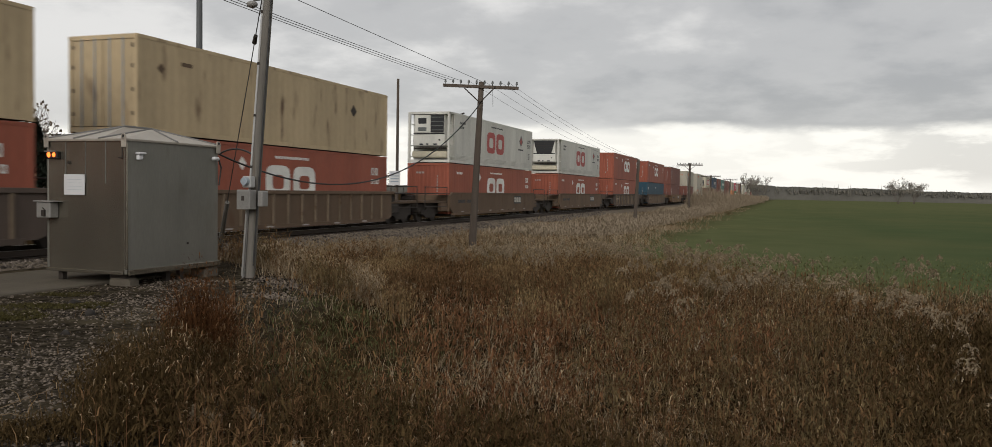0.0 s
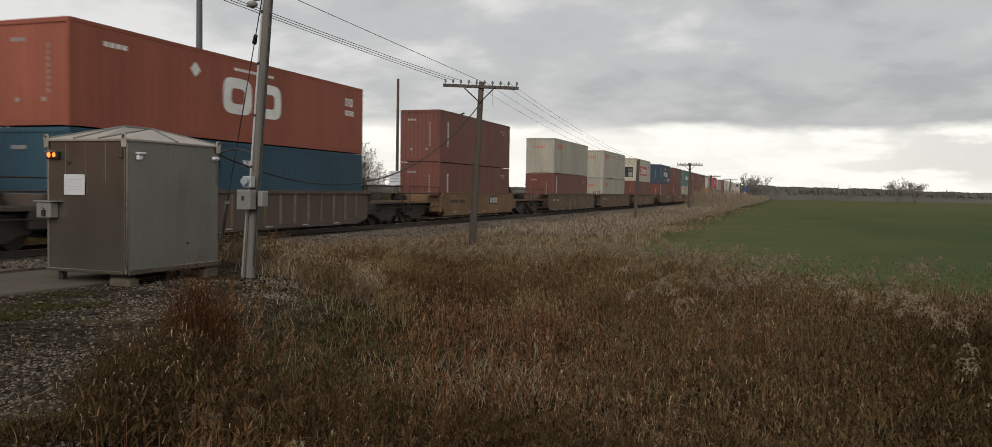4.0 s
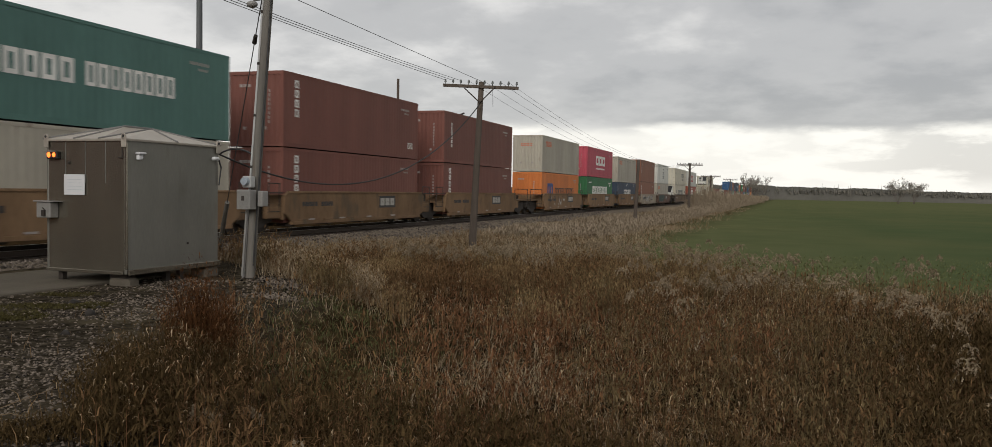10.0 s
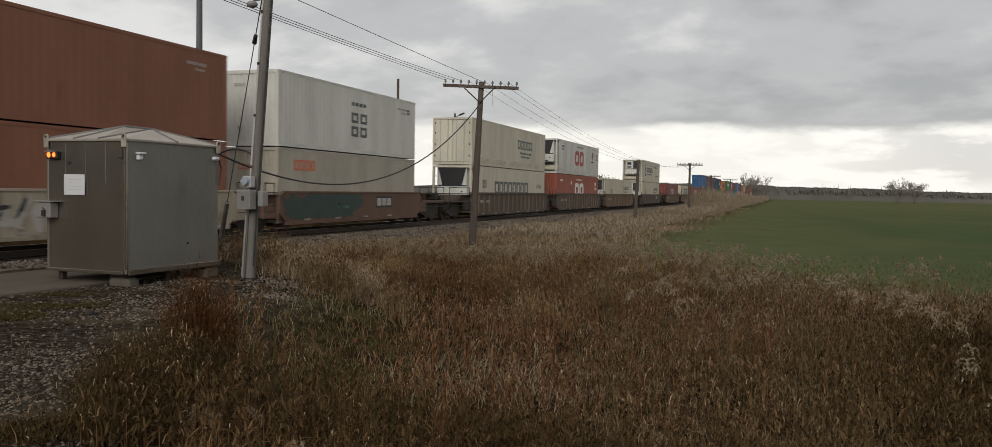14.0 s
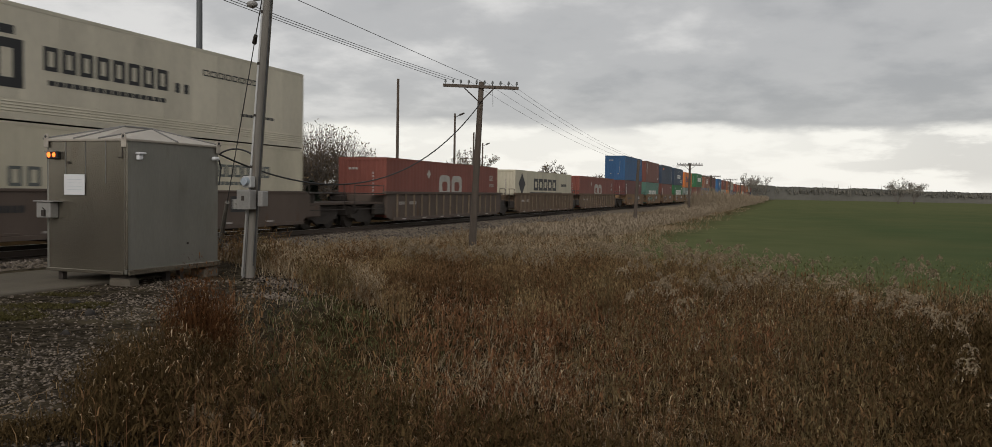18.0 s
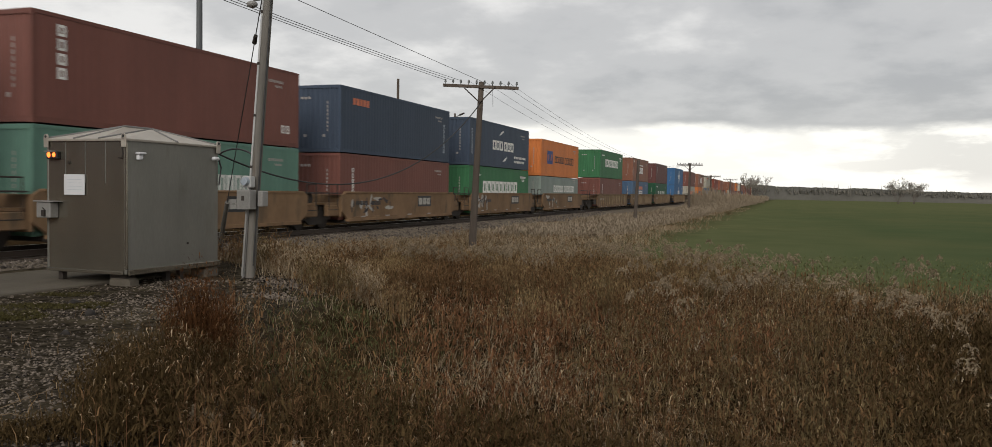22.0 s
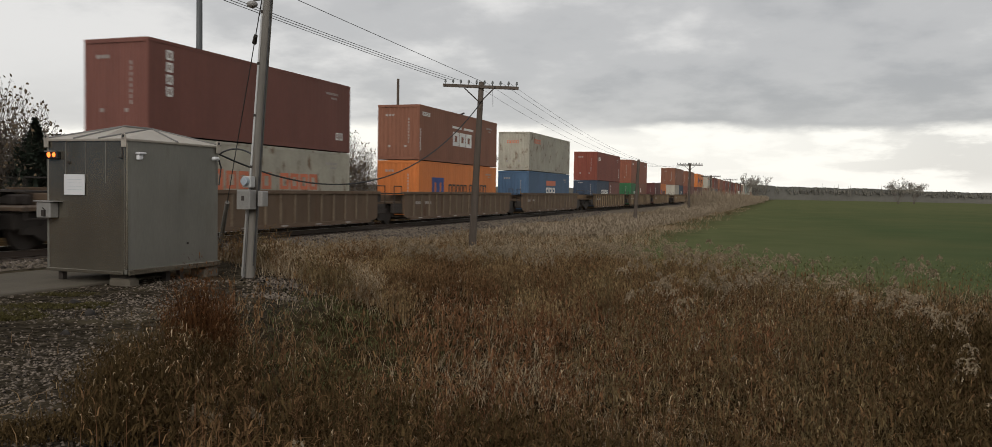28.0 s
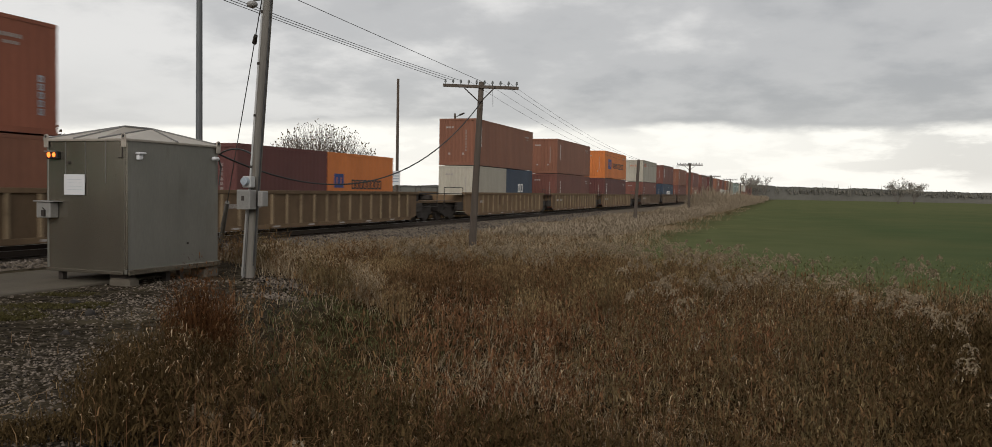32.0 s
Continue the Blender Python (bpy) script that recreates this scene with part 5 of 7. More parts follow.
        bmesh.ops.create_uvsphere(bm, u_segments=14, v_segments=8, radius=r, matrix=pose(-0.095, y, t - 0.255) @ Matrix.Diagonal((0.6, 0.72, 1, 1)))
        part("lens", bm, AMBER, lamp, "lit amber lens")
        solid("lamp_hood", BOXGREY, lamp, "", None, [(-0.15, -0.09, y - 0.055, y + 0.055, t - 0.2, t - 0.185)])
    n = solid("notice", PAPER, s, "sheet of white paper behind plastic", None, [(-0.03, -0.0235, 0.93, 1.42, z0 + 1.37, z0 + 1.735)])
    solid("notice_lines", MARKG, n, "", None, [(-0.032, -0.0305, 1.0, 1.34, z0 + 1.46 + k * 0.06, z0 + 1.464 + k * 0.06) for k in range(4)])
    bx = solid("lock_box", BOXGREY, s, "grey steel lock box with a sloping lid", None, [(-0.19, -0.002, W - 0.3, W + 0.04, z0 + 0.95, z0 + 1.23)], bevel=0.015)
    solid("box_lid", BOXGREY, bx, "", None, [(-0.22, -0.002, W - 0.4, W + 0.08, z0 + 1.235, z0 + 1.255)], bevel=0.004)
    solid("padlock", STEEL, bx, "", None, [(-0.22, -0.191, W - 0.2, W - 0.12, z0 + 0.98, z0 + 1.09)], [((-0.205, W - 0.19, z0 + 1.09), (-0.205, W - 0.14, z0 + 1.13), 0.01)])
    solid("vent_hood", PAPER, s, "small white vent hood", None, [(0.19, 0.36, -0.11, -0.002, t - 0.235, t - 0.195), (0.21, 0.32, -0.075, -0.002, t - 0.33, t - 0.235)], bevel=0.012)
    solid("corner_lamp", PAPER, s, "small white lamp on the wall", None, [(L - 0.21, L - 0.06, -0.1, -0.002, t - 0.26, t - 0.19)], bevel=0.02)
    solid("bolt_head", STEEL, s, "", None, [], [((-0.002, 1.316, t - 0.39), (-0.035, 1.316, t - 0.39), 0.024)])
    solid("bolt_head", STEEL, s, "", None, [], [((1.484, -0.002, 0.647), (1.484, -0.02, 0.647), 0.022)])
    bm = bmesh.new()
    rod(bm, (L - 0.05, -0.06, t - 0.25), (L + 0.03, -0.05, t - 0.4), 0.016, n=8)
    rod(bm, (L + 0.03, -0.05, t - 0.4), (L - 0.01, -0.03, t - 0.75), 0.014, n=8)
    part("cable_entry", bm, CABLE, s, "black cable down the corner")
    for x, y in ((0.12, W - 0.25), (1.1, 0.15), (1.45, 0.15), (L - 0.3, W - 0.2)):
        solid("leg", STEEL, s, "dark steel leg", None, [(x - 0.05, x + 0.05, y - 0.05, y + 0.05, -0.12, z0)])
    foot = solid("footing", CONC, s, "rounded concrete footing", None, [(0.08, 0.38, 0.05, 0.52, -0.16, 0.09)], bevel=0.05)
    solid("shim", STEEL, foot, "", None, [(0.1, 0.3, 0.1, 0.48, 0.09, z0)])
    solid("footing", CONC, s, "concrete footing", None, [(L - 0.35, L + 0.05, 0.0, 0.4, -0.16, 0.13)], bevel=0.04)


make_shed()




# ---- poles and wires ----
def sag_cable(name, a, b, sag, r, material, label, category, group="", n=18):
    cu = bpy.data.curves.new(name, "CURVE")
    cu.dimensions, cu.bevel_depth, cu.bevel_resolution = "3D", r, 1
    sp = cu.splines.new("POLY")
    sp.points.add(n)
    a, b = Vector(a), Vector(b)
    for i in range(n + 1):
        t = i / n
        p = a.lerp(b, t)
        p.z -= sag * 4 * t * (1 - t)
        sp.points[i].co = (*p, 1)
    cu.materials.append(material)
    ob = new(name, cu)
    return tagged(ob, label, category, group)


def line_pole(x, y, zb, zt, lean, arm, arm_tilt=0.0, dark=POLEDARK):
    """A telegraph pole with one crossarm and glass insulators. Returns the wire seats."""
    p = empty("telegraph_pole", pose(x, y, zb))
    tagged(p, "leaning dark wooden telegraph pole with a crossarm of insulators", "telegraph pole", "telegraph poles along the track")
    h = zt - zb
    n = 6
    tube("shaft", dark, p, [(lean * i / n, 0, h * i / n if i else -0.4) for i in range(n + 1)], [0.155 - 0.05 * i / n for i in range(n + 1)])
    if not arm:
        p["label"] = "dark wooden pole without a crossarm beside the track"
        return [(x + lean, y, zt)]
    za, half = h - 0.2, arm / 2
    bm = bmesh.new()
    tilt = pose(lean, 0, za, ry=arm_tilt)
    box(bm, -half, half, -0.17, -0.08, -0.06, 0.06, bevel=0.01, m=tilt)
    part("crossarm", bm, dark, p)
    for sx in (-1, 1):
        solid("brace", STEEL, p, "", None, [], [((lean + sx * 0.62, -0.18, za - 0.04), (lean - 0.02 * sx, -0.15, za - 0.62), 0.022, 0.022, 6)])
    seats = []
    for k in range(10):
        dx = -half + 0.08 + k * (arm - 0.16) / 9
        if abs(dx) < 0.1:
            continue
        bm = bmesh.new()
        rod(bm, tilt @ Vector((dx, -0.125, 0.05)), tilt @ Vector((dx, -0.125, 0.14)), 0.014, n=6)
        rod(bm, tilt @ Vector((dx, -0.125, 0.12)), tilt @ Vector((dx, -0.125, 0.24)), 0.048, 0.03, 8)
        part("insulator", bm, GLASS, p)
        seats.append(tuple(Vector((x, y, zb)) + tilt @ Vector((dx, -0.125, 0.2))))
    seats.append((x + lean, y, zt + 0.02))
    return seats


def make_lines():
    spots = [(-11.2, -6.0, -0.1, 6.75, 0.15, 3.05), (-11.33, 29.65, -0.75, 5.87, 0.29, 3.05, 3.8), (-11.05, 64.5, -0.75, 4.35, 0.2, 0.0),
             (-9.95, 92.5, -0.75, 5.1, 0.0, 2.75), (-10.3, 124.0, -0.75, 4.5, 0.0, 2.75), (-10.6, 172.0, -0.75, 4.9, 0.1, 2.75), (-10.6, 215.0, -0.75, 4.8, 0.0, 2.75)]
    seats = [q for q in (line_pole(*s) for s in spots) if len(q) > 1]
    for a, b in zip(seats, seats[1:]):
        near = a is seats[0] or b is seats[2]
        for k in ((0, 1, 2, len(a) - 1) if a is seats[0] else (3, 5, 7, 8) if near else (0, 3)):
            k = min(k, len(a) - 1, len(b) - 1)
            sag_cable("line_wire", a[k], b[k], (0.02 if k > 8 else 0.2 + 0.05 * k) if a is seats[0] else 1.5 if near else 0.5, 0.008 if a is seats[0] else 0.005, WIRE, "thin dull overhead line wire between telegraph poles", "wire", "line wires")
    # a short hanging end of wire at the nearest pole
    s = seats[1][6]
    sag_cable("loose_wire", s, (s[0] + 0.03, s[1], s[2] - 0.95), 0.0, 0.008, WIRE, "short loose wire hanging from the crossarm", "wire")
    # service cable from the line pole, sagging to the shed
    top = (-11.0, 29.4, 5.0)
    end = (-11.45, 14.75, 2.42)
    sag_cable("service_cable", top, end, 1.62, 0.02, CABLE, "black service cable sagging from pole to shed", "cable", n=30)
    sag_cable("service_cable", end, (-9.85, 13.75, 2.35), -0.12, 0.018, CABLE, "black service cable looped from shed to pole", "cable")


make_lines()


def make_service_pole():
    x, y = -9.89, 13.67
    p = empty("utility_pole", pose(x, y, 0.0))
    tagged(p, "weathered grey wooden utility pole with meter boxes, leaning", "utility pole")
    lx, h = 0.50, 8.6
    n = 8
    tube("shaft", POLEGREY, p, [(lx * i / n, 0.2 * i / n, h * i / n if i else -0.4) for i in range(n + 1)], [0.099 - 0.006 * i / n for i in range(n + 1)], 12)

    def on(z, dx, dy):
        t = z / h
        return (lx * t + dx, 0.2 * t + dy, z)

    # the side towards the camera is -y, the side towards the shed -x
    bm = bmesh.new()
    rod(bm, on(1.65, -0.065, -0.09), on(6.6, -0.055, -0.08), 0.021, n=8)
    part("conduit", bm, CONDUIT, p, "pale plastic conduit")
    solid("conduit_strap", STEEL, p, "", None, [], [(on(z, -0.061, -0.085), on(z + 0.05, -0.061, -0.085), 0.029) for z in (2.1, 3.1, 4.1, 5.1)])
    bm = bmesh.new()
    rod(bm, on(-0.1, -0.06, -0.11), on(1.3, -0.06, -0.11), 0.028, n=8)
    rod(bm, on(0.0, -0.05, -0.16), on(1.3, -0.05, -0.16), 0.022, n=8)
    part("lower_conduit", bm, BOXGREY, p)
    b = solid("meter_box", BOXGREY, p, "grey steel switch box", None, [(-0.06, 0.24, -0.34, -0.11, 1.30, 1.68)], bevel=0.015)
    solid("box_cover", BOXGREY, b, "", None, [(-0.04, 0.22, -0.352, -0.342, 1.33, 1.65)], bevel=0.004)
    solid("box_plate", STEEL, b, "", None, [(0.07, 0.13, -0.36, -0.352, 1.47, 1.56)])
    solid("side_box", BOXGREY, p, "", None, [(0.29, 0.40, -0.16, 0.04, 1.36, 1.66)], bevel=0.012)
    me = solid("meter_socket", CONDUIT, p, "round electricity meter", None, [(0.0, 0.2, -0.25, -0.09, 1.72, 1.94)], bevel=0.02)
    solid("meter_dial", MARKG, me, "", None, [], [((0.1, -0.25, 1.84), (0.1, -0.33, 1.84), 0.085, 0.075, 14)])
    bm = bmesh.new()
    rod(bm, on(0.2, 0.11, -0.05), on(6.6, 0.095, -0.04), 0.014, n=6)
    part("ground_wire", bm, CABLE, p)
    lampm = on(5.25, -0.1, -0.12)
    bm = bmesh.new()
    bmesh.ops.create_uvsphere(bm, u_segments=12, v_segments=8, radius=0.1, matrix=Matrix.Translation((lampm[0] - 0.17, lampm[1], lampm[2] + 0.02)) @ Matrix.Diagonal((1.1, 1, 0.7, 1)))
    rod(bm, (lampm[0] - 0.15, lampm[1], lampm[2] + 0.1), (lampm[0] + 0.1, lampm[1] + 0.1, lampm[2] + 0.14), 0.025, n=8)
    part("weather_head", bm, BOXGREY, p)
    # guy strand with its insulator and sleeve, anchored beside the track
    top, foot = Vector((x + lx * 0.65 - 0.1, y + 0.12, 5.65)), Vector((-16.1, 20.66, -0.55))
    gw = empty("guy_wire", Matrix.Translation(foot))
    tagged(gw, "thin steel guy wire with insulator and grey guard sleeve", "guy wire")
    d = top - foot
    solid("strand", WIRE, gw, "", None, [], [((0, 0, 0), d, 0.011, 0.011, 6)])
    solid("strain_insulator", STEEL, gw, "dark strain insulator", None, [], [(d * 0.855, d * 0.875, 0.05, 0.04, 8)])
    solid("guard_sleeve", POLEGREY, gw, "weathered grey guard sleeve", None, [], [(d * 0.02, d * 0.30, 0.075, 0.06, 8)])


make_service_pole()


def bare_pole(x, y, top, r, material, label, extra=None):
    p = empty("utility_pole", pose(x, y, float(ground_z(x, y))))
    tagged(p, label, "utility pole", "poles beyond the track")
    h = top - float(ground_z(x, y))
    bm = bmesh.new()
    rod(bm, (0, 0, -0.4), (0, 0, h), r, r * 0.75, 10)
    part("shaft", bm, material, p)
    if extra == "lamp":
        solid("lamp_arm", STEEL, p, "", None, [], [((0, 0, h - 0.35), (0.5, 0, h - 0.1), 0.03, 0.03, 6), ((0.42, 0, h - 0.14), (0.85, 0, h + 0.02), 0.09, 0.06, 8)])
    if extra == "sign":
        sg = solid("sign_board", PAPER, p, "small white sign board", None, [(-0.5, 0.35, -0.22, -0.2, 2.6, 3.6)])
        solid("sign_lines", MARKG, sg, "", None, [(-0.4, 0.25, -0.226, -0.221, 2.8 + k * 0.2, 2.88 + k * 0.2) for k in range(4)])
    return p


bare_pole(-25.6, 31.55, 13.0, 0.17, mat("grey_steel_pole", (0.10, 0.105, 0.11), 0.6, 0.3), "tall plain grey steel pole behind the track")
bare_pole(-26.15, 53.3, 9.55, 0.12, POLEDARK, "plain dark wooden pole behind the track", "sign")
bare_pole(-26.95, 66.0, 8.3, 0.11, POLEDARK, "dark wooden pole with a small lamp behind the track", "lamp")
bare_pole(-30.16, 79.0, 7.64, 0.11, POLEDARK, "plain dark wooden pole behind the track")
bare_pole(-32.50, 88.0, 7.09, 0.11, POLEDARK, "plain dark wooden pole behind the track", "lamp")


# ---- trees ----
def limb(segs, a, d, length, r, depth, rnd, spread):
    """Adds tapered limb segments, splitting into thinner ones."""
    a, d = Vector(a), Vector(d).normalized()
    n = 3 if depth > 1 else 2
    for i in range(n):
        b = a + d * (length / n)
        r1 = r * (1 - 0.22)
        segs.append((a.copy(), b.copy(), r, r1, depth))
        if depth > 0 and i > 0:
            for _ in range(2 if depth > 1 else 6):
                side = Vector((rnd.uniform(-1, 1), rnd.uniform(-1, 1), rnd.uniform(-0.25, 0.8)))
                limb(segs, b, d * 0.8 + side * spread, length * rnd.uniform(0.5, 0.75), r1 * 0.6, depth - 1, rnd, spread)
        a, r = b, r1
        d = (d + Vector((rnd.uniform(-.2, .2), rnd.uniform(-.2, .2), rnd.uniform(-.05, .18)))).normalized()


def tube_arrays(segs, sides):
    parts = []
    A = np.array([s[0] for s in segs]); B = np.array([s[1] for s in segs])
    r0 = np.array([s[2] for s in segs]); r1 = np.array([s[3] for s in segs])
    d = B - A
    d /= np.linalg.norm(d, axis=1)[:, None]
    u = np.cross(d, np.array([0.31, 0.17, 0.93]))
    u /= np.linalg.norm(u, axis=1)[:, None]
    v = np.cross(d, u)
    co = []
    for base, r in ((A, r0), (B, r1)):
        for k in range(sides):
            t = 2 * math.pi * k / sides
            co.append(base + (u * math.cos(t) + v * math.sin(t)) * r[:, None])
    co = np.stack(co, 1)
    n = len(segs)
    quads = np.array([[k, (k + 1) % sides, sides + (k + 1) % sides, sides + k] for k in range(sides)])
    loops = (np.arange(n)[:, None, None] * 2 * sides + quads).ravel()
    return co.reshape(-1, 3), loops, np.arange(n * sides) * 4


def bare_tree(x, y, h, seed, label, trunks=1, spread=0.75, leaf=0.25, z=None, wide=1.0, thick_twigs=0.016, big_leaf=1.0, dome=0.0):
    rnd = random.Random(seed)
    t = empty("tree", pose(x, y, float(ground_z(x, y)) if z is None else z))
    tagged(t, label, "tree", "trees behind the track")
    segs = []
    for k in range(trunks):
        tilt = 0.0 if trunks == 1 else 0.55
        limb(segs, (rnd.uniform(-.4, .4) * (trunks > 1), rnd.uniform(-.4, .4) * (trunks > 1), -0.2),
             (rnd.uniform(-1, 1) * tilt * wide, rnd.uniform(-1, 1) * tilt * wide, 1), h * (0.30 if dome else 0.52), 0.024 * h if trunks == 1 else 0.012 * h, 4, rnd, spread)
    thick = [s for s in segs if s[4] >= 3]
    mid = [s for s in segs if s[4] == 2]
    thin = [s for s in segs if s[4] <= 1]
    shared("trunk", raw_mesh("trunk", *tube_arrays(thick, 6)), BARK, t)
    shared("limb_work", raw_mesh("limb_work", *tube_arrays(mid, 4)), BARK, t)["kind"] = "stuff"
    shared("crown", raw_mesh("crown", *tube_arrays([(a, b, max(r, thick_twigs), max(q, thick_twigs * 0.7), d) for a, b, r, q, d in thin], 3)), FARTWIG if y > 200 else TWIG, t, "crown of bare twigs")
    g = np.random.default_rng(seed)
    extra = []
    if dome:
        # a rounded crown of fine shoots fanning out from the base
        for _ in range(2000):
            az, el = g.uniform(0, 6.283), math.asin(g.uniform(.18, 1.0))
            d = np.array([math.cos(az) * math.cos(el), math.sin(az) * math.cos(el), math.sin(el)])
            r = 1 / math.sqrt((math.cos(el) / dome) ** 2 + (math.sin(el) / (h * 0.97)) ** 2) * (1.0 - 0.16 * g.random() ** 2.2)
            a, b = d * r * g.uniform(.55, .86) + g.normal(0, .4, 3), d * r + g.normal(0, .12, 3)
            a[2] = max(a[2], 0.3)
            m_ = (a + b) / 2 + g.normal(0, .16, 3)
            extra += [(a, m_, .015, .012, 0), (m_, b, .012, .008, 0)]
        shared("shoot_scatter", raw_mesh("shoot_scatter", *tube_arrays(extra, 3)), TWIG, t, "fine bare shoots")["kind"] = "stuff"
    tips = np.array([s[1] for s in thin if s[4] == 0] + [s[1] for s in extra])
    tips = tips[g.random(len(tips)) < leaf]
    if len(tips):
        tips = tips + g.normal(0, 0.12, tips.shape)
        n = len(tips)
        shared("leaf_scatter", raw_mesh("leaf_scatter", *blades(tips, g.uniform(.10, .2, n) * big_leaf * .6, g.uniform(.08, .15, n) * big_leaf * .7, g.uniform(0, 6.3, n), g.uniform(.2, .9, n))), DRYLEAF, t, "last brown leaves")


def conifer(x, y, h, seed):
    g = np.random.default_rng(seed)
    t = empty("tree", pose(x, y, float(ground_z(x, y))))
    tagged(t, "dark green conifer behind the railway track", "tree", "conifers behind the track")
    bm = bmesh.new()
    rod(bm, (0, 0, -0.2), (0, 0, h * 0.97), 0.03 * h, 0.02, 7)
    part("trunk", bm, BARK, t)
    n = 4200
    f = g.random(n) ** 1.3
    a = g.uniform(0, 6.283, n)
    lump = 1 + .22 * np.sin(3 * a + seed) * np.sin(f * 9 + seed) + .15 * np.sin(7 * a + f * 21)
    rad = (1 - f ** 1.7) * h * 0.30 * g.uniform(.3, 1.0, n) ** .7 * lump
    base = np.stack([rad * np.cos(a), rad * np.sin(a), 0.3 + f * (h - 0.5) * (0.86 + 0.14 * lump)], 1)
    shared("crown", raw_mesh("crown", *blades(base, g.uniform(.12, .3, n), g.uniform(.10, .22, n), a + g.normal(0, .5, n), g.uniform(.6, 1.9, n))), NEEDLE, t, "ragged needle crown")


def make_trees():
    bare_tree(-40.6, 33.0, 8.4, 3, "bare tree with a few last leaves behind the track", 2, 0.85, 0.7, wide=0.8, big_leaf=1.7, dome=4.6)
    bare_tree(-44.5, 38.0, 5.9, 4, "bare tree with a few last leaves behind the track", 3, 0.8, 0.7, wide=0.8, big_leaf=1.7, dome=3.2)
    bare_tree(-37.0, 61.1, 8.1, 5, "broad round-crowned bare tree with sparse leaves", 6, 0.8, 0.6, wide=1.5, big_leaf=1.5, dome=6.2)
    bare_tree(-39.2, 60.5, 6.8, 6, "broad many-stemmed bare bush with sparse leaves", 5, 0.8, 0.6, wide=1.5, big_leaf=1.5, dome=3.0)
    bare_tree(-35.0, 92.0, 5.6, 7, "bare bush with sparse leaves behind the track", 5, 0.9, 0.9, wide=1.8, big_leaf=1.4)
    bare_tree(-33.0, 118.0, 5.0, 8, "low bare bush behind the track", 4, 0.9, 0.8, wide=1.6, thick_twigs=.025, big_leaf=1.5)
    bare_tree(-32.0, 150.0, 5.0, 18, "low bare bush behind the track", 4, 0.9, 0.8, wide=1.6, thick_twigs=.03, big_leaf=1.5)
    for i, (x, y, h) in enumerate(((-37.2, 33.0, 5.6), (-40.5, 37.5, 5.2), (-35.0, 60.0, 2.8), (-33.5, 58.5, 2.4), (-36.5, 52.0, 3.6), (-34.5, 84.0, 4.6), (-33.0, 79.0, 3.4), (-34.0, 101.0, 3.6), (-42.0, 47.0, 4.2), (-38.8, 50.0, 3.9), (-40.0, 52.5, 4.2), (-37.6, 51.0, 3.4), (-35.6, 51.5, 4.0), (-34.3, 52.2, 3.3), (-33.2, 53.4, 2.9))):
        conifer(x, y, h, 30 + i)
    # single trees on the far side of the field
    bare_tree(-11.4, 262.0, 6.7, 11, "lone bare tree at the field's edge", 4, 0.45, 0.0, wide=0.6, thick_twigs=0.02)
    bare_tree(-8.0, 268.0, 7.0, 12, "lone bare tree at the field's edge", 3, 0.45, 0.0, wide=0.6, thick_twigs=0.02)
    bare_tree(39.5, 337.0, 7.6, 13, "lone bare tree at the field's far edge", 5, 0.8, 0.0, wide=1.6, thick_twigs=0.024)
    bare_tree(45.5, 343.0, 7.2, 14, "lone bare tree at the field's far edge", 5, 0.8, 0.0, wide=1.6, thick_twigs=0.024)


make_trees()


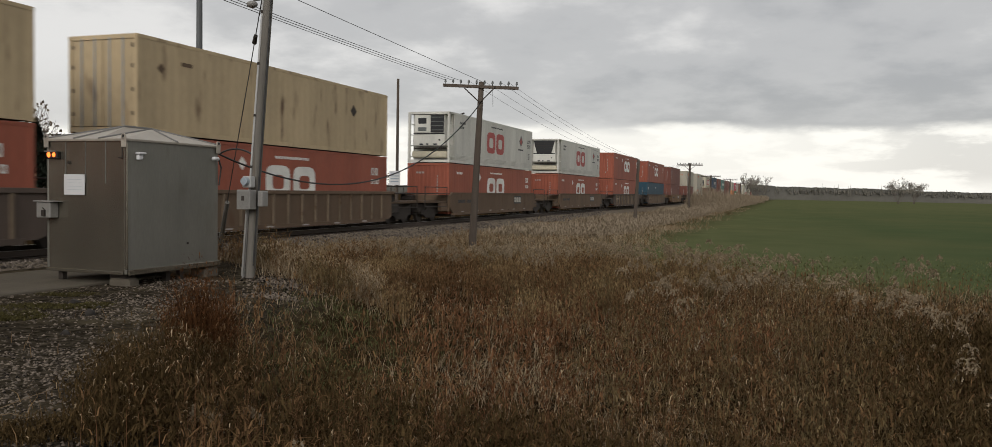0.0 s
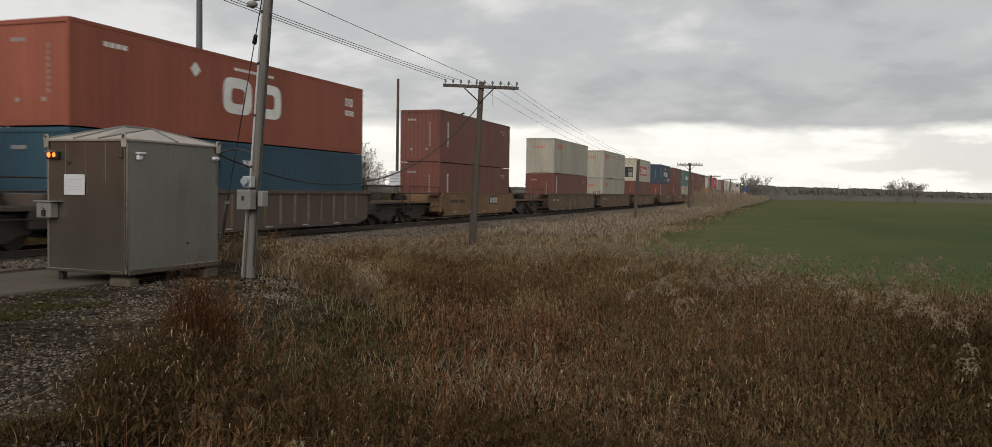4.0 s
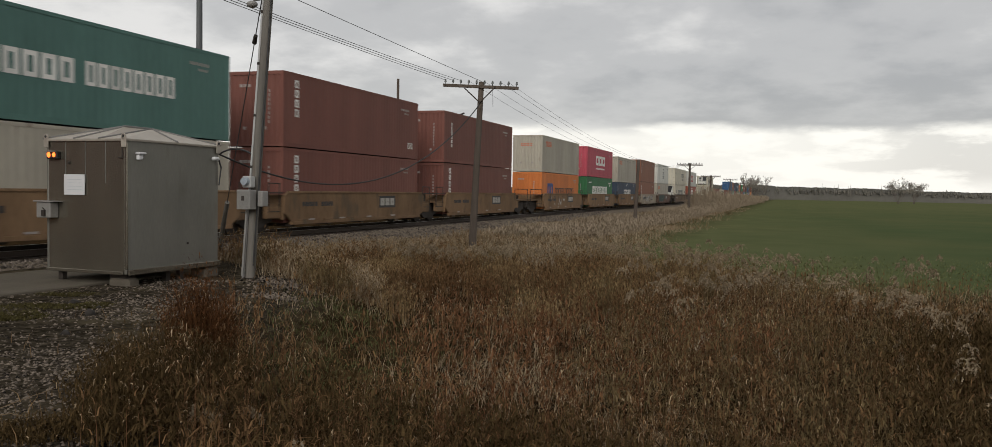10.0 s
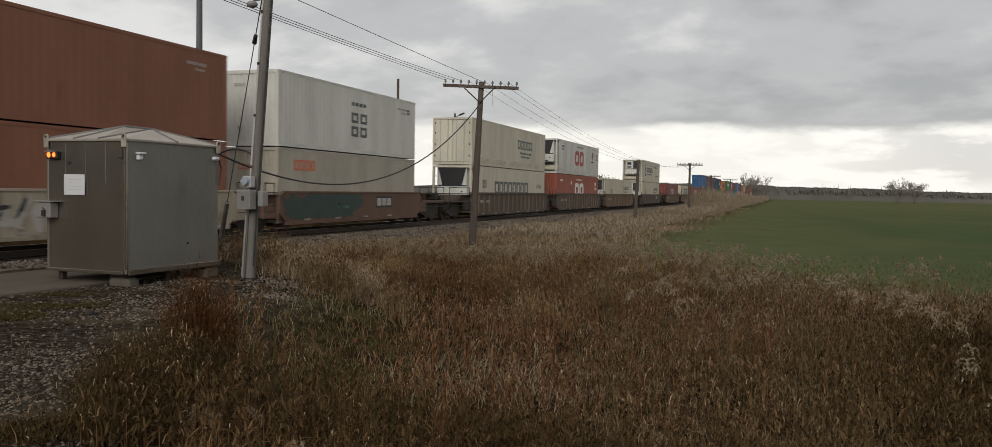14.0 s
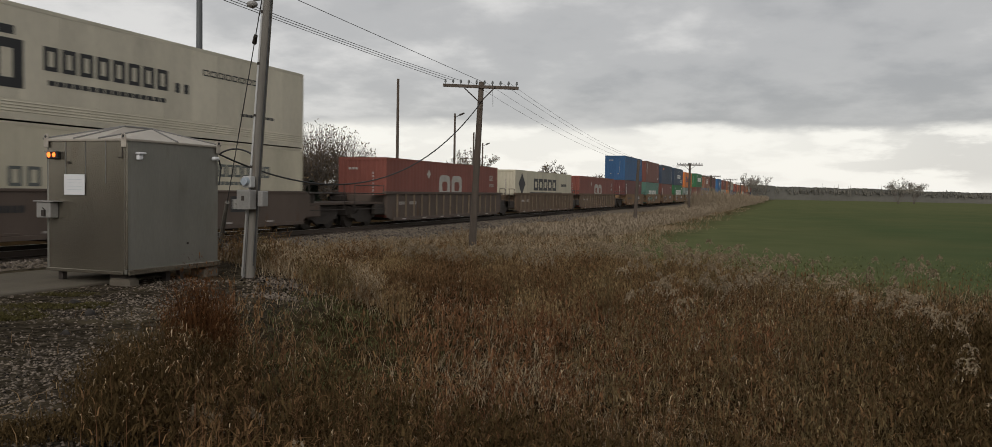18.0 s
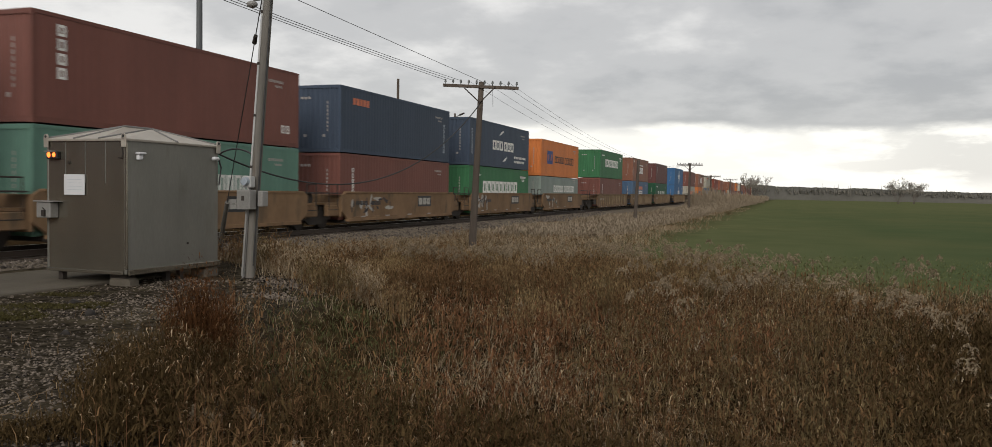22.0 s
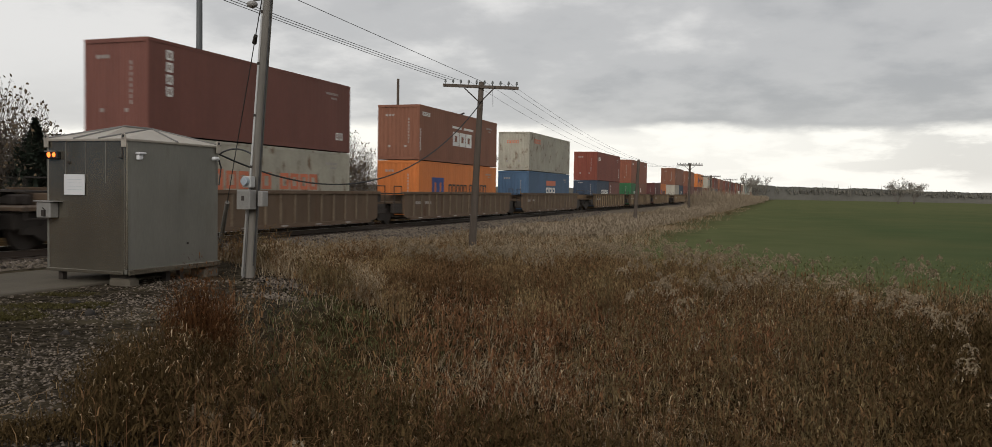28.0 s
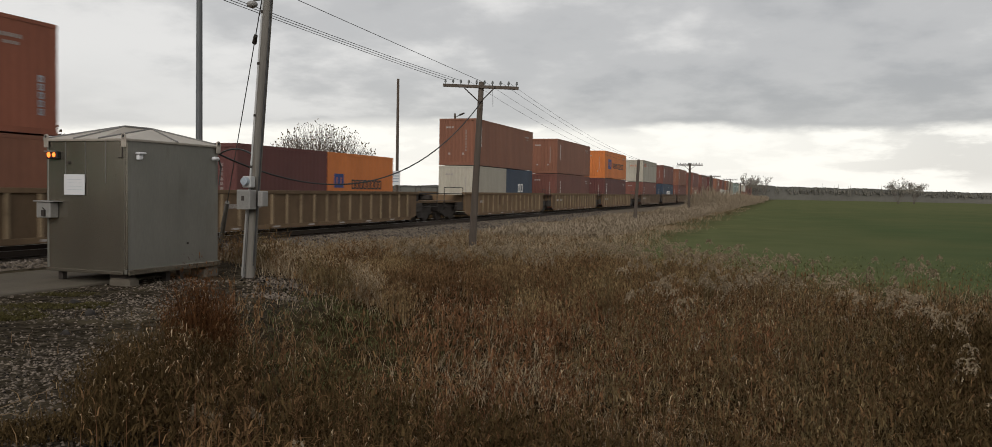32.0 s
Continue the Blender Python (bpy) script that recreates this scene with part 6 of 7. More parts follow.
def make_far_woods():
    """Leafless woods along the horizon: ragged ridges one behind another."""
    g = np.random.default_rng(5)
    parts, twigs = [], []
    for x0, x1, y0, deep, xs, hs in ((-70, 640, 480, 24, (-70, -45, 60, 140, 300), (9.2, 8.8, 7.2, 4.7, 4.2)), (-80, 640, 540, 30, (-70, -45, 60, 140, 300), (10.2, 9.8, 7.8, 5.1, 4.6)),
                                     (-620, -60, 520, 60, (-620, -60), (5, 6)), (-620, -60, 640, 60, (-620, -60), (6, 7))):
        x = np.arange(x0, x1, 0.6)
        n = len(x)
        wob = np.sin(x * 0.11) * np.sin(x * 0.037 + y0) + 0.5 * np.sin(x * 0.31 + y0)
        h = np.interp(x, xs, hs) * (0.88 + 0.05 * wob + 0.05 * g.random(n))
        y = y0 + deep * 0.5 * np.sin(x * 0.021 + y0)
        co = np.stack([np.stack([x, y, np.full(n, -0.9)], 1), np.stack([x, y + 1.0, h - 0.9], 1), np.stack([x, y + 4.0, np.full(n, -0.9)], 1)], 1).reshape(-1, 3)
        i = np.arange(n - 1)[:, None] * 3
        loops = np.concatenate([(i + np.array([0, 3, 4, 1])), (i + np.array([1, 4, 5, 2]))], 1).ravel()
        parts.append((co, loops, np.arange(2 * (n - 1)) * 4))
        # crowns of single trees standing up from the mass
        k = (g.random(n) < 0.8) & (x > -75) & (x < 330)
        m = int(k.sum())
        for _ in range(3):
            base = np.stack([x[k] + g.normal(0, .5, m), y[k] + g.uniform(-1, 1, m), h[k] * g.uniform(.45, .8, m) - 0.9], 1)
            twigs.append(blades(base, h[k] * g.uniform(.14, .30, m), g.uniform(.4, 1.1, m), g.uniform(0, 6.283, m), g.uniform(0, .25, m)))
    # a few taller thin crowns and spires
    x = np.concatenate([g.uniform(15, 60, 10), g.uniform(75, 130, 24)])
    base = np.stack([x, np.full(34, 476.0), np.full(34, 2.0)], 1)
    twigs.append(blades(base, np.interp(x, [0, 60, 75, 130], [7.5, 6.8, 4.0, 3.0]) * g.uniform(.7, 1.1, 34), np.where(x < 70, .35, 1.6), g.uniform(0, 6.283, 34), g.uniform(0, .15, 34)))
    tagged(shared("far_crowns", raw_mesh("far_crowns", *join_arrays(twigs)), FARCROWN), "ragged bare crowns above the far woods", "woods", kind="stuff")
    ob = shared("far_woods", raw_mesh("far_woods", *join_arrays(parts)), FARWOOD)
    tagged(ob, "grey-brown leafless woods along the horizon", "woods", kind="stuff")


make_far_woods()


# ---- weeds, grass and stones ----
def scatter(g, n, x0, x1, y0, y1, keep):
    x, y = g.uniform(x0, x1, n), g.uniform(y0, y1, n)
    k = keep(x, y) > g.random(n)
    x, y = x[k], y[k]
    return np.stack([x, y, ground_z(x, y) - 0.02], 1)


def verge(x, y):
    """1 where weeds grow: right of the pad, left of the field, off the ballast."""
    off_pad = smooth(-0.1, 1.2, x - pad_edge(y)) * (y < 16) + (y >= 16) * 1.0
    off_bed = smooth(TRACK_X + 2.0, TRACK_X + 3.6, x)
    return off_pad * off_bed * (1 - in_field(x, y)) * (1 - 0.9 * spots(x, y, BARE))


def in_field(x, y):
    return smooth(-9.2, -4.6, x + 0.7 * np.sin(y * 0.3)) * smooth(22.5, 27.5, y + 0.45 * x + 0.8 * np.sin(x * 0.9))


def patch(x, y, s, k):
    """Slow variation over the verge, 0 to 1."""
    v = np.sin(x * s + k) + np.sin(y * s * 1.3 + 2.1 * k) + np.sin((x + y) * s * 0.7 + k * 0.6) + np.sin((x - 1.7 * y) * s * 0.45 - k)
    return np.clip(0.5 + v / 5.0, 0, 1)


def clump(x, y):
    """Tufts a hand or two across with bare gaps between, 0.15 to 1."""
    v = np.sin(x * 7.1 + 1.3 * np.sin(y * 2.3)) + np.sin(y * 6.3 + 1.7 * np.sin(x * 1.9)) + np.sin((x + y) * 4.1 + np.sin(x * 3.1)) + np.sin((x - y) * 2.7 + 2.0)
    return 0.15 + 0.85 * smooth(-0.9, 1.5, v)


def mown(x, y):
    """1 on the strip of low pale grass behind the tall weeds, towards the track."""
    return smooth(21.5, 25.5, y - 0.25 * (x + 6) + 0.8 * np.sin(x * 0.8)) * (x < 3)


def zones():
    """Boxes over the verge, thinner with distance: x0, x1, y0, y1, tufts a square metre, scale."""
    return ((2.5, 14, -9, 2.2, 60, 1.3), (-9, 9, 2.2, 8, 520, 0.95), (-12, 13, 8, 15, 250, 1.2), (-17, 22, 15, 28, 110, 1.5), (-17, 2, 28, 60, 130, 1.9), (-17, -2, 60, 150, 14, 4.5))


def spots(x, y, list_):
    """Soft round patches: x, y, radius."""
    v = np.zeros_like(x)
    for a, b, r in list_:
        v = np.maximum(v, np.exp(-(((x - a) ** 2 + (y - b) ** 2) / r ** 2)))
    return v


BARE = ((-9.1, 13.5, 0.6), (-8.5, 12.9, 0.45), (-7.9, 11.6, 0.35))
DIRT = ((-10.2, 9.0, 0.7), (-10.8, 9.7, 0.75), (-10.9, 8.6, 0.8), (-10.6, 10.6, 0.65), (-9.8, 10.9, 0.5), (-9.1, 11.2, 0.5), (-9.7, 7.9, 0.5))
RUSSET = ((-5.45, 6.8, 0.45), (-5.2, 7.3, 0.4), (-5.7, 7.2, 0.4), (3.0, 11.0, 2.6), (1.5, 17.0, 2.5), (-1.0, 11.0, 1.6), (-5.5, 17.0, 2.6))
RUSTY = ((-4.5, 13.4, 2.0), (-3.4, 11.3, 1.8), (-3.6, 15.8, 2.0), (-4.2, 9.7, 1.0), (-2.3, 9.3, 1.4), (-6.4, 16.6, 1.6), (-1.2, 13.0, 1.8), (-2.9, 7.4, 0.9))
LOW = ((-7.2, 11.2, 1.3), (-6.3, 9.3, 1.0), (-8.8, 14.2, 1.4), (-6.8, 13.2, 1.3), (-10.2, 16.6, 1.3))
GREENS = ((-5.0, 8.4, 1.2), (-5.9, 10.3, 1.3), (-4.1, 7.0, 0.85), (-6.7, 12.2, 1.0), (-1.6, 6.2, 0.6))
PALES = ((-10.4, 16.9, 0.9), (-8.6, 14.5, 0.55), (-3.0, 9.5, 1.4), (-1.0, 7.6, 0.9), (-0.6, 22.0, 2.0), (-13.0, 24.0, 3.0))
PLUMES = ((-1.3, 15.6, 0.7), (-9.3, 19.4, 0.8), (-6.9, 20.5, 0.8), (1.6, 15.4, 0.8), (2.5, 17.5, 1.2), (-2.9, 17.3, 0.7), (-8.5, 21.0, 1.2), (-5.0, 22.0, 1.2))


def make_verge():
    g = np.random.default_rng(21)
    straw, pale, red, brown, rust, fluff, fresh, fleck, moss = [], [], [], [], [], [], [], [], []
    for x0, x1, y0, y1, dens, sc in zones():
        area = (x1 - x0) * (y1 - y0)
        n = int(area * dens)
        # matted dry grass
        p = scatter(g, n, x0, x1, y0, y1, lambda x, y: verge(x, y) * clump(x, y) * (0.3 + 0.7 * patch(x, y, 0.5, 1)) * (0.08 + 0.92 * smooth(5.0, 11, y)) * (1 - 0.45 * mown(x, y)) * (1 - 0.75 * spots(x, y, GREENS)) * (1 - 0.55 * spots(x, y, RUSTY)) * (1 - 0.5 * spots(x, y, LOW)))
        k = len(p)
        straw.append(blades(p, g.uniform(.10, .40, k) * (1 + 0.15 * (sc - 1)) * (1 - 0.45 * spots(p[:, 0], p[:, 1], LOW)), g.uniform(.005, .011, k) * sc, g.uniform(0, 6.283, k), g.uniform(.3, 2.0, k)))
        # pale grass thickens with distance: bleached stems, and haze laid on as paleness
        p = scatter(g, int(n * 0.7), x0, x1, y0, y1, lambda x, y: verge(x, y) * np.maximum(0.42 * patch(x, y, 0.6, 4) ** 1.5 * smooth(4, 13, y) + 0.25 * smooth(12, 22, y) + (0.9 - 0.45 * smooth(27, 36, y)) * mown(x, y), np.maximum(spots(x, y, PALES), 0.45 * spots(x, y, LOW))) * (1 - 0.6 * spots(x, y, GREENS)))
        k = len(p)
        pale.append(blades(p, g.uniform(.14, .42, k) * (1 - 0.5 * spots(p[:, 0], p[:, 1], LOW)), g.uniform(.004, .008, k) * sc, g.uniform(0, 6.283, k), g.uniform(.4, 2.2, k)))
        # weed stalks with withered leaves
        st = scatter(g, int(n * 0.36), x0, x1, y0, y1, lambda x, y: verge(x, y) * (0.35 + 0.65 * clump(x + 3, y + 1)) * np.maximum(np.maximum(0.22 + 0.55 * patch(x, y, 0.42, 2.5), spots(x, y, RUSSET)), 0.75 * spots(x, y, RUSTY)) * (1 - 0.97 * spots(x, y, GREENS)) * (1 - 0.85 * spots(x, y, LOW)) * (1 - 0.88 * mown(x, y)))
        k = len(st)
        tall = np.maximum(spots(st[:, 0], st[:, 1], RUSSET[:3]), spots(st[:, 0], st[:, 1], PLUMES) * 0.6)
        h = g.uniform(.28, .78, k) * (0.75 + 0.3 * patch(st[:, 0], st[:, 1], 0.7, 3)) * (1 + 0.45 * tall) * (1 - 0.45 * mown(st[:, 0], st[:, 1]))
        az, ln = g.uniform(0, 6.283, k), g.uniform(0, .32, k)
        red.append(blades(st, h, g.uniform(.004, .008, k) * sc, az, ln))
        big = 0.92 if sc < 1 else 1.4
        m = 9 if sc < 1 else 7 if sc < 1.4 else 5
        t = g.uniform(.3, 1.0, (k, m))
        dirn = np.stack([np.cos(az), np.sin(az)], 1)

        def along(t_, k_=slice(None)):
            q_ = np.repeat(st[k_][:, None, :], t_.shape[1], 1)
            q_[:, :, :2] += dirn[k_][:, None, :] * (h * ln)[k_][:, None, None] * (t_ ** 1.6)[:, :, None]
            q_[:, :, 2] += h[k_][:, None] * t_ * (1 - .25 * ln[k_][:, None])
            return q_.reshape(-1, 3)

        lp = along(t) + g.normal(0, .012, (k * m, 3))
        q = len(lp)
        ruddy = np.repeat(spots(st[:, 0], st[:, 1], RUSTY) > g.uniform(.2, .75, k), m)
        for to, w in ((brown, ~ruddy), (rust, ruddy)):
            q = int(w.sum())
            to.append(blades(lp[w], g.uniform(.025, .085, q) * big, g.uniform(.006, .015, q) * sc * big, g.uniform(0, 6.283, q), g.uniform(.5, 2.4, q)))
        # curled pale leaves on the upper stalks
        some = g.random(k) < (0.16 + 0.5 * smooth(0.45, 0.75, patch(st[:, 0], st[:, 1], 1.1, 3.3))) * (1 - 0.6 * smooth(14, 24, st[:, 1])) * (0.3 + 0.7 * smooth(4.2, 6.5, st[:, 1]))
        t = g.uniform(.55, 1.0, (int(some.sum()), 3))
        lp = along(t, some)
        q = len(lp)
        fleck.append(curls(lp, g.uniform(.03, .075, q) * (1 if sc < 1 else 1.2), g.uniform(.005, .011, q) * (1 if sc < 1 else 1.3), g.uniform(0, 6.283, q), g.uniform(.2, 1.5, q), g.uniform(.6, 1.9, q)))
        # pale fluffy plumes on part of the stalks
        hd = g.random(k) < 0.006 + 0.024 * smooth(7, 12, st[:, 1]) + 0.45 * spots(st[:, 0], st[:, 1], PLUMES)
        s2, h2, a2, l2 = st[hd], h[hd], az[hd], ln[hd]
        m = 24 if sc < 1.4 else 14
        k2 = len(s2)
        t = g.uniform(0, 1, (k2, m))
        hp = np.repeat(s2[:, None, :], m, 1)
        d2 = np.stack([np.cos(a2), np.sin(a2)], 1)
        hp[:, :, :2] += d2[:, None, :] * ((h2 * l2)[:, None] + t * 0.09)[:, :, None]
        hp[:, :, 2] += (h2 * (1 - .25 * l2))[:, None] - 0.14 + 0.2 * t - 0.08 * t ** 2
        hp += g.normal(0, 0.02, hp.shape)
        hp = hp.reshape(-1, 3)
        q = len(hp)
        fluff.append(blades(hp, g.uniform(.015, .045, q), g.uniform(.007, .016, q) * sc, g.uniform(0, 6.283, q), g.uniform(.2, 1.8, q)))
        # low green grass
        p = scatter(g, int(n * 1.1), x0, x1, y0, y1, lambda x, y: verge(x, y) * (spots(x, y, GREENS) + 0.06))
        k = len(p)
        fresh.append(blades(p, g.uniform(.06, .17, k), g.uniform(.005, .009, k) * sc, g.uniform(0, 6.283, k), g.uniform(.4, 1.9, k)))
        # thin tufts straying on to the gravel
        p = scatter(g, int(n * 0.04), x0, x1, y0, min(y1, 19), lambda x, y: smooth(-2.6, -0.2, x - pad_edge(y)) * (1 - smooth(0, .8, x - pad_edge(y))) * smooth(0.45, 0.7, patch(x, y, 2.0, 5)) * (x > TRACK_X + 3)) if y0 < 19 else np.zeros((0, 3))
        k = len(p)
        if k:
            straw.append(blades(p, g.uniform(.06, .3, k), g.uniform(.005, .01, k) * sc, g.uniform(0, 6.283, k), g.uniform(.3, 1.5, k)))
    # feathery pale grass on the bank beside the utility pole
    for x, y, r, n in ((-10.4, 16.9, 1.3, 2200), (-9.4, 14.6, 0.8, 600), (-12.2, 20.6, 1.5, 2200), (-7.6, 14.2, 0.5, 600), (-13.2, 25.0, 1.8, 1500)):
        px, py = x + g.normal(0, r * .55, n), y + g.normal(0, r * .55, n)
        p = np.stack([px, py, ground_z(px, py)], 1)
        for to, k in ((pale, slice(0, n // 2)), (straw, slice(n // 2, n * 2 // 3))):
            q = p[k]
            j = len(q)
            to.append(blades(q, g.uniform(.2, .7, j), g.uniform(.006, .011, j), g.uniform(0, 6.283, j), g.uniform(.3, 1.8, j)))
        q = p[n * 2 // 3:n * 2 // 3 + n // 10]
        q = np.repeat(q, 14, 0) + g.normal(0, 1, (len(q) * 14, 3)) * np.array([.05, .05, .1])
        q[:, 2] += .5
        j = len(q)
        pale.append(blades(q, g.uniform(.02, .07, j), g.uniform(.006, .014, j), g.uniform(0, 6.283, j), g.uniform(.3, 2.0, j)))
    # moss and thin grass on the pad
    p = scatter(g, 40000, -11.4, -9.0, 7.2, 10.8, lambda x, y: 0.5 * smooth(0.16, 0.7, spots(x, y, ((-10.2, 9.0, 0.8), (-9.7, 8.1, 0.55), (-9.7, 9.4, 0.4), (-10.8, 10.2, 0.5))) * (0.1 + 1.7 * patch(x, y, 5.2, 1) * patch(x, y, 2.3, 4))))
    p[:, 2] += 0.015
    k = len(p)
    moss.append(blades(p, g.uniform(.015, .045, k), g.uniform(.010, .022, k), g.uniform(0, 6.283, k), g.uniform(.6, 2.2, k)))
    for name, arr, m, label in (("dry_grass", straw, STRAW, "dense matted dry tan grass on the verge"), ("bleached_grass", pale, STRAWPALE, "thin pale bleached grass stems"),
                                ("weed_stalks", red, WEEDRED, "upright russet weed stalks among the grass"), ("weed_leaves", brown, WEEDBROWN, "withered brown leaves on weed stalks"),
                                ("russet_leaves", rust, RUSTLEAF, "withered russet leaves on a dense weed stand"), ("leaf_tips", fleck, LEAFTIP, "curled pale leaf tips on dry weeds"),
                                ("seed_heads", fluff, FLUFF, "grey fluffy seed heads on tall weeds"), ("green_grass", fresh, FRESH, "low green grass at the pad's edge"), ("moss", moss, MOSS, "dull green moss on the gravel beside the slab")):
        ob = shared(name, raw_mesh(name, *join_arrays(arr)), m)
        tagged(ob, label, "grass" if "grass" in name else "moss" if name == "moss" else "weeds", kind="stuff")


make_verge()


def make_bushes():
    """Dense dark weed bushes at the pad's edge, and tall tufts of pale grass."""
    g = np.random.default_rng(63)
    for x, y, h, r, n, tone, label in ((-5.45, 6.75, 1.18, 0.30, 340, DARKBUSH, "dense dark russet weed bush at the gravel's edge"), (-5.75, 7.3, 0.8, 0.2, 120, DARKBUSH, "low russet weed bush at the gravel's edge"),
                                       (-5.15, 5.75, 0.66, 0.40, 300, OLIVE, "olive-brown weed bush with curled leaf tips"), (-4.62, 4.9, 0.62, 0.36, 300, OLIVE, "dark olive weed bush at the gravel's edge"),
                                       (-4.3, 4.55, 0.5, 0.32, 200, OLIVE, "dark olive weed bush at the gravel's edge"), (-4.75, 6.1, 0.55, 0.3, 180, OLIVE, "olive-brown weed bush with curled leaf tips"),
                                       (-4.8, 4.25, 0.14, 0.24, 90, OLIVE, "low dark tangle of weeds on the gravel")):
        z = float(ground_z(x, y))
        b = empty("weed_bush", pose(x, y, z))
        tagged(b, label, "bush", "weed bushes")
        rr, a = r * np.sqrt(g.random(n)), g.uniform(0, 6.283, n)
        p = np.stack([rr * np.cos(a), rr * np.sin(a), np.zeros(n)], 1)
        hh = h * g.uniform(.55, 1.0, n) * (1 - 0.45 * (rr / r) ** 2)
        shared("stem_mass", raw_mesh("stem_mass", *blades(p, hh, g.uniform(.004, .008, n), a + g.normal(0, .6, n), g.uniform(.05, .4, n))), tone, b)["kind"] = "stuff"
        m = 22
        t = g.uniform(.15, 1.0, (n, m))
        q = np.repeat(p[:, None, :], m, 1)
        q[:, :, 2] += hh[:, None] * t
        q[:, :, :2] += g.normal(0, .05, (n, m, 2)) + (p[:, None, :2] * 0.35 * t[:, :, None])
        q = q.reshape(-1, 3)
        k = len(q)
        shared("foliage", raw_mesh("foliage", *blades(q, g.uniform(.02, .055, k), g.uniform(.004, .009, k), g.uniform(0, 6.283, k), g.uniform(.4, 2.2, k))), tone, b, "withered leaves")
        top = q.reshape(n, m, 3)[t > 0.88]
        top = top[g.random(len(top)) < (0.09 if tone is OLIVE else 0.03)]
        k = len(top)
        shared("curled_foliage", raw_mesh("curled_foliage", *curls(top, g.uniform(.03, .08, k), g.uniform(.006, .013, k), g.uniform(0, 6.283, k), g.uniform(.2, 1.4, k), g.uniform(.6, 1.9, k))), LEAFTIP, b, "curled pale leaf tips")["kind"] = "stuff"
    # dark leafy goldenrod where the verge dips
    n = 3200
    x, y = g.normal(2.7, 0.9, n), g.uniform(4.5, 14.5, n)
    x = x + 0.06 * (y - 8)
    # and thinner along the nearest edge of the verge
    x, y = np.concatenate([x, g.uniform(-4.2, 2.4, 1500)]), np.concatenate([y, g.uniform(4.0, 7.4, 1500)])
    n = len(x)
    p = np.stack([x, y, ground_z(x, y)], 1)
    h, az, ln = g.uniform(.45, .9, n) * np.where(np.arange(n) < 3200, 1.0, 0.62), g.uniform(0, 6.283, n), g.uniform(.05, .4, n)
    q = np.repeat(p[:, None, :], 12, 1)
    t = g.uniform(.2, 1.0, (n, 12))
    q[:, :, 2] += h[:, None] * t
    q[:, :, :2] += g.normal(0, .035, (n, 12, 2))
    q = q.reshape(-1, 3)
    k = len(q)
    tagged(shared("goldenrod_leaves", raw_mesh("goldenrod_leaves", *join_arrays([blades(p, h, np.full(n, .007), az, ln), blades(q, g.uniform(.04, .1, k), g.uniform(.010, .018, k), g.uniform(0, 6.283, k), g.uniform(.4, 2.2, k))])), OLIVE), "dark olive withered goldenrod leaves", "weeds", kind="stuff")
    # olive weeds mixed through the eastern verge
    n = 5200
    x, y = g.uniform(-2.5, 7.5, n), 4.5 + 17 * g.random(n) ** 1.2
    keep = (patch(x, y, 0.9, 2) > 0.42) & (verge(x, y) > 0.5)
    x, y = x[keep], y[keep]
    n = len(x)
    p = np.stack([x, y, ground_z(x, y)], 1)
    h, az, ln = g.uniform(.35, .75, n), g.uniform(0, 6.283, n), g.uniform(.05, .5, n)
    t = g.uniform(.25, 1.0, (n, 10))
    q = np.repeat(p[:, None, :], 10, 1)
    q[:, :, 2] += h[:, None] * t
    q[:, :, :2] += g.normal(0, .045, (n, 10, 2))
    q = q.reshape(-1, 3)
    k = len(q)
    tagged(shared("olive_weeds", raw_mesh("olive_weeds", *join_arrays([blades(p, h, np.full(n, .006), az, ln), blades(q, g.uniform(.03, .09, k), g.uniform(.009, .017, k), g.uniform(0, 6.283, k), g.uniform(.4, 2.2, k))])), OLIVELIGHT), "olive-brown leafy weeds among dry grass", "weeds", kind="stuff")
    # clumps of taller weeds that break up the grass
    sets = {}
    for c in range(95):
        x0, y0, r = g.uniform(-13, -1.5), g.uniform(12.5, 24), g.uniform(.25, .8)
        x0 += 0.12 * max(0.0, 16 - y0)
        tone = (OLIVELIGHT, WEEDBROWN, TANWEED, TANWEED, WEEDBROWN)[c % 5]
        n = int(150 * r)
        x, y = x0 + g.normal(0, r * .5, n), y0 + g.normal(0, r * .5, n)
        keep = verge(x, y) > 0.4
        x, y = x[keep], y[keep]
        n = len(x)
        if not n:
            continue
        p = np.stack([x, y, ground_z(x, y)], 1)
        h = g.uniform(.5, .95, n) * g.uniform(.75, 1.1)
        az, ln = g.uniform(0, 6.283, n), g.uniform(.05, .4, n)
        t = g.uniform(.25, 1.0, (n, 12))
        q = np.repeat(p[:, None, :], 12, 1)
        q[:, :, 2] += h[:, None] * t
        q[:, :, :2] += g.normal(0, .06, (n, 12, 2))
        q = q.reshape(-1, 3)
        k = len(q)
        sets.setdefault(tone.name, (tone, []))[1].extend([blades(p, h, np.full(n, .009), az, ln), blades(q, g.uniform(.03, .10, k), g.uniform(.009, .02, k), g.uniform(0, 6.283, k), g.uniform(.4, 2.2, k))])
    for tone, arr in sets.values():
        tagged(shared("weed_clumps", raw_mesh("weed_clumps", *join_arrays(arr)), tone), "scattered clumps of taller withered weeds", "weeds", kind="stuff")
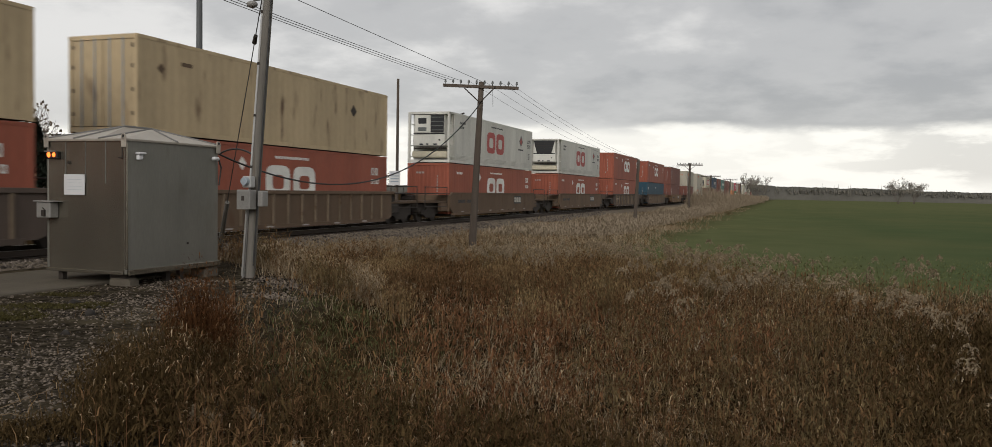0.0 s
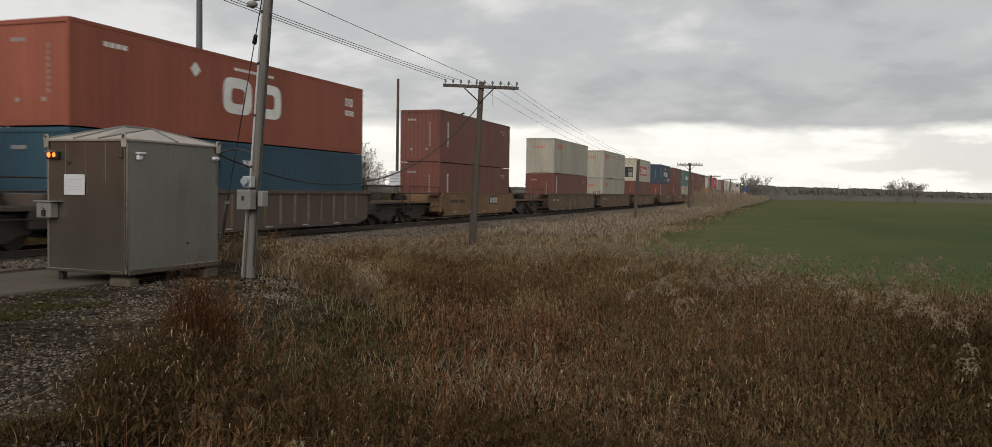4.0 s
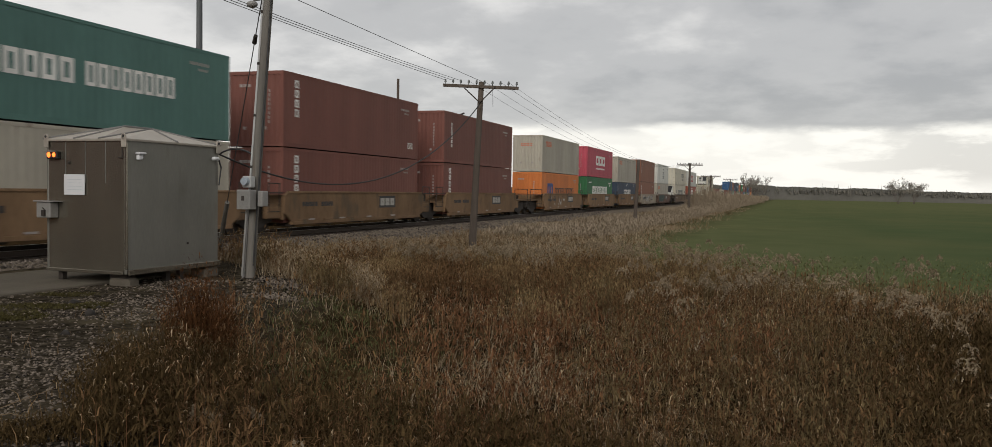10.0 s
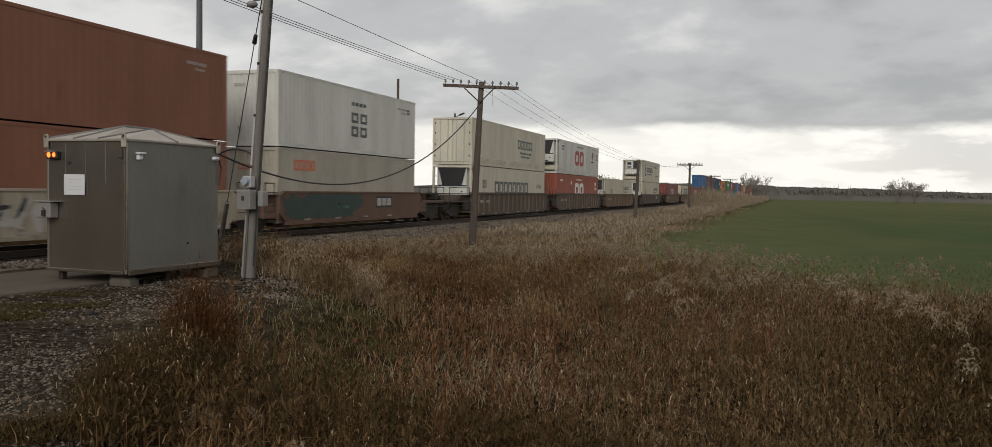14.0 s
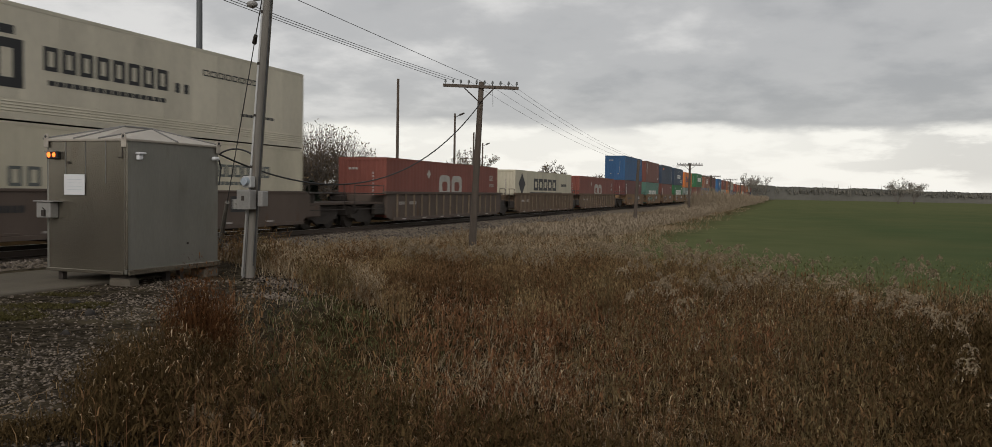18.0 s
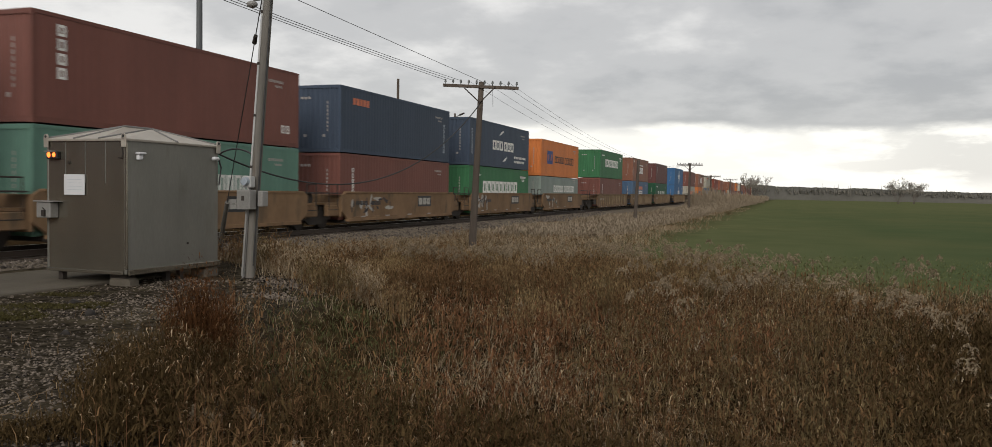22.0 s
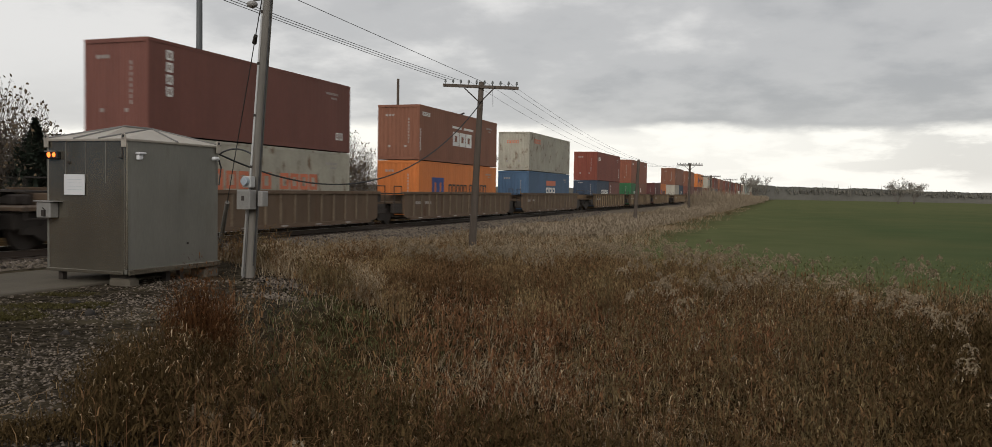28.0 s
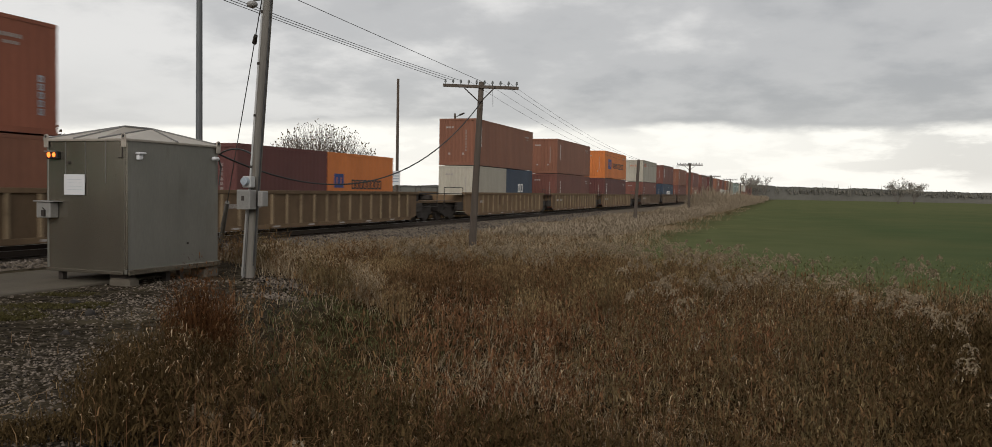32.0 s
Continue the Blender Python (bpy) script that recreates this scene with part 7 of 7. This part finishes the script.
    # arching plumes of the tallest goldenrod
    groups = ((-0.95, 15.7, 0.4, 16), (-1.8, 15.1, 0.35, 9), (-9.3, 19.4, 0.7, 16), (-7.0, 20.4, 0.9, 16), (-1.9, 12.8, 0.3, 7), (-0.3, 17.0, 0.6, 12), (0.9, 18.0, 0.8, 14), (1.6, 15.4, 0.6, 9), (2.1, 14.2, 0.5, 9), (1.8, 12.5, 0.4, 4), (2.4, 12.5, 0.35, 4),
              (2.3, 10.5, 0.16, 2), (1.95, 10.0, 0.12, 2), (1.88, 8.8, 0.14, 2), (1.42, 7.6, 0.08, 1), (-0.9, 19.3, 0.9, 8), (-2.9, 17.3, 0.8, 7), (2.6, 20.0, 1.3, 10), (-3.97, 4.8, 0.36, 7), (-5.2, 5.9, 0.25, 2),
              (0.0, 25.2, 1.2, 7), (3.0, 23.8, 1.3, 8), (6.2, 22.0, 1.3, 8), (9.5, 20.5, 1.3, 6), (-3.0, 27.5, 1.3, 10), (-10.9, 46.0, 1.2, 16), (-6.0, 19.5, 1.5, 10))
    groups += tuple((x_, 21.3 + 0.25 * (x_ + 6) + g.normal(0, 1.3), g.uniform(.4, 1.0), int(g.integers(5, 11))) for x_ in g.uniform(-12, 1, 34))
    stems, heads = [], []
    for x, y, r, n in groups:
        px, py = x + g.normal(0, r * .6, n), y + g.normal(0, r * .6, n)
        p = np.stack([px, py, ground_z(px, py)], 1)
        short = 0.32 if y < 7 and x < -3 else 1.0
        h, az, ln = g.uniform(.74, 1.0, n) * short, g.uniform(0, 6.283, n), g.uniform(.05, .3, n)
        stems.append(blades(p, h, np.full(n, .008), az, ln))
        arms, m = 5, 28
        aa = az[:, None] + g.normal(0, 1.0, (n, arms))
        t = g.random((n, arms, m))
        size = g.uniform(.10, .21, (n, arms, 1)) * (0.7 if short < 1 else 1.0)
        q = np.broadcast_to(p[:, None, None, :], (n, arms, m, 3)).copy()
        q[..., 0] += (np.cos(az) * h * ln)[:, None, None] + np.cos(aa)[:, :, None] * size * t
        q[..., 1] += (np.sin(az) * h * ln)[:, None, None] + np.sin(aa)[:, :, None] * size * t
        q[..., 2] += (h * (1 - .25 * ln))[:, None, None] - 0.09 + g.uniform(0, .10, (n, arms, 1)) + size * (1.3 * t - 1.9 * t ** 2)
        q += g.normal(0, 1, q.shape) * (0.002 + 0.005 * np.sin(t * 3.1))[..., None]
        q = q.reshape(-1, 3)
        k = len(q)
        heads.append(blades(q, g.uniform(.014, .032, k), g.uniform(.007, .014, k) * (1.1 if y < 13 else 2.2), g.uniform(0, 6.283, k), g.uniform(.2, 1.8, k)))
    tagged(shared("goldenrod_stems", raw_mesh("goldenrod_stems", *join_arrays(stems)), WEEDRED), "tall bare goldenrod stems", "weeds", kind="stuff")
    tagged(shared("goldenrod_plumes", raw_mesh("goldenrod_plumes", *join_arrays(heads)), FLUFFPALE), "arching pale grey goldenrod plumes gone to seed", "weeds", kind="stuff")


make_bushes()


def make_crop():
    g = np.random.default_rng(9)
    out = []
    for x0, x1, y0, y1, d in ((-8, 30, 20, 38, 60),):
        n = int((x1 - x0) * (y1 - y0) * d)
        p = scatter(g, n, x0, x1, y0, y1, lambda x, y: in_field(x, y) * (1 - smooth(28, 38, y)))
        k = len(p)
        out.append(blades(p, g.uniform(.05, .11, k), g.uniform(.02, .05, k), g.uniform(0, 6.283, k), g.uniform(.2, 1.0, k)))
    ob = shared("wheat_field", raw_mesh("wheat_field", *join_arrays(out)), CROP)
    tagged(ob, "short green winter wheat in a flat field", "crop", kind="stuff")


make_crop()


def make_stones():
    g = np.random.default_rng(31)
    t = np.array([(0, 0, 1), (.9, 0, -.2), (-.35, .8, -.2), (-.4, -.75, -.25), (.3, .4, .75), (.2, -.6, .6)], float)
    faces = np.array([(0, 4, 2), (0, 2, 3), (0, 3, 5), (0, 5, 1), (0, 1, 4), (1, 2, 4), (1, 5, 3), (1, 3, 2)])

    def chips(p, s):
        n = len(p)
        a = g.uniform(0, 6.283, n)
        c, q = np.cos(a), np.sin(a)
        v = t[None] * g.uniform(.6, 1.25, (n, 6, 3)) * s[:, None, None]
        v[:, :, 0] *= 1.3
        v[:, :, 2] *= 0.62
        x = v[:, :, 0] * c[:, None] - v[:, :, 1] * q[:, None]
        y = v[:, :, 0] * q[:, None] + v[:, :, 1] * c[:, None]
        co = np.stack([x, y, v[:, :, 2]], 2) + p[:, None, :]
        return co.reshape(-1, 3), (np.arange(n)[:, None, None] * 6 + faces).ravel(), np.arange(n * 8) * 3

    out = []
    for x0, x1, y0, y1, d, lo, hi in ((-9, -2, 2.5, 7, 1300, .008, .034), (-14, -5, 7, 13, 640, .010, .042)):
        n = int((x1 - x0) * (y1 - y0) * d)
        p = scatter(g, n, x0, x1, y0, y1, lambda x, y: smooth(0.9, -0.4, x - pad_edge(y)) * (0.3 + 0.7 * smooth(0.38, 0.5, patch(x, y, 1.3, 2))) * (1 - 0.93 * spots(x, y, DIRT)))
        p[:, 2] += 0.015
        out.append(chips(p, lo + (hi - lo) * g.random(len(p)) ** 2.2))
    n = 900
    k = g.integers(0, 3, n)
    spot = np.array(BARE)[k]
    x, y = spot[:, 0] + g.normal(0, .6, n) * spot[:, 2], spot[:, 1] + g.normal(0, .6, n) * spot[:, 2]
    out.append(chips(np.stack([x, y, ground_z(x, y) + 0.01], 1), g.uniform(.012, .05, n)))
    for x, y, r in ((-10.0, 9.5, .13), (-8.85, 8.7, .12), (-9.3, 9.3, .06), (-7.9, 7.4, .07)):
        lump = shared("stone", raw_mesh("stone", *chips(np.array([(0.0, 0.0, 0.0)]), np.array([r]))), DARKSTONE, None, "", pose(x, y, float(ground_z(x, y)) + r * 0.1))
        tagged(lump, "dark lump of stone on the gravel", "stone", "stones on the pad")
    ob = shared("gravel", raw_mesh("gravel", *join_arrays(out)), STONE)
    tagged(ob, "loose grey gravel chips on the pad", "gravel", kind="stuff")
    n = 11000
    side = g.uniform(1.45, 3.7, n)
    y = 8 + 75 * g.random(n) ** 1.6
    z = np.interp(side, [1.75, 2.6, 4.3], [-0.21, -0.45, -0.75])
    p = np.stack([TRACK_X + side, y, z], 1)
    ob = shared("ballast_stones", raw_mesh("ballast_stones", *chips(p, g.uniform(.035, .09, n))), BEDSTONE)
    tagged(ob, "grey crushed ballast stones beside the rail", "ballast", kind="stuff")


make_stones()


def make_brush():
    """Tall dry brush between the track and the field, thickening with distance."""
    g = np.random.default_rng(77)
    out = []
    for x0, x1, y0, y1, n, lo, hi in ((-14.5, -8.3, 40, 84, 8000, .25, .75), (-12.5, -8.0, 82, 108, 6500, .4, 1.2), (-12.8, -7.8, 104, 175, 14000, 0.6, 1.7), (-13.5, -7.4, 175, 420, 13000, 1.0, 2.6)):
        x, y = g.uniform(x0, x1, n), g.uniform(y0, y1, n)
        tall = 0.55 + 0.6 * patch(x, y, 0.35, 3)
        p = np.stack([x, y, np.full(n, -0.72)], 1)
        h = g.uniform(lo, hi, n) * tall
        out.append(blades(p, h, g.uniform(.012, .03, n), g.uniform(0, 6.283, n), g.uniform(.05, .45, n)))
        m = 5
        q = np.repeat(p, m, 0)
        q[:, 2] += np.repeat(h, m) * g.uniform(.3, .98, n * m)
        q[:, :2] += g.normal(0, .18, (n * m, 2))
        out.append(blades(q, g.uniform(.08, .26, n * m), g.uniform(.02, .05, n * m), g.uniform(0, 6.283, n * m), g.uniform(.3, 1.6, n * m)))
    # a thicket of bare shrubs farther along, hiding the foot of the distant train
    for x, y, h, r in ((-11.2, 112, 3.2, 1.5), (-10.4, 118, 4.1, 1.8), (-9.6, 122, 3.5, 1.6), (-10.6, 131, 3.6, 1.9), (-9.2, 136, 3.2, 1.8), (-10.8, 146, 3.7, 2.0),
                       (-9.3, 152, 3.1, 1.9), (-10.3, 168, 3.6, 2.2), (-9.0, 178, 3.1, 2.2), (-10.2, 195, 3.5, 2.4), (-8.8, 208, 3.0, 2.4), (-9.8, 230, 3.4, 2.6), (-8.2, 250, 2.8, 2.8)):
        n = 900
        a, rr = g.uniform(0, 6.283, n), r * np.sqrt(g.random(n))
        top = h * np.sqrt(np.clip(1 - (rr / (r * 1.08)) ** 2, 0.05, 1)) * g.uniform(.82, 1.06, n)
        p = np.stack([x + rr * np.cos(a), y + rr * np.sin(a), -0.75 + top * g.uniform(.05, .8, n)], 1)
        out.append(blades(p, top * g.uniform(.18, .32, n), g.uniform(.04, .10, n), a + g.normal(0, .5, n), g.uniform(.1, .6, n)))
    ob = shared("brush", raw_mesh("brush", *join_arrays(out)), BRUSH)
    tagged(ob, "tall grey-brown dry brush along the track", "brush", kind="stuff")


make_brush()


def make_sticks():
    g = random.Random(4)
    for i in range(9):
        x, y = -5.3 + g.uniform(-.5, .9), 3.75 + g.uniform(-.35, .6)
        z = float(ground_z(x, y))
        a, n = g.uniform(-.4, 1.2), g.uniform(.3, .7)
        bm = bmesh.new()
        p = Vector((x, y, z + 0.03))
        d = Vector((math.cos(a), math.sin(a), g.uniform(.05, .35)))
        for k in range(3):
            q = p + d * n / 3
            rod(bm, p, q, 0.0045 - 0.001 * k, 0.0035 - 0.001 * k, 5)
            p, d = q, (d + Vector((g.uniform(-.3, .3), g.uniform(-.3, .3), g.uniform(-.25, .05)))).normalized()
        tagged(part("dry_stick", bm, STEM), "pale dry bent weed stem on the gravel", "stick", "dry sticks on the gravel")


make_sticks()


# ---- movement ----
def motions():
    for ob, y, z in MOVERS:
        walk(ob, [(0.0, pose(TRACK_X, y, z)), (32.0, pose(TRACK_X, y - SPEED * 32.0, z))])


motions()
